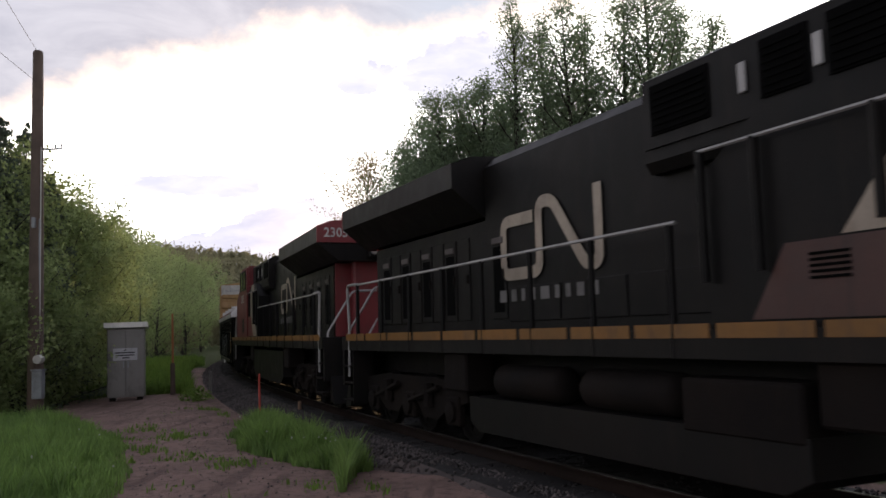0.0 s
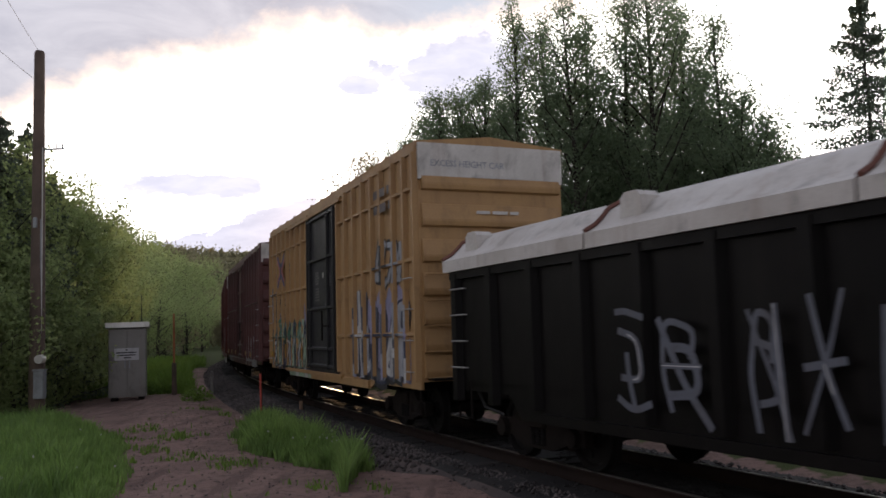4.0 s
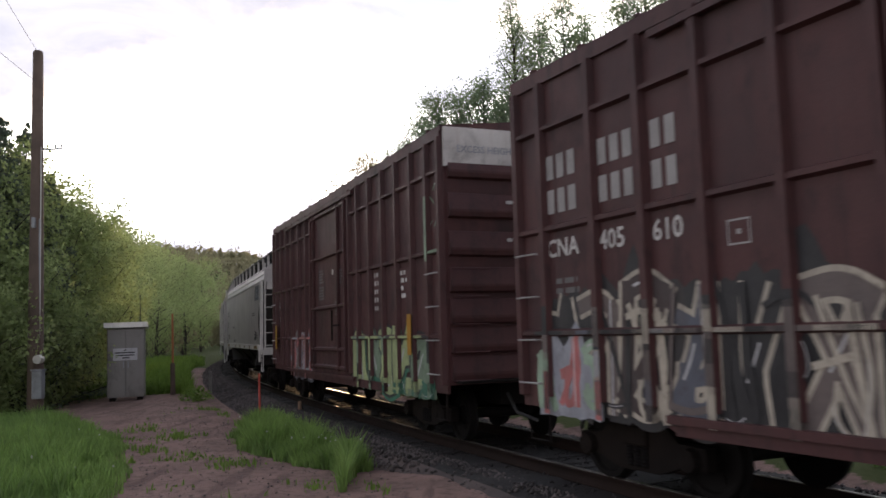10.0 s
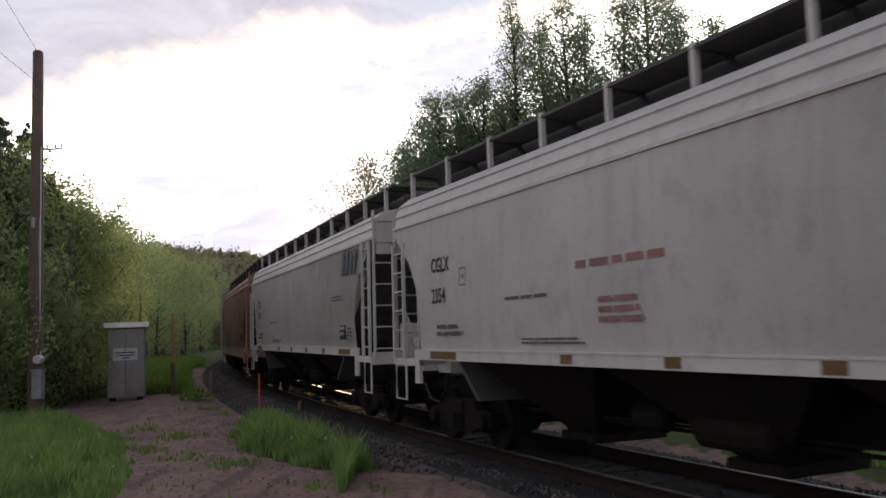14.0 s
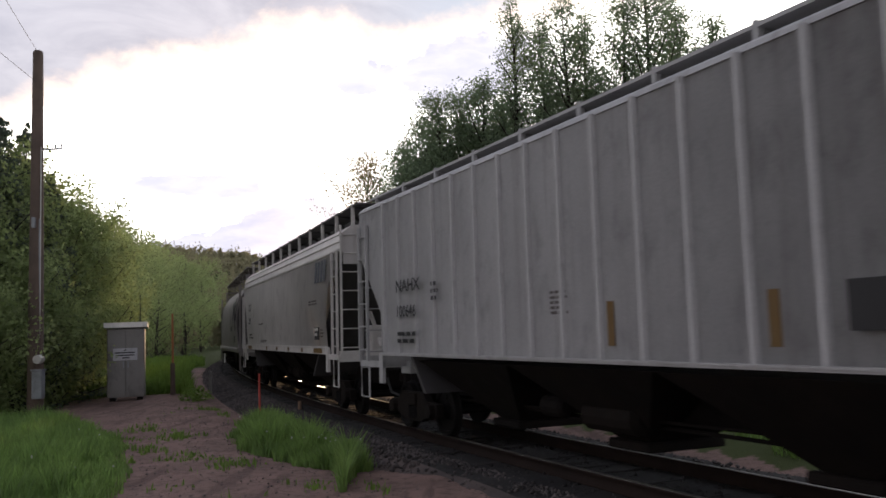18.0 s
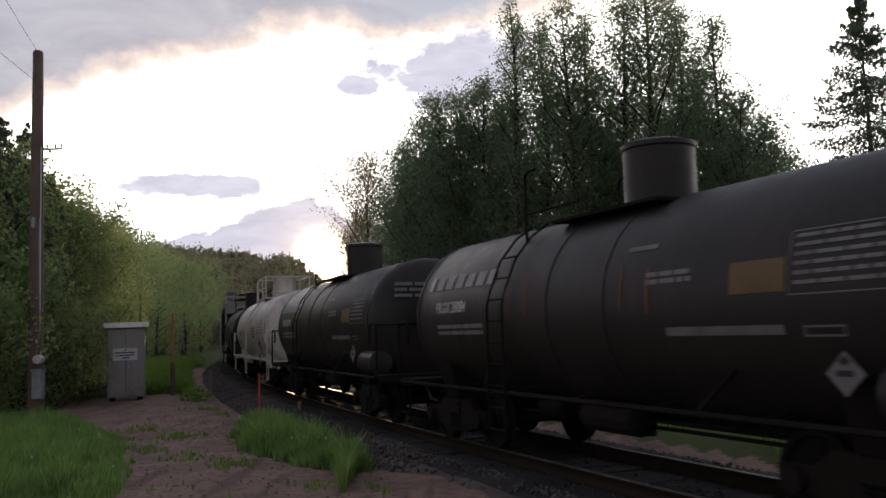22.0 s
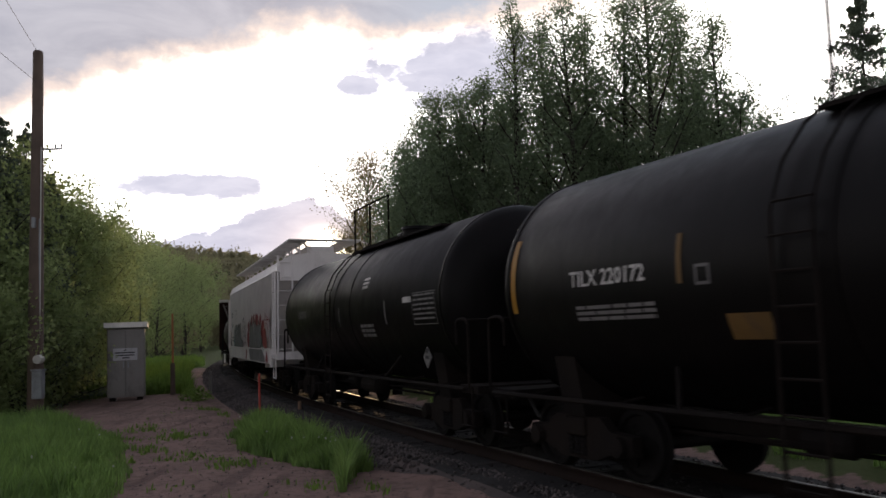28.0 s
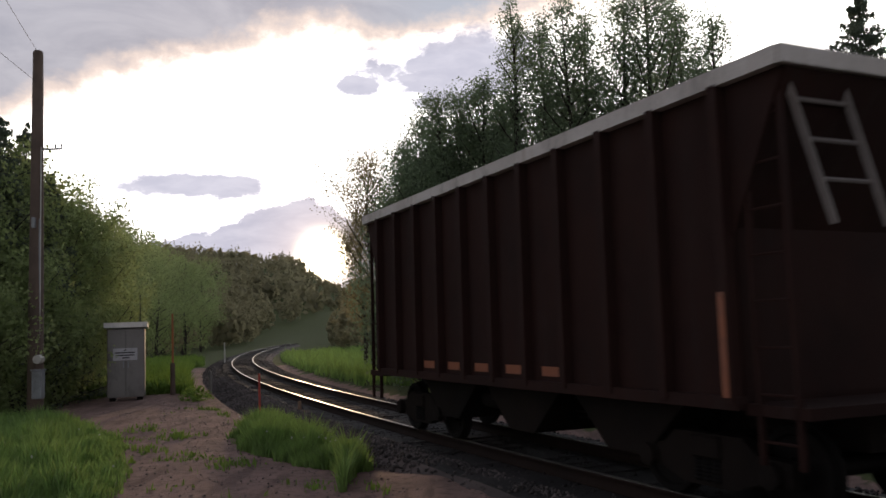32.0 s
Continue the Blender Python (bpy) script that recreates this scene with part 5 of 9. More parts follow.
def reflectors(parent, xs, y, z, w=0.45, h=0.11, mat=None):
    bm = bm_new()
    box(bm, -w / 2, w / 2, 0, 0.004, 0, h)
    me = finish("reflector", bm, mat or M_YELLOW)
    for x in xs:
        share("reflector", me, parent, Matrix.Translation((x, y, z)), "yellow reflector strip")


REAR_POSTS, FRONT_POSTS = (2.4, 3.35, 4.24, 5.1, 6.14), (-2.48, -3.4, -4.32, -5.26, -6.25)


def boxcar(label, front, rear, mat, high=5.1, posts=(REAR_POSTS, FRONT_POSTS), rails=(3.05,), door=(-1.5, 1.38), door_mat=None, panel=True, low=0.74):
    """A steel boxcar: posts on the sides, rails across them, sliding doors, ribbed ends and a peaked roof. Returns the car and its half length."""
    half = (rear - front) / 2
    c = vehicle("boxcar", label, "boxcar", front, rear, 2 * half - 3.6)
    Y, eave = 1.42, high - 0.12
    bm = bm_new()
    h = half
    cut = 2.6
    out = [(-h, low + 0.12), (-h + cut, low + 0.12), (-h + cut + 0.3, low), (h - cut - 0.3, low), (h - cut, low + 0.12), (h, low + 0.12), (h, eave), (-h, eave)]
    for s in (1, -1):
        prism(bm, out, s * Y, s * (Y - 0.05), "y")
        part("side_sheet", bm, mat, c)
        bm = bm_new()
    box(bm, -h + 0.02, h - 0.02, -Y + 0.05, Y - 0.05, low + 0.26, low + 0.4)
    part("floor", bm, M_FRAME, c)
    # ends of rolled ribs
    for s in (-1, 1):
        bm = bm_new()
        box(bm, s * h - 0.03, s * h + 0.03, -Y, Y, low + 0.25, eave)
        e = part("end_sheet", bm, mat, c)
        rb = bm_new()
        prism(rb, [(0, -0.14), (-0.07, -0.11), (-0.085, -0.04), (-0.085, 0.0), (-0.02, 0.26), (0, 0.28)], -Y + 0.06, Y - 0.06, "y")
        me = finish("end_rib", rb, mat)
        for z in (4.42, 3.78, 3.16, 2.58, 2.08, 1.62, 1.18):
            share("end_rib", me, e, Matrix.Translation((s * (h + 0.028), 0, z)) @ Matrix.Rotation(0 if s < 0 else math.pi, 4, "Z"))
        if s < 0:
            if panel:
                bm = bm_new()
                box(bm, -h - 0.085, -h - 0.03, -Y, Y, eave - 0.62, eave + 0.02)
                part("height_panel", bm, M_WHITE, e, "white excess-height warning panel")
                lettering(e, "EXCESS HEIGHT CAR", -h - 0.09, 1.2, eave - 0.42, 0.16, SPRAY["silver"], 0.95, "end")
            for k, (z, w) in enumerate([(4.48, 1.1), (3.84, 1.2), (3.22, 0.7)]):
                bars(e, -h - 0.118, 0.35, z, w, 0.10, 1, M_CHALK, "end", 4, k + 3)
            ladder(e, -h - 0.13, 0.72, 1.32, low + 0.1, low + 2.3, 5, mat, "end", 0.013, False)
            bm = bm_new()
            lathe(bm, [(-h - 0.2, 0.27), (-h - 0.18, 0.29), (-h - 0.16, 0.27)], 20, (-0.45, low + 1.5), "x")
            tube(bm, [(-h - 0.02, -0.45, low + 1.5), (-h - 0.22, -0.45, low + 1.5)], 0.035, 6)
            box(bm, -h - 0.2, -h - 0.03, -0.62, -0.28, low + 1.1, low + 1.75, 0.03)
            part("brake_wheel", bm, M_FRAME, e)
            bm = bm_new()
            box(bm, -h - 0.32, -h - 0.02, -1.3, 1.3, low + 0.28, low + 0.32)
            part("crossover_step", bm, M_FRAME, e)
    bm = bm_new()
    ridge = high + 0.02
    prism(bm, [(-Y - 0.04, eave - 0.04), (Y + 0.04, eave - 0.04), (Y + 0.04, eave + 0.05), (0, ridge + 0.06), (-Y - 0.04, eave + 0.05)], -h - 0.04, h + 0.04, "x")
    for k in range(13):
        x = -h + 2 * h * (k + 0.5) / 13
        prism(bm, [(-Y - 0.05, eave + 0.05), (0, ridge + 0.06), (Y + 0.05, eave + 0.05), (Y + 0.05, eave + 0.085), (0, ridge + 0.1), (-Y - 0.05, eave + 0.085)], x - 0.04, x + 0.04, "x")
    part("roof", bm, mat, c)
    bm = bm_new()
    box(bm, -h, h, Y, Y + 0.045, eave - 0.14, eave - 0.02)
    part("top_chord", bm, mat, c)
    bm = bm_new()
    box(bm, -h + cut + 0.3, h - cut - 0.3, Y, Y + 0.05, low, low + 0.16)
    part("side_sill", bm, mat, c)
    # posts
    d0, d1 = door
    rb = bm_new()
    prism(rb, [(-0.075, 0), (-0.05, 0.085), (0.05, 0.085), (0.075, 0)], low + 0.26, eave - 0.13, "z")
    post = finish("side_post", rb, mat)
    xs = [-h + 0.06, h - 0.06]
    between = list(posts[0]) + list(posts[1])
    POSTS[c.name] = (between, rails, 0.085)
    for x in xs + between + [d0 - 0.06, d1 + 0.06]:
        share("side_post", post, c, Matrix.Translation((x, Y, 0)))
    for z in rails:
        for a, b in ((-h + 0.1, d0 - 0.1), (d1 + 0.1, h - 0.1)):
            bm = bm_new()
            prism(bm, [(Y, z - 0.05), (Y + 0.07, z - 0.025), (Y + 0.07, z + 0.025), (Y, z + 0.05)], a, b, "x")
            part("side_rail", bm, mat, c)
    # doors
    dm = door_mat or mat
    bm = bm_new()
    box(bm, d0 + 0.03, d1 - 0.03, Y + 0.002, Y + 0.05, low + 0.2, eave - 0.2, 0.012)
    dr = part("door", bm, dm, c, "wide sliding plug door with lock bars")
    for z in (low + 0.35, 1.5, 2.48, 3.7, eave - 0.36):
        rb = bm_new()
        prism(rb, [(Y + 0.05, z - 0.05), (Y + 0.11, z - 0.025), (Y + 0.11, z + 0.025), (Y + 0.05, z + 0.05)], d0 + 0.1, d1 - 0.1, "x")
        part("door_rib", rb, dm, dr)
    for q, w in ((d1 - 0.36, 0.05), (d0 + 0.72, 0.05), (d0 + 0.14, 0.06), (d1 - 0.1, 0.04)):
        bm = bm_new()
        box(bm, q - w / 2, q + w / 2, Y + 0.05, Y + 0.125, low + 0.28, eave - 0.3, 0.008)
        part("lock_bar", bm, dm, dr)
    bm = bm_new()
    box(bm, d0 + 0.5, d0 + 1.15, Y + 0.12, Y + 0.15, 2.02, 2.06)
    tube(bm, [(d0 + 1.1, Y + 0.14, 1.7), (d0 + 1.1, Y + 0.14, 2.4)], 0.022, 6)
    part("lock_handle", bm, M_FRAME, dr, "dark door lock handle")
    for k, (x, z) in enumerate(((d1 - 0.8, 3.05), (d1 - 0.8, 2.65), (d0 + 0.95, 2.95), (d0 + 1.1, 2.25), (d0 + 0.9, 1.65))):
        bars(dr, x, Y + 0.056, z, 0.46 if k < 3 else 0.26, 0.34, 5, M_DULLCHALK, "side", 2, 40 + k + int(front))
    bm = bm_new()
    lathe(bm, [(Y + 0.05, 0.07), (Y + 0.056, 0.07)], 12, (d0 + 1.3, 3.28), "y")
    part("round_mark", bm, M_CHALK, dr, "small round white mark")
    for z in (low + 0.12, eave - 0.26):
        bm = bm_new()
        box(bm, d0 - 0.4, d1 + (d1 - d0) * 0.9, Y + 0.02, Y + 0.1, z, z + 0.08)
        part("door_track", bm, mat, c)
    ladder(c, -h + 0.1, -h + 0.55, Y + 0.13, low + 0.15, low + 2.3, 4, M_HAND, "side", 0.012, False, "side grab irons")
    ladder(c, h - 0.55, h - 0.1, Y + 0.13, low + 0.15, low + 2.3, 4, M_HAND, "side", 0.012, False, "side grab irons")
    for x in (-h + 0.08, h - 0.55):
        stirrup(c, x, 0.45, Y - 0.02, low - 0.3, low + 0.26)
    underframe(c, -h + 0.3, h - 0.3, z1=low + 0.27)
    for s in (-1, 1):
        coupler(c, s * (h + 0.05), s)
        truck(c, s * (h - 1.8))
    return c, h, Y + 0.004


def hopper(label, front, rear, mat, eave=3.7, shoulder=4.27, crown=4.45, sill=1.4, inset=1.12, ribs=0, walk_high=4.74, curved=True, walk_mat=None, name="covered_hopper", corrugated=True, skirt=None, slope_mat=None):
    """A covered hopper: side sheets cut back at the ends over slope sheets, bays below, roof walk, ladders."""
    half = (rear - front) / 2
    h, Y = half, 1.46
    c = vehicle(name, label, "hopper car", front, rear, 2 * half - 3.4)
    b = h - inset
    zc0, zc1 = sill + 0.95, eave - 0.35
    if curved:
        edge = [(b, sill), (b - 0.02, sill + 0.6), (b + 0.05, zc0 + 0.1), (b + inset * 0.3, (zc0 + zc1) / 2 + 0.1), (b + inset * 0.72, zc1), (h - 0.02, zc1 + 0.25), (h, eave)]
    else:
        edge = [(b, sill), (b, sill + 0.62), (h - 0.02, eave - 0.9), (h, eave - 0.6), (h, eave)]
    bm = bm_new()
    for s in (1, -1):
        rows = []
        for z in sorted(set([p[1] for p in edge] + [sill + (eave - sill) * k / 10 for k in range(11)])):
            xe = float(np.interp(z, [p[1] for p in edge], [p[0] for p in edge]))
            bow = 0.05 * math.sin(math.pi * (z - sill) / (eave - sill)) if not ribs else 0.0
            rows.append([(q * xe, s * (Y + bow), z) for q in (-1, -0.6, -0.2, 0.2, 0.6, 1)])
        grid = [[bm.verts.new(p) for p in r] for r in rows]
        for r0, r1 in zip(grid, grid[1:]):
            for i in range(5):
                f = (r0[i], r0[i + 1], r1[i + 1], r1[i])
                bm.faces.new(f if s < 0 else f[::-1])
    bmesh.ops.solidify(bm, geom=bm.faces[:], thickness=0.03)
    part("body_shell", bm, mat, c, "", True)
    # roof with its long rolled shoulder
    bm = bm_new()
    prof = [(Y + 0.03, eave - 0.02), (Y + 0.03, eave + 0.03), (Y - 0.02, eave + 0.05), (Y - 0.06, eave + 0.2), (Y - 0.03, eave + 0.22), (Y - 0.1, eave + 0.38), (Y - 0.08, eave + 0.4), (Y - 0.3, shoulder), (0.0, crown)] if corrugated else [(Y + 0.02, eave - 0.02), (Y - 0.02, eave + 0.05), (Y - 0.12, (eave + shoulder) / 2 + 0.05), (Y - 0.42, shoulder), (0.0, crown)]
    prism(bm, prof + [(-y, z) for y, z in prof[-2::-1]], -h, h, "x")
    part("roof", bm, mat, c)
    # slope sheets and upper ends
    for s in (-1, 1):
        bm = bm_new()
        box(bm, s * h - 0.02, s * h + 0.02, -Y + 0.1, Y - 0.1, zc1 + 0.05, eave)
        part("end_sheet", bm, mat, c)
        bm = bm_new()
        prism(bm, [(s * h, zc1 + 0.1), (s * (h - 0.04), zc1 + 0.1), (s * (h - 3.1), 0.8), (s * (h - 3.0), 0.8)], -Y + 0.06, Y - 0.06, "y")
        # by default the deep shade over the slope sheet is put into its colour
        part("slope_sheet", bm, slope_mat or M_GRATESHADE, c)
        bm = bm_new()
        box(bm, s * (h - 0.06), s * (h + 0.02), -Y, Y, sill - 0.30, sill - 0.06)
        part("end_sill", bm, mat, c)
        bm = bm_new()
        box(bm, min(s * h, s * (b - 0.02)), max(s * h, s * (b - 0.02)), Y - 0.02, Y + 0.03, sill - 0.26, sill - 0.14)
        box(bm, min(s * (b + 0.16), s * (b - 0.02)), max(s * (b + 0.16), s * (b - 0.02)), Y - 0.01, Y + 0.05, sill - 0.55, sill + 0.02)
        part("sill_step", bm, mat, c)
        bm = bm_new()
        box(bm, s * h - 0.25, s * h + 0.25, -0.5, 0.5, sill - 0.45, sill - 0.2)
        tube(bm, [(s * (h - 0.3), 0.4, sill), (s * (h - 1.9), 0.4, 2.9)], 0.05, 6)
        tube(bm, [(s * (h - 0.3), -0.4, sill), (s * (h - 1.9), -0.4, 2.9)], 0.05, 6)
        box(bm, s * (h - 0.7) - 0.2, s * (h - 0.7) + 0.2, 0.1, 0.6, sill - 0.1, sill + 0.5, 0.03)
        part("brake_gear", bm, mat, c)
        # ladders at the corner, on the side and on the end
        q = s * (h - 0.05)
        ladder(c, min(q, q - s * 0.46), max(q, q - s * 0.46), Y + 0.05, sill - 0.15, (eave if s < 0 else eave - 0.3), 6, mat, "side", 0.014)
        ladder(c, s * (h + 0.03), 0.98, 1.42, sill - 0.2, shoulder if s < 0 else eave, 7, mat, "end", 0.014)
        stirrup(c, q - (0.46 if s > 0 else 0), 0.46, Y + 0.02, sill - 0.85, sill - 0.15, mat)
        coupler(c, s * (h + 0.0), s)
        truck(c, s * (h - 1.7))
    for y in (Y, -Y - 0.06):
        bm = bm_new()
        box(bm, -b, b, y, y + 0.06, sill - (skirt or 0.15), sill + 0.0)
        part("side_sill", bm, mat, c)
    bm = bm_new()
    box(bm, -b, b, Y, Y + 0.075, sill - 0.005, sill + 0.02)
    part("sill_lip", bm, mat, c)
    # discharge bays
    bays = 3
    span = (2 * h - 5.6) / bays
    for k in range(bays):
        x = -h + 2.8 + span * (k + 0.5)
        bm = bm_new()
        top, bot = span / 2 - 0.03, 0.3
        v = [bm.verts.new(p) for p in ((x - top, -Y + 0.05, sill - 0.1), (x + top, -Y + 0.05, sill - 0.1), (x + top, Y - 0.05, sill - 0.1), (x - top, Y - 0.05, sill - 0.1), (x - bot, -0.5, 0.42), (x + bot, -0.5, 0.42), (x + bot, 0.5, 0.42), (x - bot, 0.5, 0.42))]
        for f in ((0, 1, 2, 3), (7, 6, 5, 4), (0, 4, 5, 1), (1, 5, 6, 2), (2, 6, 7, 3), (3, 7, 4, 0)):
            bm.faces.new([v[i] for i in f])
        box(bm, x - 0.42, x + 0.42, -0.6, 0.6, 0.3, 0.42, 0.02)
        bmesh.ops.recalc_face_normals(bm, faces=bm.faces[:])
        part("discharge_bay", bm, M_FRAME, c)
    underframe(c, -h + 0.2, h - 0.2, 0.28, 0.66, 1.0)
    if ribs:
        rb = bm_new()
        prism(rb, [(-0.05, 0), (-0.035, 0.05), (0.035, 0.05), (0.05, 0)], sill, eave, "z")
        me = finish("side_post", rb, mat)
        for k in range(ribs):
            x = -b + 0.1 + (2 * b - 0.2) * k / (ribs - 1)
            share("side_post", me, c, Matrix.Translation((x, Y, 0)))
    # roof walk on brackets, and the hatch trough between
    wm = walk_mat or M_GRATESHADE
    for s in (1, -1):
        y = s * 0.82
        bm = bm_new()
        box(bm, -h - 0.15, h + 0.15, y - 0.31, y + 0.31, walk_high - 0.045, walk_high - 0.036)
        rw = part("roof_walk", bm, wm, c, "roof running board")
        for dy in (-0.26, -0.13, 0.0, 0.13, 0.26):
            bm = bm_new()
            box(bm, -h - 0.15, h + 0.15, y + dy - 0.045, y + dy + 0.045, walk_high - 0.035, walk_high)
            part("board", bm, wm, rw)
    pb = bm_new()
    if corrugated:
        db = bm_new()
        prism(db, [(0.3, crown - 0.1), (0.36, crown - 0.1), (0.62, walk_high - 0.1), (1.06, walk_high - 0.06), (1.06, walk_high - 0.02), (0.56, walk_high - 0.06)], -0.03, 0.03, "x")
        arm = finish("walk_arm", db, wm)
    else:
        prism(pb, [(0.3, crown - 0.1), (0.36, crown - 0.1), (0.62, walk_high - 0.1), (1.12, walk_high - 0.06), (1.12, walk_high - 0.05), (0.56, walk_high - 0.06)], -0.03, 0.03, "x")
    if corrugated or ribs:
        box(pb, -0.035, 0.035, 1.06, 1.13, shoulder - 0.1, walk_high + 0.03)
    else:
        box(pb, -0.03, 0.03, 0.7, 0.75, shoulder - 0.1, walk_high - 0.04)
    pm = finish("walk_bracket", pb, mat if mat is not M_ORANGE else M_GRATESHADE)
    for k in range(11):
        post = share("walk_bracket", pm, c, Matrix.Translation((-h + 0.1 + (2 * h - 0.2) * k / 10, 0, 0)))
        if corrugated:
            share("walk_arm", arm, post)
    bm = bm_new()
    box(bm, -h + 0.5, h - 0.5, -0.45, 0.45, crown - 0.05, crown + (0.34 if corrugated or ribs else 0.2), 0.04)
    # behind a dark walk the trough's colour carries the shade it stands in
    part("hatch_trough", bm, M_GRATESHADE if corrugated or ribs else mat, c)
    for s in (-1, 1):
        bm = bm_new()
        box(bm, s * (h + 0.15) - 0.22, s * (h + 0.15) + 0.22, -1.12, 1.12, walk_high - 0.035, walk_high)
        part("end_platform", bm, wm, c)
    return c, h, b, Y + 0.055


def rounded_hopper(label, front, rear, mat, dark, top=4.35, sill=1.36, Y=1.5, end_frame=True):
    """A hopper with a barrel body whose ends are open to the slope sheets."""
    half = (rear - front) / 2
    h = half
    c = vehicle("covered_hopper", label, "hopper car", front, rear, 2 * half - 3.4)
    prof = [(Y, sill), (Y + 0.03, sill + 0.25), (Y + 0.05, sill + 0.5), (Y + 0.06, sill + 0.8), (Y + 0.06, sill + 1.1), (Y + 0.04, sill + 1.4), (Y + 0.01, sill + 1.7), (Y - 0.06, sill + 1.98), (Y - 0.14, sill + 2.2), (Y - 0.42, sill + 2.62), (Y - 0.85, top - 0.12), (0.0, top)]
    full = prof + [(-y, z) for y, z in prof[-2::-1]]
    bm = bm_new()
    ends = []
    b = h - 0.95
    for q in (-1, 1):
        ring = []
        for y, z in full:
            ring.append(bm.verts.new((q * (b + 0.28 - 0.62 * math.sin(math.pi * min(1.0, (z - sill) / (top - 0.5 - sill)))), y, z)))
        ends.append(ring)
    n = len(full)
    for i in range(n - 1):
        bm.faces.new((ends[0][i], ends[0][i + 1], ends[1][i + 1], ends[1][i]))
    bmesh.ops.recalc_face_normals(bm, faces=bm.faces[:])
    bmesh.ops.solidify(bm, geom=bm.faces[:], thickness=0.04)
    part("barrel_shell", bm, mat, c, "", True)
    for s in (-1, 1):
        bm = bm_new()
        inner = [(y * 0.96, z - 0.04) for y, z in full]
        lo = [bm.verts.new((s * (b - 1.7), y * 0.55, max(0.95, z - 1.6))) for y, z in inner]
        hi = [bm.verts.new((s * (b + 0.2 - 0.62 * math.sin(math.pi * min(1.0, max(0.0, (z - sill) / (top - 0.5 - sill))))), y, z)) for y, z in inner]
        for i in range(n - 1):
            bm.faces.new((lo[i], lo[i + 1], hi[i + 1], hi[i]))
        bm.faces.new(lo)
        bmesh.ops.recalc_face_normals(bm, faces=bm.faces[:])
        # the dark colour paints the shade inside the open barrel end
        part("slope_sheet", bm, M_GRATESHADE, c, "slope sheet inside the end, coloured dark as shade")
        bm = bm_new()
        for y in (1.18, -1.18):
            box(bm, s * (h - 0.1) - 0.06, s * (h - 0.1) + 0.06, y - 0.05, y + 0.05, sill - 0.2, top + 0.02)
        box(bm, s * (h - 0.1) - 0.05, s * (h - 0.1) + 0.05, -1.2, 1.2, top - 0.4, top - 0.28)
        box(bm, s * (h - 0.1) - 0.05, s * (h - 0.1) + 0.05, -1.2, 1.2, top - 0.06, top + 0.04)
        if end_frame:
            box(bm, s * (h - 0.16) - 0.015, s * (h - 0.16) + 0.015, -1.15, 1.15, top - 1.0, top - 0.3)
        part("end_frame", bm, mat, c)
        bm = bm_new()
        box(bm, s * (h - 0.04) - 0.06, s * (h - 0.04) + 0.06, -Y, Y, sill - 0.3, sill - 0.02)
        box(bm, s * (h - 0.6) - 0.3, s * (h - 0.6) + 0.3, -0.5, 0.6, sill - 0.1, sill + 0.55, 0.04)
        part("end_sill", bm, mat, c)
        q = s * (h - 0.1)
        ladder(c, min(q, q - s * 0.44), max(q, q - s * 0.44), Y - 0.02, sill - 0.1, top - 0.4, 7, mat, "side")
        ladder(c, s * (h + 0.0), 0.72, 1.16, sill - 0.1, top, 8, mat, "end")
        stirrup(c, q - (0.44 if s > 0 else 0), 0.44, Y - 0.02, sill - 0.85, sill - 0.1, mat)
        coupler(c, s * h, s)
        truck(c, s * (h - 1.7))
    for y in (Y - 0.02, -Y - 0.06):
        bm = bm_new()
        box(bm, -h + 0.15, h - 0.15, y, y + 0.08, sill - 0.17, sill + 0.03)
        part("side_sill", bm, mat, c)
    bm = bm_new()
    prism(bm, [(Y + 0.06, sill + 0.03), (Y + 0.1, sill - 0.02), (Y + 0.1, sill - 0.09), (Y + 0.06, sill - 0.09)], -h + 0.6, h - 0.6, "x")
    part("sill_lip", bm, mat, c)
    bays = 4
    span = (2 * h - 5.4) / bays
    for k in range(bays):
        x = -h + 2.7 + span * (k + 0.5)
        bm = bm_new()
        prism(bm, [(x - span / 2 + 0.02, sill - 0.15), (x + span / 2 - 0.02, sill - 0.15), (x + 0.3, 0.45), (x - 0.3, 0.45)], -0.95, 0.95, "y")
        part("discharge_bay", bm, M_FRAME, c)
    underframe(c, -h + 0.2, h - 0.2, 0.28, 0.66, 1.0)
    for s in (1, -1):
        bm = bm_new()
        box(bm, -h + 0.05, h - 0.05, s * 0.95 - 0.25, s * 0.95 + 0.25, top + 0.31, top + 0.318)
        rw = part("roof_walk", bm, mat, c, "roof running board")
        for dy in (-0.2, -0.07, 0.07, 0.2):
            bm = bm_new()
            box(bm, -h + 0.05, h - 0.05, s * 0.95 + dy - 0.05, s * 0.95 + dy + 0.05, top + 0.32, top + 0.355)
            part("board", bm, mat, rw)
    pb = bm_new()
    tube(pb, [(0, 0.35, top - 0.08), (0, 1.2, top + 0.31)], 0.03, 5)
    tube(pb, [(0, 1.0, top - 0.35), (0, 1.15, top + 0.31)], 0.025, 5)
    pm = finish("walk_bracket", pb, mat if mat is not M_ORANGE else M_GRATESHADE)
    for k in range(9):
        share("walk_bracket", pm, c, Matrix.Translation((-h + 0.4 + (2 * h - 0.8) * k / 8, 0, 0)))
    bm = bm_new()
    box(bm, -h + 0.8, h - 0.8, -0.4, 0.4, top - 0.05, top + 0.2, 0.04)
    part("hatch_trough", bm, dark, c)
    return c, h, Y


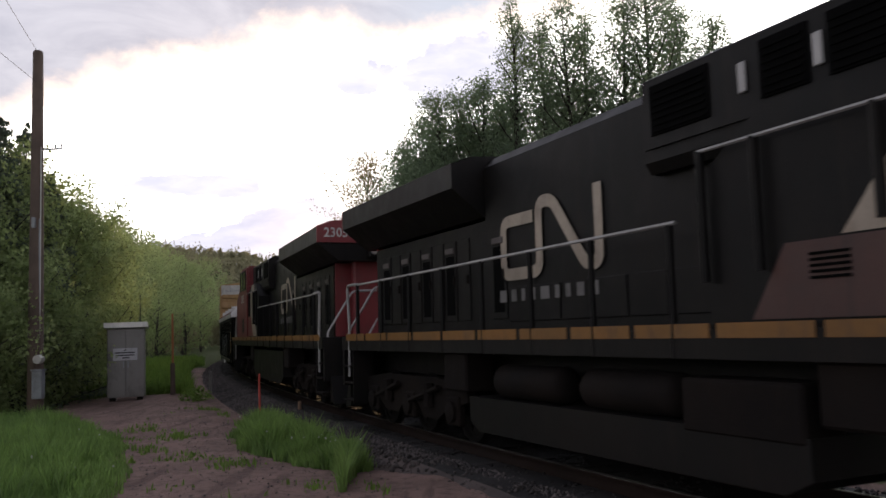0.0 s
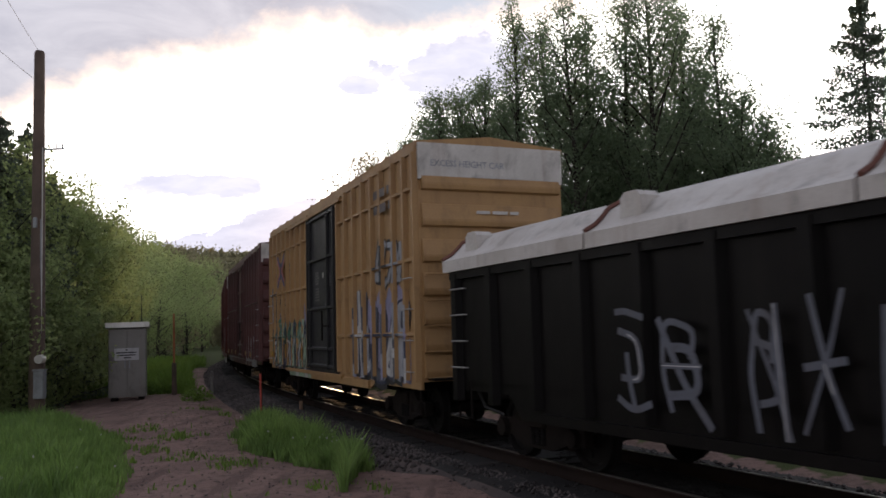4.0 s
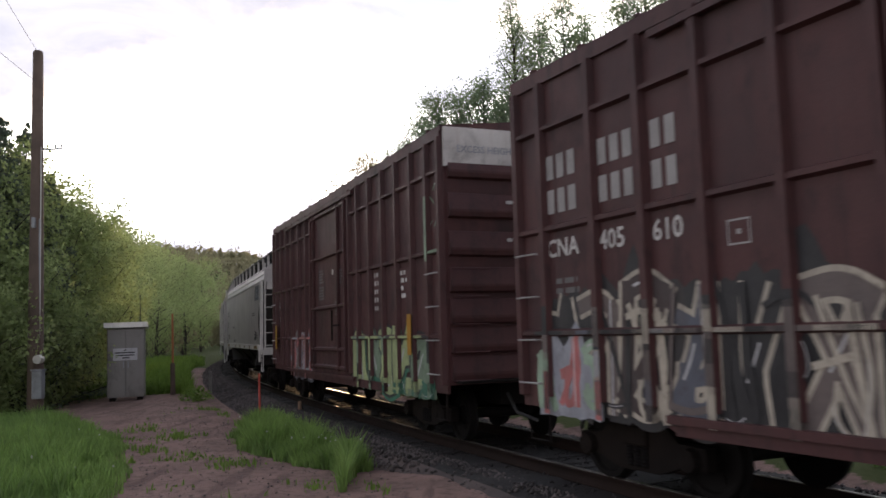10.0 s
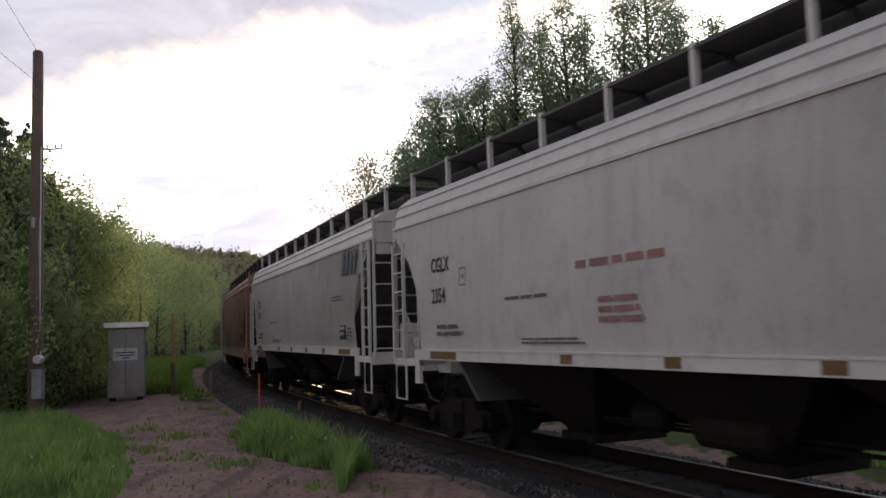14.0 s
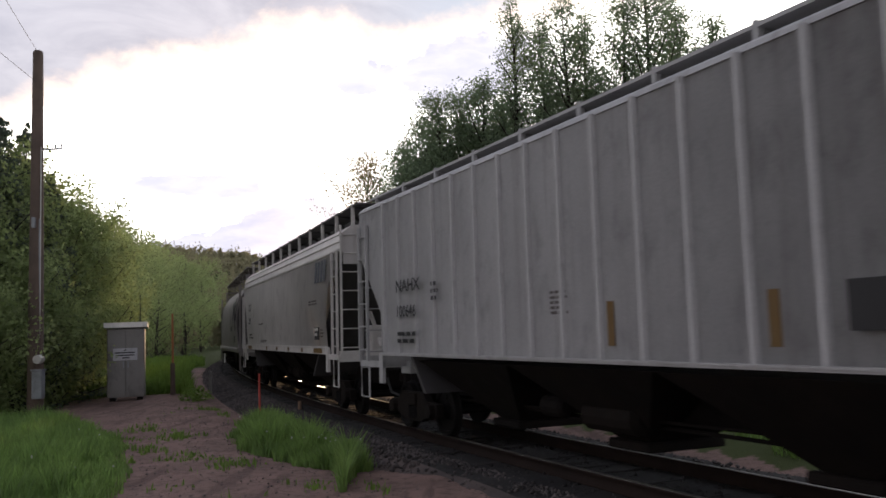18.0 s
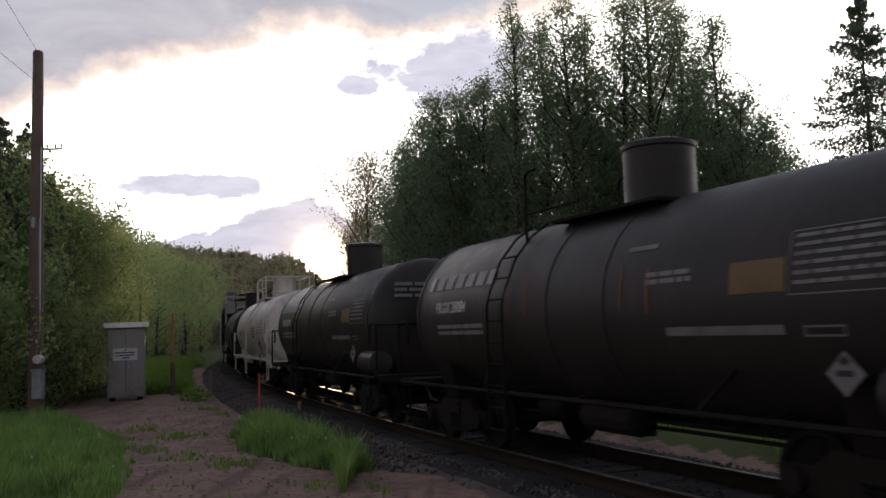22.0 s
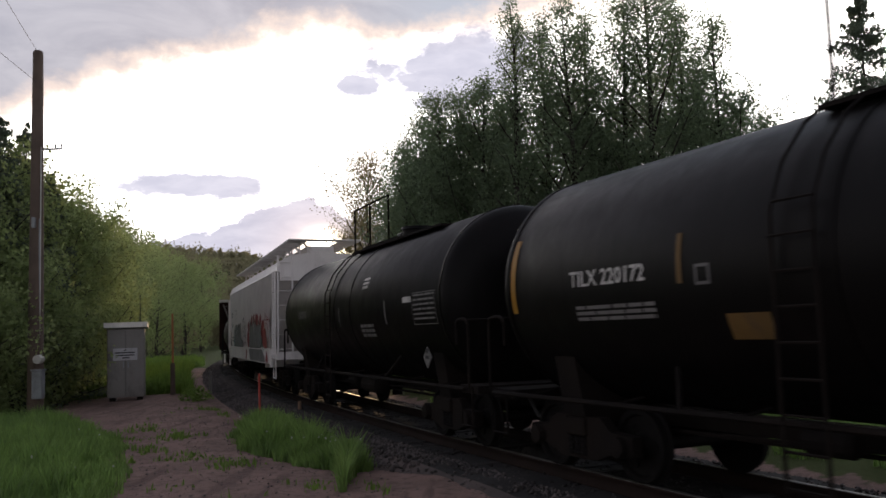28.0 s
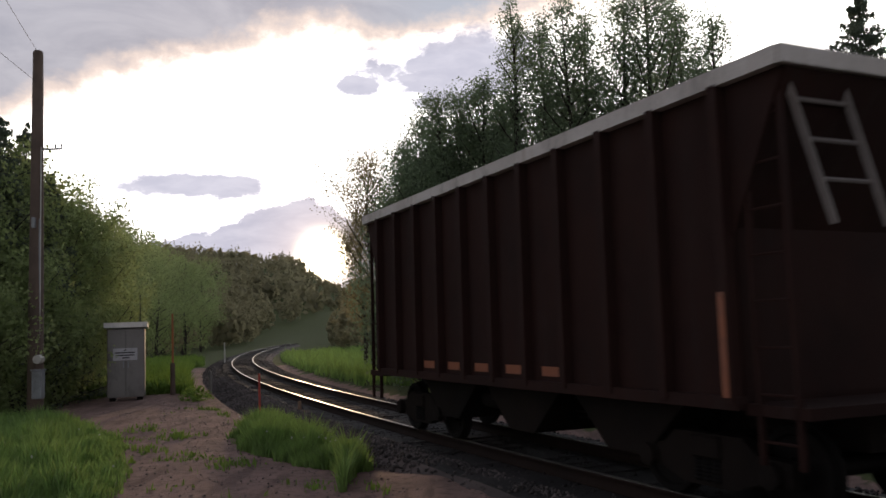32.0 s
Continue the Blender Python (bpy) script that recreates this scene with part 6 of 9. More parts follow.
def tank_car(label, front, rear, mat, rail_mat=M_FRAME, radius=1.34, axis=2.06, dome="drum", dome_x=-0.8, name="tank_car", deck=0.97, cap=None, ladder_x=None):
    """A tank car: a long shell with dished ends and girth seams on bolsters, a deck rail all round, a dome with its platform, placards."""
    half = (rear - front) / 2
    c = vehicle(name, label, "tank car", front, rear, 2 * half - 2.6)
    h = half
    bm = bm_new()
    head = 0.42
    prof = [(-h, 0.02)] + [(-h + head * (1 - math.cos(a)), radius * math.sin(a) ** 0.9) for a in np.linspace(0.25, math.pi / 2, 7)]
    body = prof + [(-x, r) for x, r in prof[::-1]]
    lathe(bm, body, 48, (0, axis), "x")
    part("tank_shell", bm, mat, c, "", True)
    for x in (-h + head + 0.05, -0.62, 0.62, h - head - 0.05):
        bm = bm_new()
        lathe(bm, [(x - 0.03, radius + 0.002), (x - 0.03, radius + 0.012), (x + 0.03, radius + 0.012), (x + 0.03, radius + 0.002)], 48, (0, axis), "x")
        part("girth_seam", bm, mat, c, "", True)
    for s in (-1, 1):
        bm = bm_new()
        prism(bm, [(-1.25, axis - 0.75), (-0.7, axis - 1.1), (0.7, axis - 1.1), (1.25, axis - 0.75), (1.1, 0.75), (0.4, 0.6), (-0.4, 0.6), (-1.1, 0.75)], s * (h - 1.3) - 0.22, s * (h - 1.3) + 0.22, "x")
        part("bolster", bm, M_FRAME if rail_mat is M_FRAME else rail_mat, c)
        bm = bm_new()
        box(bm, s * (h + 0.12) - 0.4, s * (h + 0.12) + 0.25, -1.35, 1.35, 0.9, 1.02)
        part("end_deck", bm, rail_mat, c)
        bm = bm_new()
        y = 1.4
        tube(bm, rounded3([(s * (h + 0.32), y, 0.98), (s * (h + 0.32), y, 2.02), (s * (h - 0.12), y, 2.02), (s * (h - 0.12), y, 1.62)]), 0.024, 6)
        part("end_handrail", bm, rail_mat, c)
        bm = bm_new()
        tube(bm, [(s * (h + 0.32), y, 2.0), (s * (h + 0.32), -y, 2.0)], 0.02, 6)
        part("end_handrail", bm, rail_mat, c)
        bm = bm_new()
        tube(bm, [(s * (h + 0.34), 1.36, 1.0), (s * (h + 0.34), 1.36, 0.42), (s * (h - 0.06), 1.36, 0.42), (s * (h - 0.06), 1.36, 1.0)], 0.02, 5)
        part("stirrup", bm, rail_mat, c)
        coupler(c, s * (h + 0.3), s)
        truck(c, s * (h - 1.3))
    bm = bm_new()
    for y in (1.42, -1.42):
        tube(bm, [(-h - 0.2, y, deck), (h + 0.2, y, deck)], 0.032, 6)
    for k in range(7):
        x = -h + 0.7 + (2 * h - 1.4) * k / 6
        tube(bm, [(x, 1.42, deck), (x, 1.0, deck + 0.06)], 0.022, 5)
    part("deck_rail", bm, rail_mat, c)
    for k in (-1, 1):
        bm = bm_new()
        x = k * (h * 0.42)
        tube(bm, [(x, 1.42, deck), (x + k * 0.28, 1.16, deck + 0.42)], 0.03, 5)
        part("rail_strut", bm, rail_mat, c)
    # ladder up to the dome
    lx = dome_x + 0.95 if ladder_x is None else ladder_x
    out = max(1.47, radius + 0.06)
    first = None
    for q in (-0.22, 0.22):
        bm = bm_new()
        tube(bm, [(lx + q, out, 0.42), (lx + q, out, axis + 0.1)] + [(lx + q, (radius + 0.1) * math.cos(a), axis + (radius + 0.1) * math.sin(a)) for a in (0.25, 0.55, 0.85, 1.1)], 0.018, 5)
        side = part("stile" if first else "ladder", bm, rail_mat, first or c, "" if first else "side ladder bent over the tank")
        first = first or side
    for k in range(9):
        z = 0.46 + k * 0.3
        a = math.asin(min(1, max(0, (z - axis) / (radius + 0.1)))) if z > axis else 0
        y = out if z < axis + 0.1 else (radius + 0.1) * math.cos(a)
        bm = bm_new()
        tube(bm, [(lx - 0.22, y, z), (lx + 0.22, y, z)], 0.014, 5)
        part("rung", bm, rail_mat, first)
    top = axis + radius
    if dome:
        bm = bm_new()
        r = 0.46
        if dome == "drum":
            lathe(bm, [(top - 0.12, r), (top + 0.68, r), (top + 0.7, r + 0.025), (top + 0.76, r + 0.02), (top + 0.8, r - 0.1), (top + 0.81, 0.05)], 24, (0, 0), "z")
        elif dome == "tall":
            lathe(bm, [(top - 0.12, r), (top + 0.12, r), (top + 0.13, r + 0.05), (top + 0.18, r + 0.05), (top + 0.19, r - 0.01), (top + 0.72, r - 0.01), (top + 0.75, r + 0.01), (top + 0.78, r - 0.05), (top + 0.79, 0.05)], 28, (0, 0), "z")
        else:
            lathe(bm, [(top - 0.1, 0.34), (top + 0.16, 0.34), (top + 0.18, 0.38), (top + 0.24, 0.36), (top + 0.26, 0.05)], 20, (0, 0), "z")
            box(bm, 0.5, 0.9, -0.2, 0.2, top - 0.05, top + 0.2, 0.04)
        part("dome", bm, cap or mat, c, "manway dome", True).location.x = dome_x
        bm = bm_new()
        for y in (0.62, -0.62):
            box(bm, -0.9, 1.3, y - 0.22, y + 0.22, top - 0.12, top - 0.08)
        part("dome_platform", bm, rail_mat, c).location.x = dome_x
        bm = bm_new()
        hi = top + (0.72 if dome != "drum" else 0.62)
        y = 0.84
        tube(bm, rounded3([(1.3, y, top - 0.1), (1.3, y, hi), (-0.95, y, hi), (-0.95, y, top - 0.1)]), 0.024, 6)
        tube(bm, [(1.3, y, top + 0.3), (-0.95, y, top + 0.3)], 0.02, 6)
        tube(bm, rounded3([(1.3, -y, top - 0.1), (1.3, -y, hi), (-0.95, -y, hi), (-0.95, -y, top - 0.1)]), 0.024, 6)
        tube(bm, [(0.1, y, top - 0.1), (0.1, y, hi)], 0.02, 6)
        if dome == "tall":
            tube(bm, rounded3([(1.75, y, top - 0.35), (1.75, y, hi - 0.05), (1.5, y, hi - 0.05), (1.5, y, top - 0.25)]), 0.024, 6)
            tube(bm, [(1.3, y, hi), (1.3, -y, hi)], 0.02, 6)
            tube(bm, [(-0.95, y, hi), (-0.95, -y, hi)], 0.02, 6)
        if dome == "drum":
            bm.free()
            bm = bm_new()
            tube(bm, rounded3([(1.98, y, top - 0.4), (1.98, y, top + 0.72), (1.7, y, top + 0.72)]), 0.024, 6)
            tube(bm, rounded3([(1.98, -y, top - 0.4), (1.98, -y, top + 0.72), (1.7, -y, top + 0.72)]), 0.024, 6)
            tube(bm, [(1.98, y, top + 0.1), (0.6, y, top + 0.1)], 0.02, 6)
        if dome != "low":
            part("dome_railing", bm, rail_mat, c).location.x = dome_x
        else:
            bm.free()
    underframe(c, -h + 0.3, h - 0.3, 0.2, 0.62, 0.8)
    bm = bm_new()
    tube(bm, [(0.1, 0.2, 0.72), (0.1, 0.2, 0.45)], 0.12, 10)
    part("bottom_valve", bm, M_FRAME, c)
    # diamond placard in its holder
    bm = bm_new()
    x, z = -h + 1.3, deck + 0.44
    prism(bm, [(x, z - 0.18), (x + 0.18, z), (x, z + 0.18), (x - 0.18, z)], 1.4, 1.42, "y")
    p = part("placard", bm, M_DULLCHALK, c, "dull white diamond placard")
    bm = bm_new()
    box(bm, x - 0.08, x + 0.08, 1.421, 1.425, z - 0.02, z + 0.03)
    prism(bm, [(x, z + 0.06), (x + 0.06, z + 0.1), (x, z + 0.15), (x - 0.06, z + 0.1)], 1.421, 1.425, "y")
    part("placard_mark", bm, M_INK, p)
    return c, h, radius, axis


def rounded3(pts, r=0.16, n=4):
    out = [Vector(pts[0])]
    for a, b, c in zip(pts, pts[1:], pts[2:]):
        a, b, c = Vector(a), Vector(b), Vector(c)
        k = min(r, (b - a).length * 0.48, (c - b).length * 0.48)
        p, q = b + (a - b).normalized() * k, b + (c - b).normalized() * k
        out += [p * (1 - t) ** 2 + b * 2 * t * (1 - t) + q * t * t for t in [i / n for i in range(n + 1)]]
    return out + [Vector(pts[-1])]


def wrap(parent, me_or_bm, mat, radius, axis, name="lettering", label=""):
    """Flat marks laid on a tank's round side: heights become arcs."""
    bm = bm_new()
    if isinstance(me_or_bm, bpy.types.Mesh):
        bm.from_mesh(me_or_bm)
    else:
        bm.free()
        bm = me_or_bm
    for v in bm.verts:
        a = (v.co.z - axis) / radius
        v.co.y, v.co.z = (radius + 0.006) * math.cos(a), axis + (radius + 0.006) * math.sin(a)
    return part(name, bm, mat, parent, label)


def tank_text(c, words, x, z, size, mat, radius, axis, squeeze=1.0):
    me = text_mesh(words, size, mat, squeeze).copy()
    me.transform(Matrix.Translation((x, 0, z)))
    return wrap(c, me, mat, radius, axis)


def tank_block(c, x, z, w, hgt, mat, radius, axis, rows=1, label="", name="stencil_panel", fill=0.62):
    bm = bm_new()
    rnd = random.Random(int(x * 31 + z * 17))
    step = hgt / rows
    for k in range(rows):
        u = 0.0
        while u < w:
            ww = w if rows == 1 else min(w - u, w * rnd.uniform(0.12, 0.35))
            z1 = z + hgt - k * step
            z0 = z1 - step * (1.0 if rows == 1 else fill)
            a, b = x - u, x - u - ww
            cuts = np.linspace(z0, z1, 2 + int((z1 - z0) / 0.06))
            for q0, q1 in zip(cuts, cuts[1:]):
                bm.faces.new([bm.verts.new(p) for p in ((a, 0, q0), (b, 0, q0), (b, 0, q1), (a, 0, q1))])
            u += ww + 0.03
    ob = wrap(c, bm, mat, radius, axis, name, label)
    return tagged(ob, kind="stuff") if rows > 1 else ob


def tank_mark(c, x, z, w, hgt, mat, radius, axis, label="", t=0.07):
    """A hollow block painted on a tank's side."""
    bm = bm_new()
    for a, b, p, q in ((0, w, 0, t), (0, w, hgt - t, hgt), (0, t, t, hgt - t), (w - t, w, t, hgt - t)):
        n = max(1, int((q - p) / 0.08))
        for k in range(n):
            z0, z1 = z + p + (q - p) * k / n, z + p + (q - p) * (k + 1) / n
            bm.faces.new([bm.verts.new(v) for v in ((x - a, 0, z0), (x - b, 0, z0), (x - b, 0, z1), (x - a, 0, z1))])
    return wrap(c, bm, mat, radius, axis, "outlined_mark", label)


def loco_truck(parent, x):
    def build():
        bm = bm_new()
        for s in (1, -1):
            y0, y1 = s * 1.02, s * 1.16
            prism(bm, [(-2.35, 0.95), (-2.35, 0.7), (-1.6, 0.55), (-1.2, 0.35), (-0.6, 0.35), (-0.3, 0.6), (0.3, 0.6), (0.6, 0.35), (1.2, 0.35), (1.6, 0.55), (2.35, 0.7), (2.35, 0.95), (1.2, 1.05), (-1.2, 1.05)], y0, y1, "y")
            for q in (-1.85, 0, 1.85):
                lathe(bm, [(s * 1.1, 0.19), (s * 1.26, 0.17), (s * 1.28, 0.06)], 12, (q, 0.53), "y")
                box(bm, q - 0.24, q + 0.24, min(s * 1.06, s * 1.2), max(s * 1.06, s * 1.2), 0.3, 0.78, 0.03)
            for q in (-0.95, 0.95):
                lathe(bm, [(0.55, 0.11), (0.95, 0.11)], 8, (q, s * 1.2), "z")
            tube(bm, [(-1.4, s * 1.24, 0.9), (-0.2, s * 1.26, 0.62)], 0.05, 6)
            tube(bm, [(0.4, s * 1.24, 0.9), (1.5, s * 1.26, 0.62)], 0.05, 6)
        box(bm, -1.2, 1.2, -0.9, 0.9, 0.7, 1.0)
        return finish("truck_frame", bm, M_FRAME)
    f = share("truck_frame", once("loco_truck", build), parent, Matrix.Translation((x, 0, 0)), "three-axle locomotive truck")
    for q in (-1.85, 0, 1.85):
        WHEELS.append((share("wheelset", wheelset_mesh(0.53), f, Matrix.Translation((q, 0, 0.53))), ROLLING[-1][1] + x + q, q, 0.53))


def locomotive(label, front, rear, d, tanks):
    """A six-axle diesel locomotive; d is the way its cab points along x. Reservoirs or a plain fuel tank hang on the near side."""
    c = vehicle("locomotive", label, "locomotive", front, rear, 12.4, "locomotives")

    def bx(bm, x0, x1, y0, y1, z0, z1, bevel=0.0):
        a, b = sorted((d * x0, d * x1))
        box(bm, a, b, y0, y1, z0, z1, bevel)

    def sheet(bm, pts, y0, y1):
        prism(bm, [(d * x, z) for x, z in pts], y0, y1, "y")
    # frame and deck
    bm = bm_new()
    bx(bm, -9.2, 9.2, -1.48, 1.48, 1.5, 1.78)
    bx(bm, -9.2, 9.2, -0.7, 0.7, 1.05, 1.5)
    part("deck", bm, M_BLACK, c)
    bm = bm_new()
    k = -8.9
    while k < 8.9:
        bx(bm, k, k + 1.12, 1.482, 1.49, 1.70, 1.84)
        k += 1.22
    part("side_stripe", bm, M_STRIPE, c, "yellow reflective stripe along the deck")
    for s in (-1, 1):
        bm = bm_new()
        bx(bm, s * 9.2 - 0.06, s * 9.2 + 0.06, -1.45, 1.45, 0.75, 1.78)
        sheet(bm, [(s * 9.2, 0.3), (s * 9.55, 0.25), (s * 9.3, 0.85), (s * 9.2, 0.9)], -1.3, 1.3)
        part("pilot", bm, M_BLACK, c)
        coupler(c, d * s * 9.3, d * s)
        # corner steps in a dark well
        for z in (0.45, 0.8, 1.15):
            bm = bm_new()
            bx(bm, s * 8.55, s * 9.15, 1.1, 1.48, z, z + 0.04)
            part("step", bm, M_FRAME, c)
        bm = bm_new()
        bx(bm, s * 8.5 - 0.02, s * 8.5 + 0.02, 1.05, 1.48, 0.4, 1.6)
        bx(bm, s * 8.5, s * 9.2, 1.05, 1.08, 0.4, 1.6)
        part("step_well", bm, M_BLACK, c)
        bm = bm_new()
        bend = [(8.2, 2.86), (8.86, 2.86), (8.74, 1.93), (8.78, 0.95)] if s < 0 else [(7.85, 2.74), (8.0, 2.7), (8.18, 2.0), (8.26, 0.9)]
        tube(bm, rounded3([(d * s * x, 1.46, z) for x, z in bend], 0.12), 0.03, 6)
        part("corner_handrail", bm, M_HAND, c, "pale bent corner handrail")
        for q in (1, -1):
            bm = bm_new()
            tube(bm, rounded3([(d * s * 9.15, q * 1.34, 1.0), (d * s * 9.15, q * 1.34, 1.89), (d * s * 9.15, q * 0.72, 2.86), (d * s * 9.15, q * 0.12, 2.88)], 0.1), 0.028, 6)
            part("end_handrail", bm, M_HAND, c)
            bm = bm_new()
            tube(bm, rounded3([(d * s * 9.12, q * 0.4, 1.1), (d * s * 9.12, q * 0.4, 1.7), (d * s * 9.12, q * 0.1, 2.2)], 0.1), 0.024, 6)
            part("end_handrail", bm, M_HAND, c)
        bm = bm_new()
        tube(bm, [(d * s * 9.2, 0.62, 1.35), (d * s * 9.42, 0.6, 1.1), (d * s * 9.5, 0.5, 0.72)], 0.035, 6)
        part("air_hose", bm, M_WIRE, c)
        loco_truck(c, d * s * 6.2)
    # long hood
    H, top = 0.98, 4.55
    bm = bm_new()
    prism(bm, [(-H, 1.78), (H, 1.78), (H, top - 0.16), (H - 0.16, top), (-H + 0.16, top), (-H, top - 0.16)], *sorted((d * -3.4, d * 4.7)), "x")
    part("engine_hood", bm, M_BLACK, c)
    bm = bm_new()
    prism(bm, [(-H, 1.78), (H, 1.78), (H, 3.55), (-H, 3.55)], *sorted((d * -8.3, d * -3.4)), "x")
    part("radiator_hood", bm, M_BLACK, c)
    bm = bm_new()
    prism(bm, [(-1.53, 4.06), (-H, 3.62), (H, 3.62), (1.53, 4.06), (1.53, 4.45), (1.2, 4.58), (0, 4.66), (-1.2, 4.58), (-1.53, 4.45)], *sorted((d * -8.9, d * -3.45)), "x")
    rad = part("radiator", bm, M_BLACK, c, "overhanging radiator cabin")
    bm = bm_new()
    prism(bm, [(-1.53, 4.06), (1.53, 4.06), (1.535, 4.455), (1.205, 4.585), (0, 4.665), (-1.205, 4.585), (-1.535, 4.455)], *sorted((d * -8.94, d * -8.89)), "x")
    bx(bm, -8.38, -8.301, -H + 0.03, H - 0.03, 1.79, 3.6)
    bx(bm, -8.62, -8.3, -0.55, 0.55, 1.78, 3.7, 0.05)
    part("hood_end", bm, M_LRED, c, "red hood end")
    bm = bm_new()
    bx(bm, -9.02, -8.3, -0.26, 0.26, 3.68, 4.02, 0.04)
    lamp = part("headlamp_box", bm, M_BLACK, c)
    for q in (-0.12, 0.12):
        bm = bm_new()
        lathe(bm, [(-9.05, 0.05), (-9.04, 0.09), (-9.01, 0.09)] if d > 0 else [(9.05, 0.05), (9.04, 0.09), (9.01, 0.09)], 14, (q, 3.85), "x")
        part("headlamp", bm, M_ALU, lamp, "unlit glass headlamp")
    if d > 0:
        lettering(c, "2305", -8.95, 1.36, 4.13, 0.32, M_CHALK, 0.95, "end")
        lettering(c, "2305", -8.95, -0.64, 4.13, 0.32, M_CHALK, 0.95, "end")
        bm = bm_new()
        s = [(0.36, 0.80), (0.02, 0.80), (0.02, 0.04), (0.42, 0.04), (0.42, 0.96), (0.56, 0.96), (0.86, 0.04), (0.98, 0.04), (0.98, 1.0)]
        band(bm, rounded([(a * 0.85, b * 0.30) for a, b in s], 0.06, 4), 0.055, 0)
        for v in bm.verts:
            v.co = Vector((-8.95, 0.45 - v.co.x, 4.13 + v.co.z))
        part("emblem", bm, M_CHALK, c)
    # hood doors, louvres and grilles
    for k in range(9):
        bm = bm_new()
        x = -7.9 + k * 0.5 if k < 8 else -3.2
        bx(bm, x, x + 0.44, H + 0.001, H + 0.022, 2.0, 3.35, 0.008)
        dr = part("hood_door", bm, M_BLACK, c)
        bm = bm_new()
        bx(bm, x + 0.36, x + 0.40, H + 0.022, H + 0.05, 2.6, 2.75)
        part("latch", bm, M_FRAME, dr)
        if k % 2 == 0:
            bm = bm_new()
            bx(bm, x + 0.06, x + 0.38, H + 0.022, H + 0.026, 2.1, 3.1)
            part("screen", bm, M_VOID, dr, "dark mesh screen")
            bm = bm_new()
            bx(bm, x + 0.05, x + 0.39, H + 0.022, H + 0.05, 3.14, 3.24, 0.01)
            part("screen_hood", bm, M_TAUPE, dr)
    for k in range(7):
        bm = bm_new()
        x = -2.7 + k * 0.72
        bx(bm, x, x + 0.66, H + 0.001, H + 0.02, 1.95, 2.45, 0.008)
        part("hood_door", bm, M_BLACK, c)
    bm = bm_new()
    prism(bm, [(-H - 0.12, 3.5), (H + 0.12, 3.5), (H + 0.2, 3.62), (H + 0.2, 4.54), (H - 0.02, 4.65), (-H + 0.02, 4.65), (-H - 0.2, 4.54), (-H - 0.2, 3.62)], *sorted((d * 0.8, d * 4.74)), "x")
    part("filter_cabin", bm, M_BLACK, c)
    H0, H = H, H + 0.2
    for x0, x1 in ((0.94, 1.85), (2.52, 3.08), (3.28, 3.95)):
        bm = bm_new()
        bx(bm, x0, x1, H + 0.002, H + 0.02, 3.9, 4.46, 0.006)
        gr = part("intake_grille", bm, M_VOID, c)
        for k in range(7):
            bm = bm_new()
            z = 3.93 + k * 0.072
            sheet(bm, [(x0 + 0.05, z), (x1 - 0.05, z), (x1 - 0.05, z + 0.03), (x0 + 0.05, z + 0.03)], H + 0.02, H + 0.035)
            part("slat", bm, M_VOID, gr)
    for x in (2.3, 3.18):
        bm = bm_new()
        bx(bm, x - 0.05, x + 0.05, H + 0.002, H + 0.03, 4.02, 4.32, 0.01)
        part("latch_plate", bm, M_HAND, c, "pale latch plate")
    bm = bm_new()
    bx(bm, 0.84, 4.7, H + 0.002, H + 0.03, 3.76, 3.82)
    part("cabin_seam", bm, M_BLACK, c)
    H = H0
    bm = bm_new()
    bx(bm, -1.2, 0.0, -0.3, 0.3, top, top + 0.16, 0.03)
    part("exhaust_stack", bm, M_FRAME, c)
    # equipment box behind the cab, then the cab itself and the nose
    bm = bm_new()
    sheet(bm, [(1.9, 1.78), (4.75, 1.78), (4.75, 3.55), (3.4, 3.8), (2.7, 3.8), (1.9, 3.3)], H - 0.3, 1.38)
    part("equipment_cab", bm, M_BLACK, c)
    cab = [(4.75, 1.78), (8.2, 1.78), (8.2, 2.9), (8.1, 3.42), (7.3, 3.78), (7.0, 4.5), (6.6, 4.62), (4.75, 4.62)]
    bm = bm_new()
    sheet(bm, cab, -1.42, 1.42)
    bmesh.ops.bevel(bm, geom=[e for e in bm.edges if abs(e.verts[0].co.y - e.verts[1].co.y) < 0.01], offset=0.07, segments=2, affect="EDGES")
    cabin = part("cab", bm, M_LRED, c, "red wide-nosed cab")
    bm = bm_new()
    if d > 0:
        sheet(bm, [(3.6, 3.52), (4.74, 3.52), (3.35, 1.86), (2.46, 1.86)], 1.383, 1.388)
    else:
        sheet(bm, [(3.44, 2.53), (3.95, 3.15), (4.74, 3.15), (4.74, 2.53)], 1.383, 1.388)
    part("cream_stripe", bm, M_CREAM, c, "slanting cream stripe")
    if d > 0:
        bm = bm_new()
        sheet(bm, [(3.84, 3.56), (3.02, 3.56), (3.02, 3.79), (3.7, 3.79)], 1.2, 1.386)
        part("cream_stripe", bm, M_CREAM, c)
    bm = bm_new()
    if d > 0:
        sheet(bm, [(4.74, 3.52), (4.745, 3.5), (4.745, 1.86), (3.35, 1.86)], 1.383, 1.388)
        part("red_side", bm, M_LRED, c)
    else:
        sheet(bm, [(2.45, 1.86), (2.87, 2.51), (4.74, 2.51), (4.74, 1.86)], 1.383, 1.40)
        low = part("red_side", bm, M_GRIMERED, c, "grimy red-brown lower panel")
        for k in range(5):
            bm = bm_new()
            sheet(bm, [(3.12, 2.18 + k * 0.05), (3.52, 2.18 + k * 0.05), (3.52, 2.205 + k * 0.05), (3.12, 2.205 + k * 0.05)], 1.401, 1.412)
            part("louvre", bm, M_VOID, low)
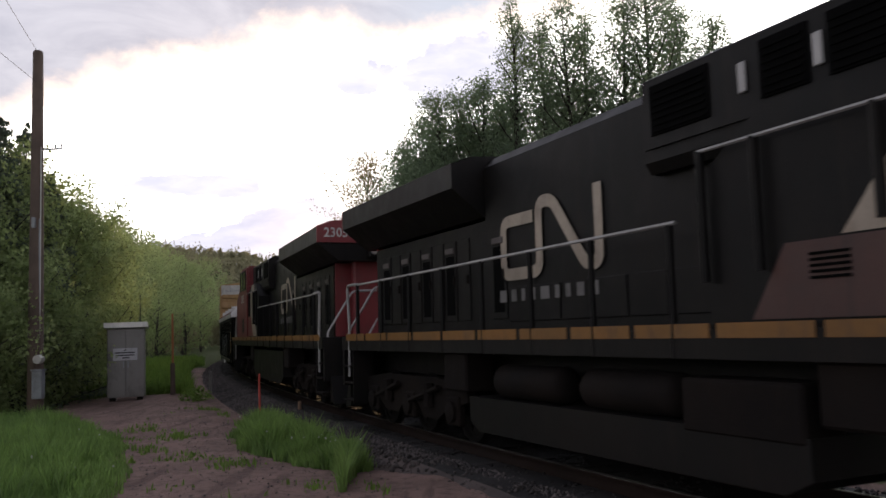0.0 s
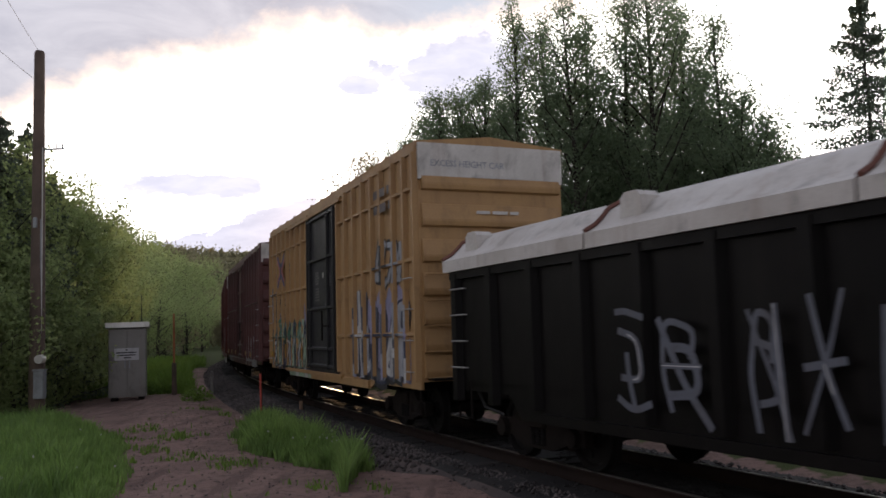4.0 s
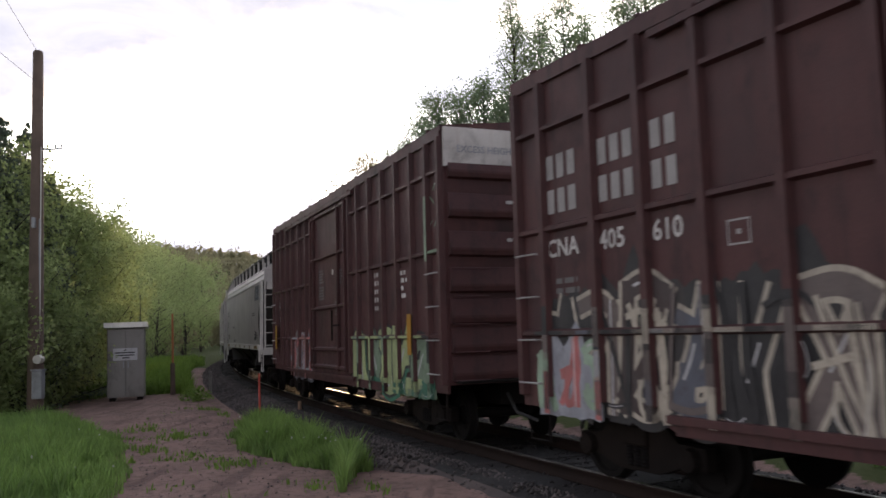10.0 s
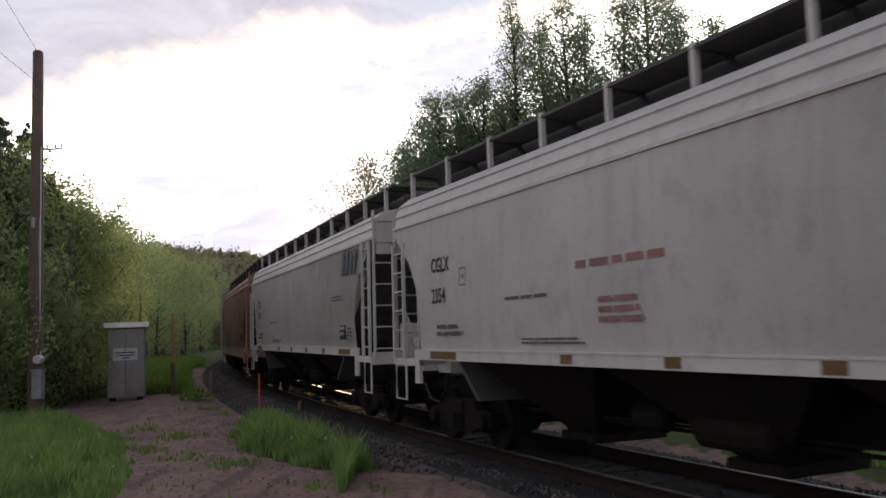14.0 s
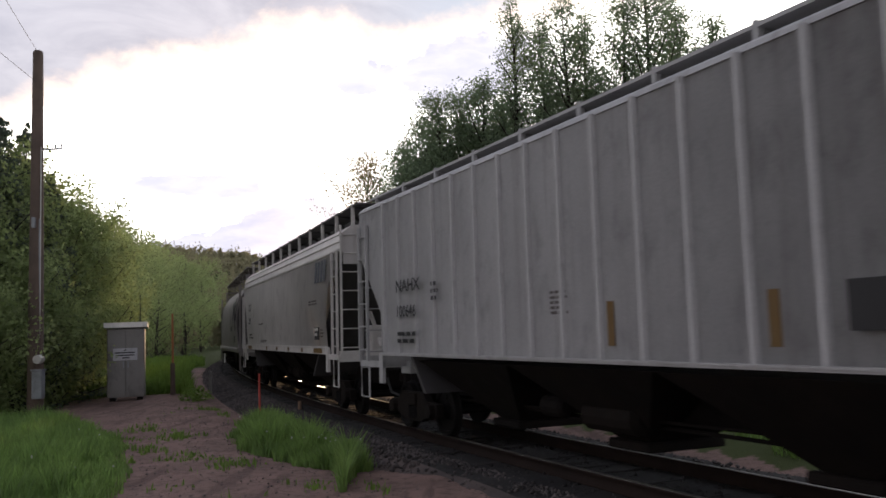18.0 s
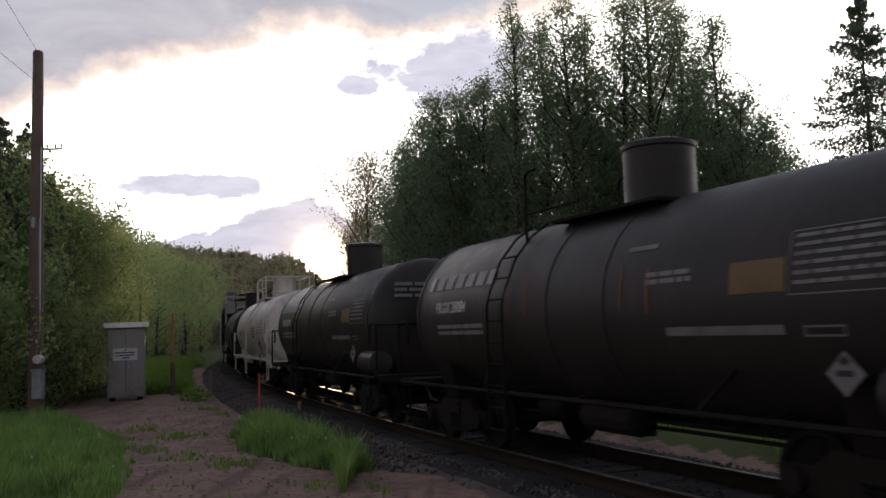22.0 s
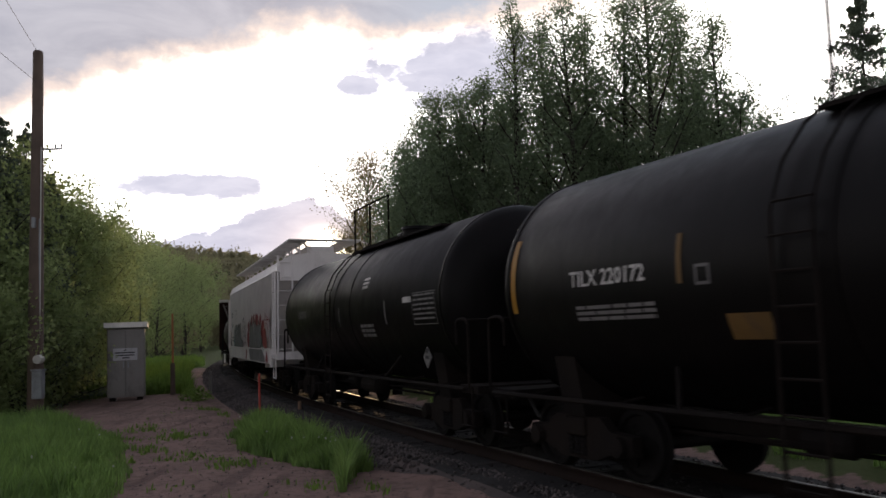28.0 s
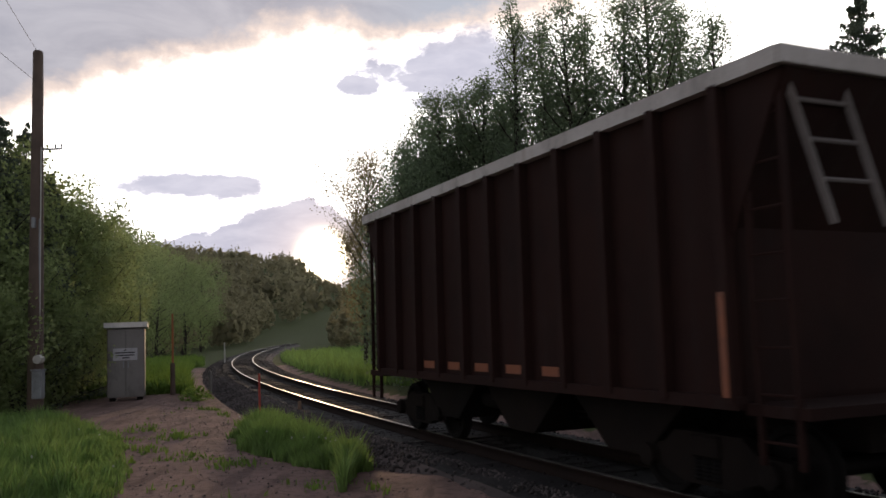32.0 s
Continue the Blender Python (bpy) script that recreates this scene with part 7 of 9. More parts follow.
    for x0, x1, z0, z1 in ((6.0, 6.72, 3.74, 4.42), (5.2, 5.9, 3.74, 4.42)):
        bm = bm_new()
        sheet(bm, [(x0, z0), (x1, z0), (x1 - 0.05, z1), (x0, z1)], 1.425, 1.44)
        w = part("cab_window", bm, M_GLASS, cabin, "dark cab window")
        bm = bm_new()
        for a, b in (((x0 - 0.05, z0 - 0.05), (x1 + 0.05, z0)), ((x0 - 0.05, z1), (x1 + 0.05, z1 + 0.05)), ((x0 - 0.05, z0), (x0, z1)), ((x1, z0), (x1 + 0.05, z1))):
            bx(bm, a[0], b[0], 1.425, 1.46, a[1], b[1])
        part("window_frame", bm, M_BLACK, w)
    bm = bm_new()
    bx(bm, 5.72, 6.2, 1.425, 1.432, 2.0, 2.56)
    part("cab_hatch", bm, M_BLACK, cabin)
    bm = bm_new()
    sheet(bm, [(6.5, 4.58), (7.02, 4.46), (7.35, 3.80), (7.39, 3.82), (7.05, 4.52), (6.5, 4.64)], -1.3, 1.3)
    part("windscreen", bm, M_GLASS, cabin, "dark windscreen")
    bm = bm_new()
    bx(bm, 4.8, 6.2, -0.4, 0.4, 4.62, 4.74, 0.03)
    part("roof_equipment", bm, M_BLACK, c)
    words = "2305"
    if d > 0:
        lettering(c, words, 6.56, 1.432, 3.11, 0.47, M_CHALK, 0.9)
    # emblem and web address bar on the hood
    ex = 2.84 if d < 0 else -0.74
    worm_emblem(c, ex, H + 0.03, 2.6, 2.52, 1.04, M_CREAM, 0.17)
    bars(c, ex + 0.1, H + 0.032, 2.1, 2.62, 0.32, 1, M_DULLCHALK, "side", 14, 4, "white lettering bar under the emblem")
    # side handrail on posts
    bm = bm_new()
    tube(bm, [(d * -8.4, 1.46, 2.84), (d * 1.55, 1.46, 2.86)], 0.022, 6)
    part("side_handrail", bm, M_HAND, c)
    bm = bm_new()
    tube(bm, [(d * 1.93, 1.47, 3.5), (d * 4.6, 1.47, 3.5)], 0.02, 6)
    part("side_handrail", bm, M_HAND, c)
    for q, z in ((1.95, 2.23), (2.64, 2.29), (3.87, 2.6)):
        bm = bm_new()
        tube(bm, [(d * q, 1.46, z), (d * q, 1.46, 3.5)], 0.045, 6)
        part("handrail_post", bm, M_BLACK, c)
    pb = bm_new()
    tube(pb, [(0, 1.46, 1.5), (0, 1.46, 2.84)], 0.04, 6)
    me = finish("handrail_post", pb, M_BLACK)
    for k in range(8):
        share("handrail_post", me, c, Matrix.Translation((d * (-8.2 + k * 1.38), 0, 0)))
    # tanks below the deck
    if tanks:
        for a, b in ((-2.65, -0.88), (-0.47, 1.29)):
            bm = bm_new()
            x0, x1 = sorted((d * a, d * b))
            lathe(bm, [(x0, 0.1), (x0 + 0.05, 0.2), (x0 + 0.13, 0.24), (x1 - 0.13, 0.24), (x1 - 0.05, 0.2), (x1, 0.1)], 20, (1.16, 1.1), "x")
            part("air_reservoir", bm, M_FRAME, c, "cylindrical air reservoir", True)
        bm = bm_new()
        sheet(bm, [(-3.3, 0.85), (3.0, 0.85), (3.0, 0.5), (2.7, 0.35), (-3.0, 0.35), (-3.3, 0.5)], -1.4, 1.4)
        part("fuel_tank", bm, M_BLACK, c)
        bm = bm_new()
        bx(bm, 1.45, 2.96, 0.9, 1.42, 0.78, 1.31, 0.03)
        part("battery_box", bm, M_FRAME, c, "dark battery box")
    else:
        bm = bm_new()
        sheet(bm, [(-3.3, 1.38), (2.9, 1.38), (2.9, 0.6), (2.5, 0.4), (-2.9, 0.4), (-3.3, 0.6)], -1.4, 1.4)
        part("fuel_tank", bm, M_BLACK, c)
    bm = bm_new()
    bx(bm, -4.2, -3.4, 0.9, 1.4, 0.9, 1.5, 0.03)
    part("equipment_box", bm, M_FRAME, c)
    bm = bm_new()
    bx(bm, 3.1, 4.0, 0.9, 1.4, 0.95, 1.5, 0.03)
    part("equipment_box", bm, M_FRAME, c)
    return c


locomotive("black, red and cream diesel locomotive running cab first", -11.9, 8.2, -1, True)
locomotive("black, red and cream diesel locomotive running hood first", 8.2, 28.1, 1, False)


def gondola():
    c = vehicle("covered_gondola", "black gondola car with a dirty white cover and pale graffiti", "gondola car", 28.15, 42.65, 11.0)
    h, Y, top, low = 7.25, 1.42, 2.76, 0.64
    bm = bm_new()
    for s in (1, -1):
        prism(bm, [(-h, 0.95), (-h + 1.6, 0.95), (-h + 1.9, low), (h - 1.9, low), (h - 1.6, 0.95), (h, 0.95), (h, top), (-h, top)], s * Y, s * (Y - 0.04), "y")
    for s in (-1, 1):
        box(bm, s * h - 0.03, s * h + 0.03, -Y, Y, 0.95, top)
    box(bm, -h, h, -Y, Y, 1.02, 1.1)
    part("body", bm, M_TANK, c)
    pb = bm_new()
    prism(pb, [(-0.12, 0), (-0.07, 0.1), (0.07, 0.1), (0.12, 0)], 0.8, top - 0.05, "z")
    me = finish("side_post", pb, M_TANK)
    for k in range(14):
        share("side_post", me, c, Matrix.Translation((-h + 0.15 + (2 * h - 0.3) * k / 13, Y, 0)))
    bm = bm_new()
    for y in (Y, -Y - 0.08):
        box(bm, -h, h, y, y + 0.08, top - 0.14, top)
        box(bm, -h + 2.5, h - 2.5, y, y + 0.06, low, low + 0.12)
    part("top_chord", bm, M_TANK, c)
    arch = [(Y + 0.13, top - 0.02), (Y + 0.13, top + 0.16), (Y - 0.02, top + 0.24)] + [((Y - 0.1) * math.cos(q), top + 0.26 + 0.42 * math.sin(q)) for q in np.linspace(0.15, math.pi - 0.15, 11)] + [(-Y + 0.02, top + 0.24), (-Y - 0.13, top + 0.16), (-Y - 0.13, top - 0.02)]
    for a, b in ((-h - 0.12, -3.62), (-3.58, -0.02), (0.02, 3.58), (3.62, h + 0.12)):
        bm = bm_new()
        prism(bm, arch, a, b, "x")
        if a < -h:
            for v in bm.verts:
                if v.co.x < -h and v.co.z > top + 0.2:
                    v.co.x += (v.co.z - top - 0.2) * 2.2
        cv = part("cover", bm, M_TARP, c, "dirty white arched cover section", True)
        bm = bm_new()
        prism(bm, [(-0.2, top + 0.2), (0.2, top + 0.2), (0.17, top + 0.5), (0.1, top + 0.56), (-0.1, top + 0.56), (-0.17, top + 0.5)], Y - 0.34, Y - 0.06, "y")
        part("lifting_lug", bm, M_TARP, cv, "raised lifting lug").location.x = b - 0.62
        bm = bm_new()
        tube(bm, [(b - 0.02, y, z + 0.02) for y, z in arch[1:7]], 0.035, 5)
        part("cover_strap", bm, M_RUSTSEAM, cv)
    for s in (-1, 1):
        coupler(c, s * (h + 0.05), s)
        truck(c, s * (h - 1.75))
        ladder(c, s * (h - 0.1) if s < 0 else h - 0.55, -h + 0.55 if s < 0 else h - 0.1, Y + 0.12, 1.1, top - 0.1, 4, M_HAND, "side", 0.012, False)
        stirrup(c, s * (h - 0.1) - (0.4 if s > 0 else 0), 0.4, Y, 0.55, 1.1)
    underframe(c, -h + 0.3, h - 0.3)
    reflectors(c, (-h + 0.6,), Y + 0.105, 1.1, 0.12, 0.95)
    for k, (x, w) in enumerate(((3.1, 0.6), (2.4, 0.7), (1.2, 1.0), (-0.1, 0.6), (-1.0, 0.8), (-2.0, 1.0))):
        tag_painting(c, x, Y + 0.115, 0.85, w, 1.2, None, ["slate"], None, 40 + k, 1 if w < 0.9 else 2, thick=0.11)
    outlined_mark(c, -3.0, Y + 0.004, 1.55, 0.35, 0.32, 0.04, mat=M_DULLCHALK)
    bars(c, -5.0, Y + 0.004, 1.55, 0.55, 0.42, 3, M_DULLCHALK)
    bars(c, -3.0, Y + 0.004, 0.98, 0.4, 0.14, 2, M_CHALK)
    bars(c, -4.2, Y + 0.004, 1.0, 0.25, 0.14, 1, M_CHALK)
    bars(c, -h + 1.3, Y + 0.004, 1.0, 0.9, 0.12, 1, M_DULLCHALK)
    for z in (1.2, 1.62, 2.05):
        bm = bm_new()
        box(bm, -h - 0.16, -h - 0.03, -Y + 0.2, Y - 0.2, z, z + 0.2, 0.02)
        part("end_rib", bm, M_TANK, c)


gondola()

# the boxcars
c, h, Y = boxcar("yellow boxcar with black doors and large graffiti", 44.0, 57.35, M_TAN, 5.22, ((2.13, 2.79, 3.46, 4.08, 4.71, 5.42, 6.03), (-2.2, -2.86, -3.53, -4.15, -4.78, -5.49, -6.1)), (4.35, 3.1, 1.8), door_mat=M_BLACKDOOR)
for words, x, z in (("FB", 5.32, 2.64), ("OX", 4.64, 2.64), ("5", 5.78, 2.16), ("02", 5.32, 2.16), ("56", 4.64, 2.16)):
    lettering(c, words, x, Y + 0.004, z, 0.34, M_INK, 0.78)
for sx in (1, -1):
    for sz in (1, -1):
        for hue, o in (("blue" if sz > 0 else "pink", 0.075), ("pink" if sz > 0 else "blue", -0.075)):
            bm = bm_new()
            band(bm, [(4.71 + sx * 0.1, 3.75 + sz * 0.06 + o), (4.71 + sx * 0.5, 3.75 + sz * 0.4 + o)], 0.115, Y + 0.096)
            part("emblem", bm, SPRAY[hue], c, "blue and red emblem arm")
bm = bm_new()
band(bm, [(4.71, 3.5), (4.71, 4.0)], 0.2, Y + 0.1)
part("emblem", bm, SPRAY["navy"], c)
for x in (5.92, 3.94):
    for z in (3.66, 3.82):
        bm = bm_new()
        for k in range(4):
            box(bm, x - 0.1 * k - 0.075, x - 0.1 * k, Y + 0.002, Y + 0.004, z, z + 0.1)
        part("lettering_bar", bm, M_TAUPE, c, "dark lettering bars")
bars(c, -h + 2.2, Y + 0.09, 4.0, 1.3, 0.6, 2, M_TAUPE, label="faded dark lettering bars")
tag_painting(c, 6.15, Y + 0.002, 0.96, 4.85, 1.25, "lilac", ["navy", "green", "navy"], "black", 3, 7, crown=0.3, thick=0.26)
for k, (x, w, tall, hue) in enumerate([(6.05, 0.62, 0.95, "mint"), (5.5, 0.75, 1.1, "white"), (4.85, 0.7, 1.05, "mint"), (4.2, 0.8, 1.25, "mint"), (3.45, 0.65, 1.2, "white"), (2.85, 0.75, 1.25, "mint"), (2.1, 0.75, 1.1, "white")]):
    letter_block(c, x, Y + 0.014 + 0.002 * k, 0.9, w, tall, hue, "navy", 60 + k, 0.07, 0.12, 3)
tag_painting(c, 6.1, Y + 0.032, 1.0, 4.75, 1.05, None, ["green", "navy", "mint", "slate"], None, 66, 9, thick=0.13)
tag_painting(c, 6.0, Y + 0.046, 0.98, 4.6, 0.75, None, ["white", "mint", "navy"], "black", 67, 8, thick=0.15)
tag_painting(c, 5.3, Y + 0.06, 1.75, 3.9, 0.5, None, ["green", "mint", "navy"], None, 68, 9, thick=0.22)
rnd, q = random.Random(69), 3.75
while q > 1.2:
    e = q - rnd.uniform(0.12, 0.5)
    bm = bm_new()
    box(bm, e, q, Y + 0.05, Y + 0.053, 0.745, 0.9)
    part("sprayed_sill", bm, SPRAY[rnd.choice(("mint", "navy", "white", "mint"))], c)
    q = e
tag_painting(c, 6.69, Y + 0.002, 2.68, 0.66, 0.7, None, ["silver"], "slate", 4, 3, thick=0.2)
tag_painting(c, 6.66, Y + 0.006, 2.7, 0.6, 0.62, None, ["white"], None, 9, 4, thick=0.13)
tag_painting(c, 6.03, Y + 0.002, 2.25, 0.48, 1.0, "black", ["silver"], None, 7, 2, crown=0.04, thick=0.16)
tag_painting(c, -2.6, Y + 0.002, 0.95, 3.6, 1.6, "lilac", ["white", "silver", "slate"], "navy", 5, 5, shadow="black")
tag_painting(c, -4.2, Y + 0.004, 2.75, 1.6, 0.85, None, ["silver"], "black", 6, 4)
reflectors(c, (4.1, 2.0), Y + 0.1, 1.2, 0.14, 0.4, M_YELLOW)
reflectors(c, (6.08,), Y + 0.1, 1.2, 0.39, 0.18)

c, h, Y = boxcar("brown boxcar with a white height panel and white graffiti", 59.6, 73.05, M_BROWN, 5.15)
for words, x in (("CNA", 6.05), ("405", 4.95), ("502", 4.05)):
    lettering(c, words, x, Y + 0.002, 2.6, 0.29, M_CHALK)
outlined_mark(c, 3.04, Y + 0.002, 2.53, 0.3, 0.28, 0.018, mat=M_MIDCHALK)
bars(c, 3.25, Y + 0.002, 2.06, 0.7, 0.26, 3, M_CHALK)
bars(c, 5.0, Y + 0.002, 1.55, 0.5, 0.6, 5, M_DULLCHALK)
tag_painting(c, 6.3, Y + 0.001, 0.76, 4.9, 0.3, "taupe", ["grey", "silver", "taupe"], None, 12, 6, crown=0.2, thick=0.14)
for k, (x, w, z, tall, hue, line) in enumerate([(6.0, 0.55, 1.2, 0.3, None, "silver"), (5.35, 0.3, 1.15, 0.85, None, "taupe"), (4.9, 0.66, 1.1, 0.9, None, "taupe"), (4.2, 0.55, 1.05, 1.0, None, "grey"), (3.2, 0.86, 1.05, 1.0, None, "silver")]):
    letter_block(c, x, Y + 0.003 + 0.003 * k, z, w, tall, hue, line, 80 + k, 0.04, 0.05, 0)
sprayed_shape(c, [(2.22, 1.3), (2.15, 1.62), (2.02, 1.7), (2.06, 2.0), (1.88, 2.2), (1.7, 2.02), (1.72, 1.62), (1.5, 1.55), (1.46, 1.3), (1.8, 1.22)], Y + 0.004, "silver", "pale sprayed figure shape", "white", 0.05)
sprayed_shape(c, [(1.95, 1.72), (1.94, 1.95), (1.82, 1.98), (1.8, 1.72)], Y + 0.006, "brown")
sprayed_shape(c, [(2.0, 0.77), (2.05, 1.0), (1.75, 1.08), (1.5, 1.0), (1.46, 0.77)], Y + 0.004, "white", "", "silver", 0.06)
bars(c, 6.0, Y + 0.002, 1.62, 0.55, 0.22, 2, M_DULLCHALK)
bars(c, 4.25, Y + 0.002, 1.75, 0.32, 0.3, 3, M_DULLCHALK)
for x, z0, z1 in ((5.3, 1.0, 1.9), (3.35, 1.2, 2.1), (2.3, 1.1, 2.0), (4.05, 1.5, 2.05), (1.42, 1.6, 2.6)):
    bm = bm_new()
    band(bm, [(x, z0), (x + 0.05, (z0 * 2 + z1) / 3), (x - 0.03, (z0 + z1 * 2) / 3), (x + 0.04, z1)], 0.075, Y + 0.004)
    part("sprayed_stroke", bm, SPRAY["silver"], c, "pale sprayed stroke")
tag_painting(c, -1.62, Y + 0.002, 0.76, 3.7, 0.34, "white", ["taupe", "white"], None, 13, 5, crown=0.3, thick=0.12)
for k, (x, w, z, tall) in enumerate([(-1.66, 0.62, 0.95, 0.85), (-2.3, 0.5, 0.85, 1.0), (-2.82, 0.6, 0.9, 0.92), (-3.5, 0.5, 0.82, 1.02), (-4.02, 0.42, 1.25, 0.6), (-4.3, 0.95, 1.66, 0.2), (-5.05, 0.26, 0.76, 1.05)]):
    letter_block(c, x, Y + 0.006 + 0.003 * k, z, w, tall, "white", "silver", 90 + k, 0.03, 0.04, 1 if w > 0.45 and tall > 0.5 else 0)
sprayed_shape(c, [(-4.3, 1.13), (-4.3, 1.6), (-5.0, 1.6), (-5.0, 1.13)], Y + 0.004, "black", "dark square patch")
tag_painting(c, -5.3, Y + 0.002, 0.8, 0.5, 0.6, None, ["taupe", "brown"], None, 17, 2, thick=0.2)
tag_painting(c, 2.3, Y + 0.002, 0.76, 0.6, 0.5, "silver", ["taupe"], None, 16, 1, crown=0.2, thick=0.2)
for k in range(4):
    z = 3.12 + 0.21 * k
    bm = bm_new()
    band(bm, rounded([(-6.5, z + 0.16), (-6.62, z + 0.2), (-6.7, z + 0.02), (-6.54, z), (-6.68, z + 0.14)], 0.08, 4), 0.035, Y + 0.004)
    part("sprayed_stroke", bm, SPRAY["silver"], c, "looped silver scribble")
reflectors(c, (-2.25, -4.0, 2.1, 4.1, 5.85), Y + 0.095, 1.1, 0.36, 0.17)

c, h, Y = boxcar("red boxcar with a white height panel and block graffiti", 75.45, 88.85, M_RED, 5.12, rails=(3.94, 3.0, 2.07))
lettering(c, "DWC", 5.95, Y + 0.002, 2.52, 0.28, M_CHALK)
lettering(c, "405", 5.8, Y + 0.002, 2.12, 0.26, M_CHALK)
for k in range(3):
    bars(c, -h + 3.3 - k * 0.75, Y + 0.004, 2.3, 0.2, 0.5, 5, M_CHALK)
tag_painting(c, 5.85, Y + 0.014, 0.78, 4.4, 1.35, None, ["white", "silver"], None, 24, 5, thick=0.24)
tag_painting(c, 5.85, Y + 0.002, 0.78, 4.4, 1.35, "sage", ["silver", "slate", "silver"], "black", 21, 5, crown=0.35, shadow="slate", thick=0.24)
tag_painting(c, -1.55, Y + 0.0015, 1.95, 4.9, 0.55, "rose", ["rose"], None, 25, 0, crown=0.75)
tag_painting(c, -1.6, Y + 0.002, 0.84, 4.7, 1.5, "black", ["white", "silver", "rust", "white"], "black", 22, 4, crown=0.05, shadow="rust", thick=0.36)
reflectors(c, (-2.12, -4.0, 1.8, 5.6), Y + 0.11, 1.05, 0.42, 0.22)

c, h, Y = boxcar("dark brown boxcar with a bent-band emblem and white outline graffiti", 91.07, 104.65, M_DARKBROWN, 5.2, rails=(4.35, 3.07, 1.78), panel=False)
worm_emblem(c, -4.66, Y + 0.10, 3.48, 1.57, 0.7, M_CHALK, 0.16)
bars(c, -4.66, Y + 0.003, 3.18, 0.5, 0.17, 1, M_CHALK, gaps=5)
bars(c, -5.62, Y + 0.003, 3.18, 0.55, 0.17, 1, M_CHALK, gaps=5)
for z, row in ((3.68, (6.07, 5.01, 4.1)), (3.25, (6.07, 5.01, 4.1))):
    for g, x in enumerate(row):
        for k in range(3 if g < 2 else 2):
            bm = bm_new()
            box(bm, x - k * 0.225 - 0.15, x - k * 0.225, Y + 0.002, Y + 0.004, z, z + 0.3)
            part("lettering_bar", bm, M_MIDCHALK, c, "faded white lettering bar")
for words, x in (("CNA", 6.12), ("405", 5.05), ("610", 4.14)):
    lettering(c, words, x, Y + 0.003, 2.65, 0.31, M_CHALK)
outlined_mark(c, 3.1, Y + 0.003, 2.55, 0.28, 0.24, 0.018, mat=M_MIDCHALK)
bars(c, 5.95, Y + 0.003, 2.2, 0.55, 0.24, 2, M_DULLCHALK)
for k in range(2):
    bars(c, -3.1 - k * 0.35, Y + 0.004, 2.35, 0.16, 0.4, 4, M_CHALK)
bars(c, -5.6, Y + 0.003, 2.55, 0.55, 0.14, 2, M_DULLCHALK)
tag_painting(c, h - 0.4, Y + 0.002, 0.85, 4.8, 1.4, "black", ["black", "taupe", "brown", "slate"], "cream", 31, 6, crown=0.3, shadow="black", thick=0.24)
tag_painting(c, h - 1.6, Y + 0.014, 0.85, 3.6, 1.3, None, ["black", "cream", "taupe", "black"], None, 34, 6, thick=0.11)
tag_painting(c, h - 0.4, Y + 0.016, 0.8, 1.3, 0.85, "silver", ["mint", "pink"], None, 33, 3, crown=0.3)
for k, (x, w, tip) in enumerate([(-1.35, 0.95, 2.0), (-2.2, 0.8, 2.12), (-2.95, 0.7, 2.05), (-3.6, 1.15, 2.2), (-4.95, 1.3, 2.3)]):
    arch = [(x - w / 2 + w / 2 * math.cos(a) * 0.94, tip - 0.36 + 0.36 * math.sin(a)) for a in np.linspace(0.15, math.pi - 0.15, 9)]
    for hue, wide, lift in (("black", 0.17, 0.004), ("white", 0.075, 0.006)):
        bm = bm_new()
        band(bm, [(arch[0][0] + 0.03, 1.15 + 0.1 * (k % 3))] + arch + [(arch[-1][0] + 0.05, 1.5), (arch[-1][0] + 0.18 * (k % 2), 0.98)], wide, Y + lift + 0.0008 * k)
        part("sprayed_outline", bm, SPRAY[hue], c, "white arched outline graffiti")
tag_painting(c, -1.5, Y + 0.012, 0.92, 4.8, 0.75, None, ["silver", "taupe", "slate", "rose"], None, 32, 6, thick=0.13)

c, h, Y = boxcar("dark brown boxcar with a white height panel and lime graffiti", 106.97, 120.6, M_DARKBROWN, 5.22, ((2.5, 3.32, 4.16, 4.88, 5.6, 6.3), (-2.2, -3.02, -3.85, -4.65, -5.45, -6.2)), (4.44, 3.14, 1.76), (-1.5, 1.85))
for words, x, z in (("CO", 6.13, 2.58), ("ER", 5.3, 2.58), ("17", 6.1, 2.14), ("34", 5.3, 2.14), ("50", 4.5, 2.14)):
    lettering(c, words, x, Y + 0.002, z, 0.29, M_CHALK, 0.85)
outlined_mark(c, 3.65, Y + 0.002, 2.16, 0.22, 0.24, 0.018, mat=M_DULLCHALK)
bars(c, -h + 2.3, Y + 0.003, 2.4, 0.6, 0.55, 4, M_CHALK)
bars(c, -h + 3.3, Y + 0.10, 2.2, 0.25, 0.8, 5, M_CHALK)
tag_painting(c, 4.3, Y + 0.002, 0.75, 2.35, 1.12, "rose", ["pink", "taupe", "rose", "silver"], "silver", 41, 5, crown=0.15, shadow="slate", thick=0.26)
tag_painting(c, -1.72, Y + 0.002, 0.86, 4.5, 1.0, None, ["lime", "sage", "lime"], "black", 42, 5, shadow="green", thick=0.36)
tag_painting(c, -1.45, Y + 0.001, 0.75, 4.9, 0.3, "sage", ["green", "lime"], None, 43, 7)
tag_painting(c, -h + 0.7, Y + 0.002, 3.0, 0.6, 1.2, None, ["sage"], None, 44, 2, thick=0.1)
reflectors(c, (-h + 1.4, h - 0.7), Y + 0.11, 1.45, 0.2, 0.7)


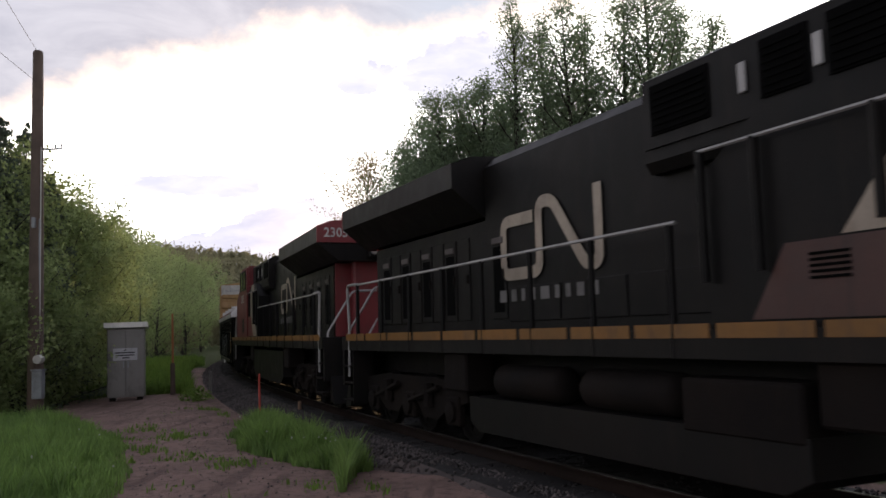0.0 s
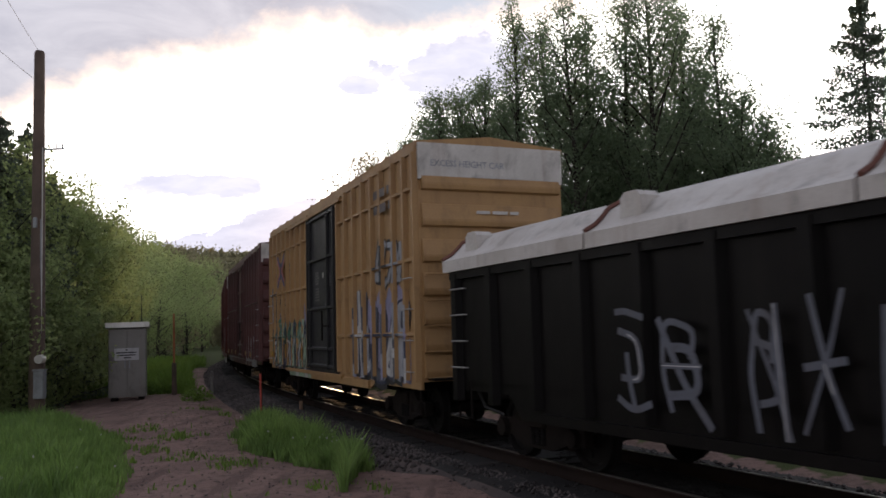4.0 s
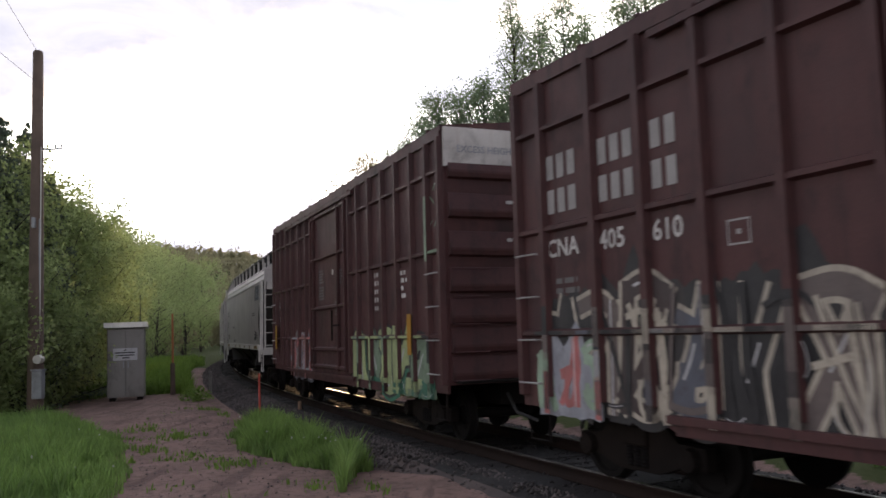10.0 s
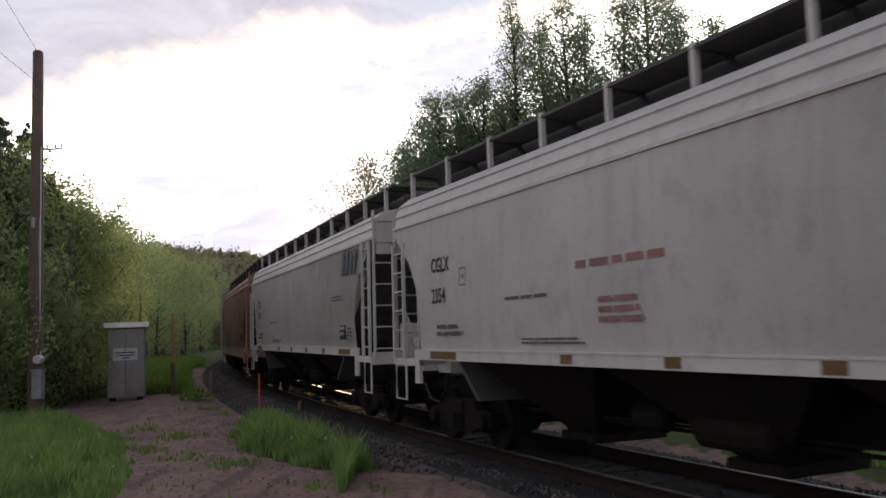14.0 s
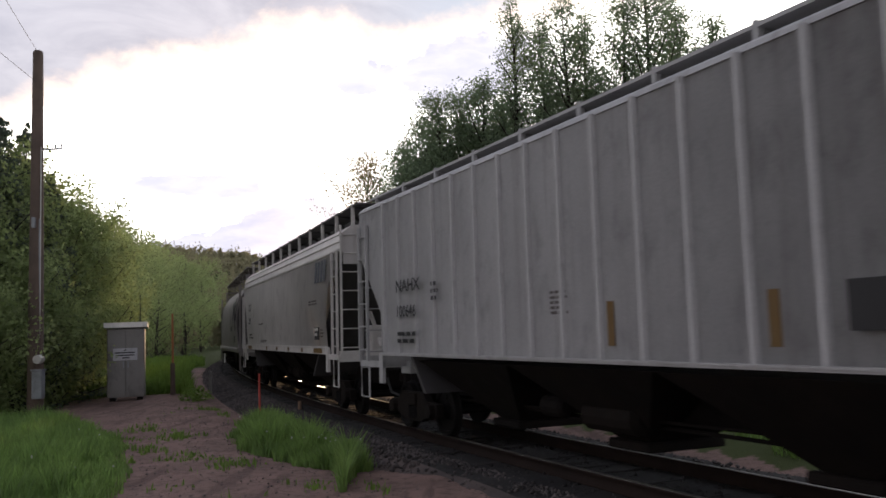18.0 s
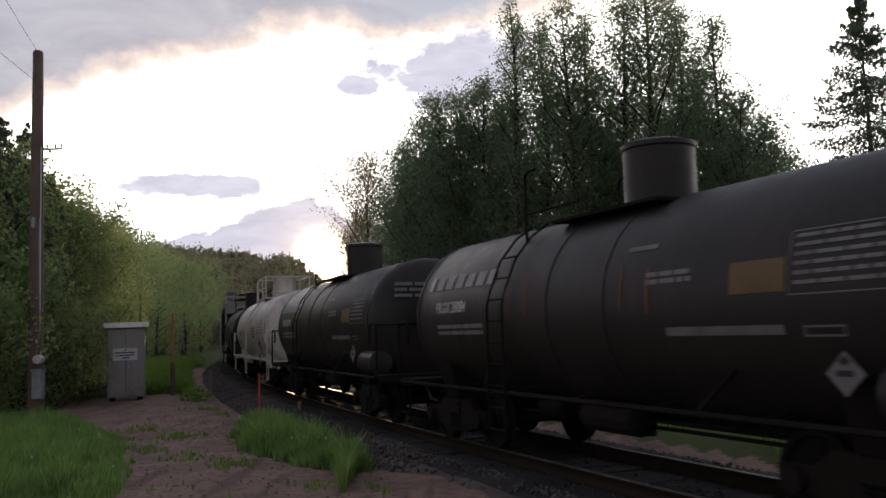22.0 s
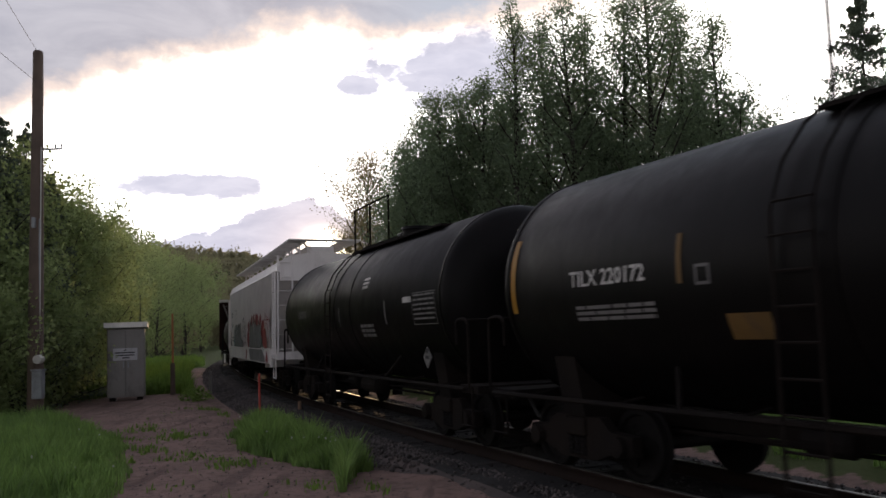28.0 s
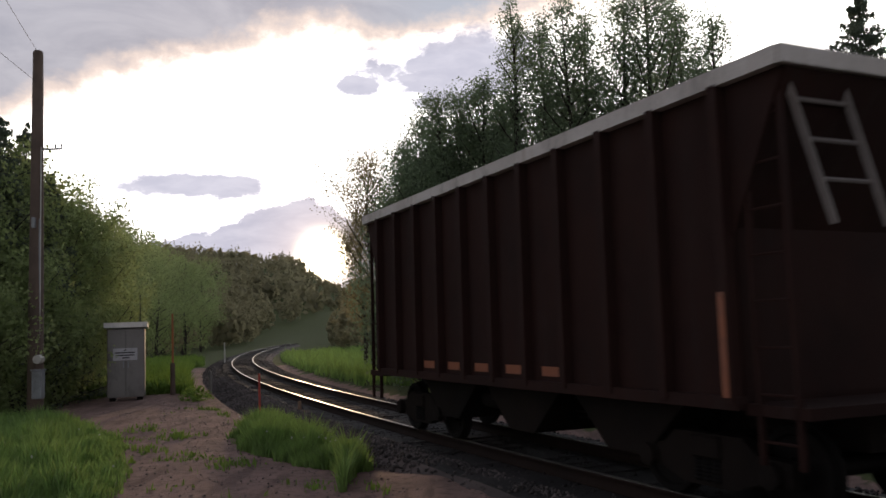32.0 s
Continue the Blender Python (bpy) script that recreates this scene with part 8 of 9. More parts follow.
def grey_hopper(front, rear, number):
    c, h, b, Y = hopper("pale grey covered hopper with a rolled roof edge and black markings", front, rear, M_GREY, sill=1.53)
    for k in range(4):
        bm = bm_new()
        x = -5.42 - 0.31 * k
        prism(bm, [(x, 3.1), (x - 0.22, 3.1), (x - 0.36, 3.6), (x - 0.14, 3.6)], Y + 0.0, Y + 0.006, "y")
        part("lettering_bar", bm, SPRAY["slate"], c, "slanted dark lettering bar")
    lettering(c, "CGLX", b - 0.6, Y + 0.004, 2.72, 0.33, M_INK, 0.76)
    if number:
        lettering(c, number, b - 0.6, Y + 0.004, 2.23, 0.33, M_INK, 0.78)
    else:
        bars(c, b - 0.72, Y + 0.004, 2.25, 0.8, 0.4, 1, M_INK, "side", 4)
    if number == "2354":
        bars(c, 1.72, Y + 0.004, 2.46, 1.65, 0.16, 1, SPRAY["rose"], "side", 5, label="faded red lettering bars")
        bars(c, 1.3, Y + 0.004, 1.84, 0.95, 0.34, 3, SPRAY["rose"], "side", 3, label="faded red lettering bars")
    outlined_mark(c, b - 1.62, Y + 0.004, 2.52, 0.22, 0.27, 0.015, "outlined_mark", "thin dark outlined box", M_TAUPE)
    bars(c, b - 0.75, Y - 0.006, 1.72, 0.95, 0.22, 2, M_TAUPE)
    bars(c, b - 3.4, Y - 0.003, 1.62, 1.5, 0.1, 2, M_TAUPE)
    bars(c, b - 3.0, Y + 0.004, 2.2, 1.1, 0.08, 1, M_TAUPE)
    bm = bm_new()
    box(bm, -b + 0.76, -b + 1.24, Y - 0.02, Y - 0.006, 1.72, 2.03)
    part("data_panel", bm, M_INK, c, "black data panel")
    bars(c, -b + 1.2, Y - 0.002, 1.76, 0.4, 0.24, 2, M_GREY)
    bars(c, -b + 0.62, Y - 0.01, 1.75, 0.4, 0.22, 3, M_TAUPE)
    bars(c, -b + 1.9, Y + 0.004, 2.55, 1.0, 0.14, 2, M_TAUPE)
    bm = bm_new()
    box(bm, -b + 0.35, -b + 1.3, 1.522, 1.526, 1.40, 1.515)
    me = finish("sill_mark", bm, M_DULLYELLOW)
    share("sill_mark", me, c)
    share("sill_mark", me, c, Matrix.Translation((2 * b - 1.8, 0, 0)))
    for k in range(4):
        bm = bm_new()
        box(bm, -b + 2.6 + k * 1.9, -b + 2.85 + k * 1.9, 1.522, 1.526, 1.40, 1.515)
        part("sill_mark", bm, M_DULLYELLOW, c)


grey_hopper(122.55, 137.68, "2359")
grey_hopper(138.89, 154.0, "2354")
grey_hopper(155.23, 170.36, "")

c, h, b, Y = hopper("rust-stained orange covered hopper with green graffiti", 171.5, 185.85, M_ORANGE, 3.75, 4.3, 4.45, 1.36, 1.45, skirt=0.36)
lettering(c, "SHPX", 5.34, Y + 0.004, 2.66, 0.28, M_INK, 0.85)
lettering(c, "45475", 5.34, Y + 0.004, 2.2, 0.28, M_INK, 0.85)
sprayed_shape(c, [(4.35, 1.39), (4.34, 2.36), (3.7, 2.33), (3.2, 2.22), (2.8, 2.42), (1.8, 2.44), (1.2, 2.3), (0.9, 2.14), (0.62, 1.9), (0.2, 1.48), (0.15, 1.39)], Y + 0.008, "rose", "dull pink painted surround", "brown", 0.03)
sprayed_shape(c, [(4.2, 1.39), (4.26, 2.3), (3.45, 2.1), (3.1, 2.1), (2.78, 2.26), (1.5, 2.16), (1.42, 1.8), (0.92, 1.68), (0.52, 1.39)], Y + 0.011, "black", "black under-painting of the green piece")
for k, pts in enumerate([[(4.14, 1.4), (4.2, 2.2), (3.9, 2.02), (3.5, 1.98), (3.58, 1.4)], [(3.52, 1.4), (3.42, 2.02), (3.12, 2.02), (3.0, 1.75), (3.1, 1.4)], [(3.0, 1.4), (2.96, 1.72), (3.0, 2.05), (2.76, 2.18), (2.36, 2.14), (2.4, 1.8), (2.1, 1.4)],
                         [(2.3, 1.72), (2.28, 2.12), (1.96, 2.1), (1.98, 1.62)], [(1.9, 1.5), (1.88, 2.1), (1.56, 2.06), (1.5, 1.76), (1.2, 1.4), (1.8, 1.4)], [(1.42, 1.62), (1.36, 1.72), (0.94, 1.6), (0.64, 1.4), (1.14, 1.4)]]):
    sprayed_shape(c, pts, Y + 0.013 + 0.002 * k, "deep_green", "green sprayed block letter that cannot be read", "black", 0.035)
    bm = bm_new()
    band(bm, [(pts[1][0] - 0.05, pts[1][1] - 0.05), (pts[2][0] + 0.03, pts[2][1] - 0.05)], 0.022, Y + 0.0155 + 0.002 * k)
    part("sprayed_gleam", bm, SPRAY["sage"], c)
for k in range(9):
    bm = bm_new()
    x = 4.0 - 0.33 * k
    band(bm, [(x + 0.08, 2.0 - 0.045 * k - 0.1 * (k % 2)), (x - 0.02, 1.75), (x - 0.16, 1.42)], 0.03 + 0.025 * (k % 3), Y + 0.028)
    part("sprayed_stroke", bm, SPRAY["black"], c)
for k, (x0, x1, hue) in enumerate([(4.15, 2.6, "moss"), (2.75, 1.95, "taupe"), (2.1, 0.95, "moss")]):
    sprayed_shape(c, [(x0, 1.34), (x0 - 0.12, 1.12), (x0 - 0.35, 1.04), (x1 + 0.1, 1.05), (x1, 1.34)], 1.524 + 0.001 * k, hue, "olive paint run down over the sill", "black", 0.03)
sprayed_shape(c, [(1.02, 1.2), (0.8, 1.24), (0.6, 1.18), (0.62, 1.1), (0.9, 1.08)], 1.524, "black")
sprayed_shape(c, [(-4.06, 1.18), (-4.13, 1.23), (-4.24, 1.22), (-4.28, 1.16), (-4.2, 1.11), (-4.08, 1.12)], 1.524, "brown")
bars(c, -3.67, Y + 0.004, 2.13, 1.0, 0.62, 6, M_TAUPE)
bm = bm_new()
box(bm, -4.66, -4.18, Y - 0.01, Y + 0.002, 1.62, 1.98)
panel = part("data_panel", bm, M_INK, c, "black data panel")
for z in (1.625, 1.735, 1.965):
    bm = bm_new()
    box(bm, -4.655, -4.185, Y + 0.002, Y + 0.004, z, z + 0.014)
    part("rule_line", bm, M_MIDCHALK, panel)
for k in range(7):
    rnd = random.Random(700 + k)
    bm = bm_new()
    x, broad, row = 5.43 - 1.5 * k, 0.045 + 0.05 * (k % 3), []
    for j in range(25):
        z = 1.39 + 2.33 * j / 24
        y = 1.4665 + 0.05 * math.sin(math.pi * (z - 1.36) / 2.39) - 0.004
        w0, w1 = [broad * rnd.uniform(0.55, 1.0) * (0.55 + 0.45 * j / 24) + 0.02 for _ in range(2)]
        row.append([bm.verts.new((x - w0, y, z)), bm.verts.new((x, y + 0.006, z)), bm.verts.new((x + w1, y, z))])
    for p, q in zip(row, row[1:]):
        for i in (0, 1):
            bm.faces.new((p[i], p[i + 1], q[i + 1], q[i]))
    part("weld_seam", bm, M_RUSTSEAM, c, "weld seam with rust run down from the roof")
reflectors(c, [b - 0.6 - 1.75 * k for k in range(7)], 1.545, 1.05, 0.4, 0.11)

c, h, b, Y = hopper("dull grey covered hopper with ribbed sides", 187.18, 202.2, M_GREYB, 4.3, 4.42, 4.5, 1.45, 1.3, 17, 4.66, False, M_GREYB, corrugated=False, skirt=0.03)
lettering(c, "NAHX", b - 0.85, Y + 0.03, 2.5, 0.3, M_INK, 1.25)
lettering(c, "100646", b - 0.85, Y + 0.03, 2.05, 0.3, M_INK)
bars(c, b - 0.9, Y + 0.03, 1.6, 0.9, 0.25, 2, M_INK)
bars(c, b - 2.4, Y + 0.03, 2.3, 0.3, 0.35, 3, M_INK)
bm = bm_new()
box(bm, -b + 1.7, -b + 2.1, 1.535, 1.545, 1.75, 2.15)
part("data_panel", bm, M_INK, c, "black data panel")
reflectors(c, (-3.3, -0.95), 1.468, 1.62, 0.13, 0.5, M_DULLYELLOW)
bars(c, 0.3, 1.468, 1.98, 0.4, 0.32, 5, M_TAUPE)

grey_hopper(203.7, 219.1, "2389")

c, h, Y = rounded_hopper("weathered grey round-sided hopper with a black bent-band emblem", 220.2, 234.6, M_GREYC, M_FRAME, 4.35, 1.36)
bm = bm_new()
s = [(0.36, 0.80), (0.02, 0.80), (0.02, 0.04), (0.42, 0.04), (0.42, 0.96), (0.56, 0.96), (0.86, 0.04), (0.98, 0.04), (0.98, 1.0)]
SIDE_Z, SIDE_Y = [1.36, 1.86, 2.46, 3.06, 3.56, 3.98], [1.5, 1.55, 1.56, 1.51, 1.36, 1.08]


def lay_on_barrel(bm):
    for v in bm.verts:
        v.co.y = float(np.interp(v.co.z, SIDE_Z, SIDE_Y)) + 0.028


band(bm, rounded([(-2.35 - a * 3.25, 2.15 + b * 1.4) for a, b in s], 0.28, 6), 0.22, 0)
bmesh.ops.subdivide_edges(bm, edges=bm.edges[:], cuts=2)
lay_on_barrel(bm)
part("emblem", bm, M_INK, c, "black bent-band emblem")


def barrel_text(c, words, x, z, size, mat):
    bm = bm_new()
    bm.from_mesh(text_mesh(words, size, mat))
    bmesh.ops.translate(bm, verts=bm.verts, vec=(x, 0, z))
    lay_on_barrel(bm)
    part("lettering", bm, mat, c)


barrel_text(c, "376158", h - 1.2, 2.3, 0.36, M_TAUPE)
for z, w in ((2.85, 2.6), (3.3, 2.4), (2.3, 0.9)):
    bm = bm_new()
    for k in range(8 if w > 1 else 3):
        box(bm, h - 0.55 - k * 0.225 - 0.165, h - 0.55 - k * 0.225, 1.5, 1.502, z, z + 0.25)
    lay_on_barrel(bm)
    tagged(part("stencil_line", bm, M_TAUPE, c, "dark lettering bars"), kind="stuff")
for z in (2.66, 2.2, 1.78):
    bm = bm_new()
    box(bm, h - 2.5, h - 0.55, 1.5, 1.502, z, z + 0.05)
    lay_on_barrel(bm)
    part("rule_line", bm, M_INK, c)
bm = bm_new()
box(bm, -h + 2.0, -h + 2.6, 1.5, 1.502, 1.62, 1.9)
lay_on_barrel(bm)
part("data_panel", bm, M_INK, c)


def procor(front, rear, number, mat=M_TANKP, dome="drum", label="black tank car with white markings and a drum dome"):
    c, h, r, ax = tank_car(label, front, rear, mat, M_FRAME, dome=dome, dome_x=-0.15, ladder_x=1.75)
    for k in range(6):
        tank_block(c, 4.15 - k * 0.36, ax + 0.46, 0.25, 0.24, M_MIDCHALK, r, ax, 1, "white maker's lettering block" if not k else "", "lettering_bar")
    tank_block(c, 4.42, ax + 0.46, 0.12, 0.26, M_CHALK, r, ax, 1, "white maker's emblem", "emblem")
    tank_text(c, "PROX " + number, 4.02, ax + 0.02, 0.25, M_CHALK, r, ax, 0.8)
    tank_block(c, 3.98, ax - 0.32, 1.6, 0.2, M_DULLCHALK, r, ax, 2, "small white stencil lines")
    tank_block(c, -2.65, ax + 0.04, 0.66, 0.3, M_DULLYELLOW, r, ax, 1, "yellow warning panel", "warning_panel")
    tank_mark(c, -3.34, ax + 0.0, 1.02, 0.58, M_DULLCHALK, r, ax, "outlined data block", 0.012)
    tank_block(c, -3.4, ax + 0.04, 0.9, 0.5, M_DULLCHALK, r, ax, 6, "white stencilled data block", fill=0.42)
    tank_block(c, -1.4, ax + 0.18, 0.72, 0.16, M_DULLCHALK, r, ax, 2)
    tank_block(c, -1.7, ax - 0.34, 1.55, 0.09, M_DULLCHALK, r, ax, 1)
    tank_mark(c, -3.46, ax - 0.36, 0.42, 0.1, M_DULLCHALK, r, ax, "", 0.02)
    tank_block(c, -1.0, ax + 0.62, 0.5, 0.06, M_DULLCHALK, r, ax, 1)
    for x, z in ((1.6, -0.1), (1.15, -0.05), (-0.95, -0.05), (-1.42, -0.1), (-4.55, -0.12)):
        tank_block(c, x, ax + z, 0.045, 0.5, M_RUSTSEAM, r, ax, 1, "thin rust-red mark", "mark")
    bm = bm_new()
    lathe(bm, [(-h + 0.15, 0.1), (-h + 0.2, 0.25), (-h + 1.05, 0.25), (-h + 1.1, 0.1)], 16, (1.15, 1.24), "x")
    part("reservoir", bm, mat, c, "cylindrical reservoir", True)
    bars(c, -h - 0.02, 0.9, ax + 0.45, 1.3, 0.35, 3, M_DULLCHALK, "end")
    return c, h, r, ax


procor(236.5, 246.95, "28084")
procor(248.8, 259.1, "28091")
c, h, r, ax = tank_car("dirty white tank car with white railings and a tall dome", 260.75, 271.05, M_TANKW, M_TANKW, dome="tall", dome_x=-0.15, ladder_x=0.1, deck=1.05)
tank_text(c, "TILX 120020", 3.95, ax - 0.2, 0.28, M_INK, r, ax, 0.9)
tank_block(c, 2.05, ax - 0.3, 0.4, 0.3, M_YELLOW, r, ax, 1, "yellow panel", "warning_panel")
tank_block(c, h - 0.6, ax - 0.5, 1.1, 0.12, M_TAUPE, r, ax, 2)
for x, m in ((2.15, M_INK), (0.75, M_YELLOW), (-0.35, M_YELLOW), (-2.2, M_INK), (-4.4, M_INK)):
    tank_block(c, x, ax - 0.25, 0.06, 0.55, m, r, ax, 1, "narrow upright stripe", "mark")
tank_block(c, -0.5, ax - 0.3, 1.0, 0.42, M_TAUPE, r, ax, 4)
tank_block(c, -2.5, ax - 0.2, 1.2, 0.55, SPRAY["grey"], r, ax, 5, fill=0.3)
tank_block(c, -2.2, ax - 0.72, 0.32, 0.2, M_INK, r, ax, 1)
for k, (x, z) in enumerate(((-3.7, 1.62), (-3.98, 1.18))):
    bm = bm_new()
    prism(bm, [(x, z - 0.2), (x + 0.17, z - 0.02), (x + 0.05, z + 0.2), (x - 0.17, z + 0.02)], 1.43, 1.45, "y")
    p = part("placard", bm, M_DULLCHALK, c, "grey tilted diamond placard")
    bm = bm_new()
    box(bm, x - 0.06, x + 0.07, 1.451, 1.455, z - 0.05, z + 0.01)
    part("placard_mark", bm, M_INK, p)
bm = bm_new()
tube(bm, [(-3.95, 1.42, 0.97), (-3.6, 1.42, 1.78), (-4.2, 1.3, 1.85)], 0.03, 5)
part("placard_bracket", bm, M_TANKW, c)
procor(272.75, 282.95, "28090")
c, h, Y = rounded_hopper("pale grey round-sided hopper with a darker lower band", 284.0, 300.4, M_GREYD, M_FRAME, 4.25, 1.36)
bm = bm_new()
box(bm, -h + 1.6, h - 1.6, 1.5, 1.504, 1.55, 2.2)
bmesh.ops.subdivide_edges(bm, edges=bm.edges[:], cuts=3, use_grid_fill=True)
lay_on_barrel(bm)
part("grime_band", bm, M_GREYB, c, "dull repainted lower band")


def long_tank(front, rear, marks, label, mat=M_TANK):
    c, h, r, ax = tank_car(label, front, rear, mat, M_FRAME, dome="low", radius=1.52, axis=2.38, dome_x=-0.9, ladder_x=0.95)
    top = ax + r
    if "TILX" in marks:
        tank_text(c, marks, 4.26, ax - 0.12, 0.25, M_CHALK, r, ax, 1.02)
        tank_block(c, 2.42, ax - 0.14, 0.07, 0.5, M_DULLYELLOW, r, ax, 1, "", "mark")
        tank_block(c, 1.86, ax - 0.72, 0.52, 0.26, M_DULLYELLOW, r, ax, 1, "faded yellow panel", "warning_panel")
        tank_mark(c, 2.17, ax - 0.17, 0.2, 0.2, M_DULLCHALK, r, ax, "", 0.03)
        tank_block(c, 4.2, ax - 0.5, 1.4, 0.2, M_DULLCHALK, r, ax, 3)
        tank_block(c, -0.74, ax - 0.16, 0.74, 0.28, M_DULLYELLOW, r, ax, 1, "yellow warning panel", "warning_panel")
        tank_block(c, -0.31, ax + 0.0, 0.06, 0.4, M_DULLYELLOW, r, ax, 1, "", "mark")
        tank_block(c, -2.58, ax - 0.1, 0.08, 0.48, M_DULLYELLOW, r, ax, 1, "", "mark")
        for x in (-5.46, 5.62):
            tank_block(c, x, ax - 0.34, 0.11, 0.98, M_YELLOW, r, ax, 1, "yellow end stripe", "mark")
        tank_block(c, -2.5, ax - 0.5, 2.0, 0.05, M_DULLCHALK, r, ax, 1)
        data = -4.46
    else:
        tank_text(c, marks, 4.1, ax - 0.15, 0.24, M_DULLCHALK, r, ax, 0.85)
        tank_block(c, -1.48, ax + 0.34, 0.34, 0.26, M_CHALK, r, ax, 3)
        tank_block(c, 0.22, ax - 0.38, 0.05, 0.42, M_DULLCHALK, r, ax, 1, "", "mark")
        tank_block(c, -2.94, ax - 0.38, 0.06, 0.44, M_DULLCHALK, r, ax, 1, "", "mark")
        tank_block(c, -1.3, ax - 0.66, 0.85, 0.3, M_DULLCHALK, r, ax, 3)
        tank_block(c, -3.98, ax - 0.02, 0.42, 0.1, M_CHALK, r, ax, 1)
        data = -4.44
    tank_mark(c, data, ax - 0.42, 1.05, 0.55, M_DULLCHALK, r, ax, "outlined data block", 0.012)
    tank_block(c, data - 0.05, ax - 0.38, 0.95, 0.48, M_DULLCHALK, r, ax, 6, "white stencilled data block", fill=0.4)
    # fittings and the long top railing
    hoop = ((-1.15, -4.3), (-1.1, -3.05, -4.1)) if "TILX" in marks else ((1.38, -1.1), (1.38, 0.2, -1.1))
    bm = bm_new()
    tube(bm, [(hoop[0][0], 0.75, top + 0.9), (hoop[0][1], 0.75, top + 0.9)], 0.018, 6)
    rail = part("top_railing", bm, M_FRAME, c, "thin black top railing")
    for x in hoop[1] + (() if hoop[0][0] > 0 else (1.1, 0.23)):
        bm = bm_new()
        tube(bm, [(x, 0.75, top - 0.2), (x, 0.75, top + 0.9)], 0.022, 6)
        part("railing_post", bm, M_FRAME, rail)
    if hoop[0][0] < 0:
        bm = bm_new()
        box(bm, -5.3, -4.2, -0.5, 0.5, top - 0.15, top + 0.5, 0.06)
        part("fittings_housing", bm, mat, c, "black fittings housing")
        bm = bm_new()
        box(bm, -5.1, -4.3, 0.5, 0.52, top + 0.28, top + 0.36)
        part("housing_latch", bm, M_DULLCHALK, c)
    bm = bm_new()
    box(bm, -4.2, 1.2, 0.42, 0.85, top - 0.16, top - 0.12)
    part("top_walk", bm, M_FRAME, c)
    return c, h, r, ax


long_tank(302.6, 314.95, "TILX 220172", "black tank car with a yellow stripe and white number")
long_tank(316.2, 328.5, "GATX 80", "black tank car with dull white number")

c, h, b, Y = hopper("white covered hopper with grey, red and turquoise graffiti", 329.7, 344.6, M_WHITEH, 3.82, 4.3, 4.45, 1.42, 1.1, 0, 4.77, True, M_WHITEH, corrugated=False, skirt=0.46, slope_mat=M_WHITEH)
lettering(c, "ACFX", 5.92, Y, 2.66, 0.28, M_INK, 0.85)
lettering(c, "45291", 5.92, Y, 2.2, 0.28, M_INK, 0.85)
bars(c, b - 0.9, Y + 0.004, 1.6, 1.0, 0.25, 2, M_TAUPE)
bars(c, b - 2.2, Y + 0.004, 2.6, 0.3, 0.4, 3, M_INK)
for k, (x, z, r) in enumerate(((-0.39, 2.26, 0.1), (-0.68, 2.22, 0.2), (-0.45, 1.8, 0.3), (-0.6, 1.62, 0.26), (-1.66, 2.36, 0.25), (-2.28, 2.5, 0.17), (-2.92, 2.38, 0.27), (-3.25, 2.42, 0.24), (-4.05, 2.36, 0.25), (-4.62, 2.05, 0.33), (-4.8, 1.8, 0.33), (-4.96, 2.28, 0.14), (-5.2, 1.78, 0.34), (-5.48, 1.62, 0.26))):
    sprayed_spot(c, x, Y + 0.001 + 0.0003 * k, z, r, SPRAY["red"], 80 + k)
for k, (x, z, r) in enumerate(((0.1, 1.2, 0.17), (0.2, 1.08, 0.12), (-0.05, 1.26, 0.12), (-5.65, 1.2, 0.17), (-5.8, 1.08, 0.12), (-5.5, 1.1, 0.12))):
    sprayed_spot(c, x, 1.5225 + 0.0003 * k, z, r, SPRAY["red"], 95 + k)
# the large grey piece: jagged tops with dark outlines, standing on the lip of the sill
for k, pts in enumerate([[(-0.8, 1.45), (-0.98, 1.9), (-1.06, 2.5), (-1.58, 2.22), (-1.95, 2.4), (-2.0, 1.9), (-1.75, 1.45)],
                         [(-1.78, 1.45), (-2.0, 1.95), (-2.2, 2.56), (-2.42, 2.1), (-2.57, 2.44), (-3.06, 2.2), (-3.1, 1.45)],
                         [(-3.12, 1.45), (-3.08, 2.18), (-3.6, 2.24), (-3.55, 1.9), (-3.46, 1.45)],
                         [(-3.48, 1.45), (-3.58, 1.9), (-3.69, 2.47), (-3.98, 2.2), (-4.34, 2.3), (-4.36, 1.9), (-4.2, 1.45)]]):
    sprayed_shape(c, pts, Y + 0.008 + 0.003 * k, "grey", "grey sprayed block letter that cannot be read", "black", 0.045)
for k, pts in enumerate([[(-2.3, 2.45), (-2.36, 2.0), (-2.46, 2.2)], [(-3.06, 2.15), (-3.12, 1.6)], [(-3.85, 1.72), (-3.98, 1.55), (-4.1, 1.74)], [(-1.8, 1.7), (-1.9, 1.5)], [(-1.28, 1.55), (-1.3, 1.42)], [(-2.7, 1.6), (-2.72, 1.44)]]):
    bm = bm_new()
    band(bm, pts, 0.04 + 0.02 * (k % 2), Y + 0.022)
    part("sprayed_stroke", bm, SPRAY["white" if k == 0 else "black"], c)
sprayed_shape(c, [(-0.75, 1.4), (-0.85, 1.2), (-1.05, 1.0), (-2.2, 0.985), (-3.4, 1.0), (-4.3, 0.985), (-5.3, 1.0), (-5.15, 1.16), (-4.8, 1.3), (-4.5, 1.4)], 1.5215, "grey", "grey paint carried down over the sill")
bm = bm_new()
band(bm, [(-4.4, 1.78), (-4.75, 1.52), (-5.05, 1.36)], 0.05, Y + 0.022)
band(bm, [(-4.46, 1.78), (-4.8, 1.5), (-5.1, 1.36)], 0.03, Y + 0.024)
part("sprayed_stroke", bm, SPRAY["turquoise"], c)
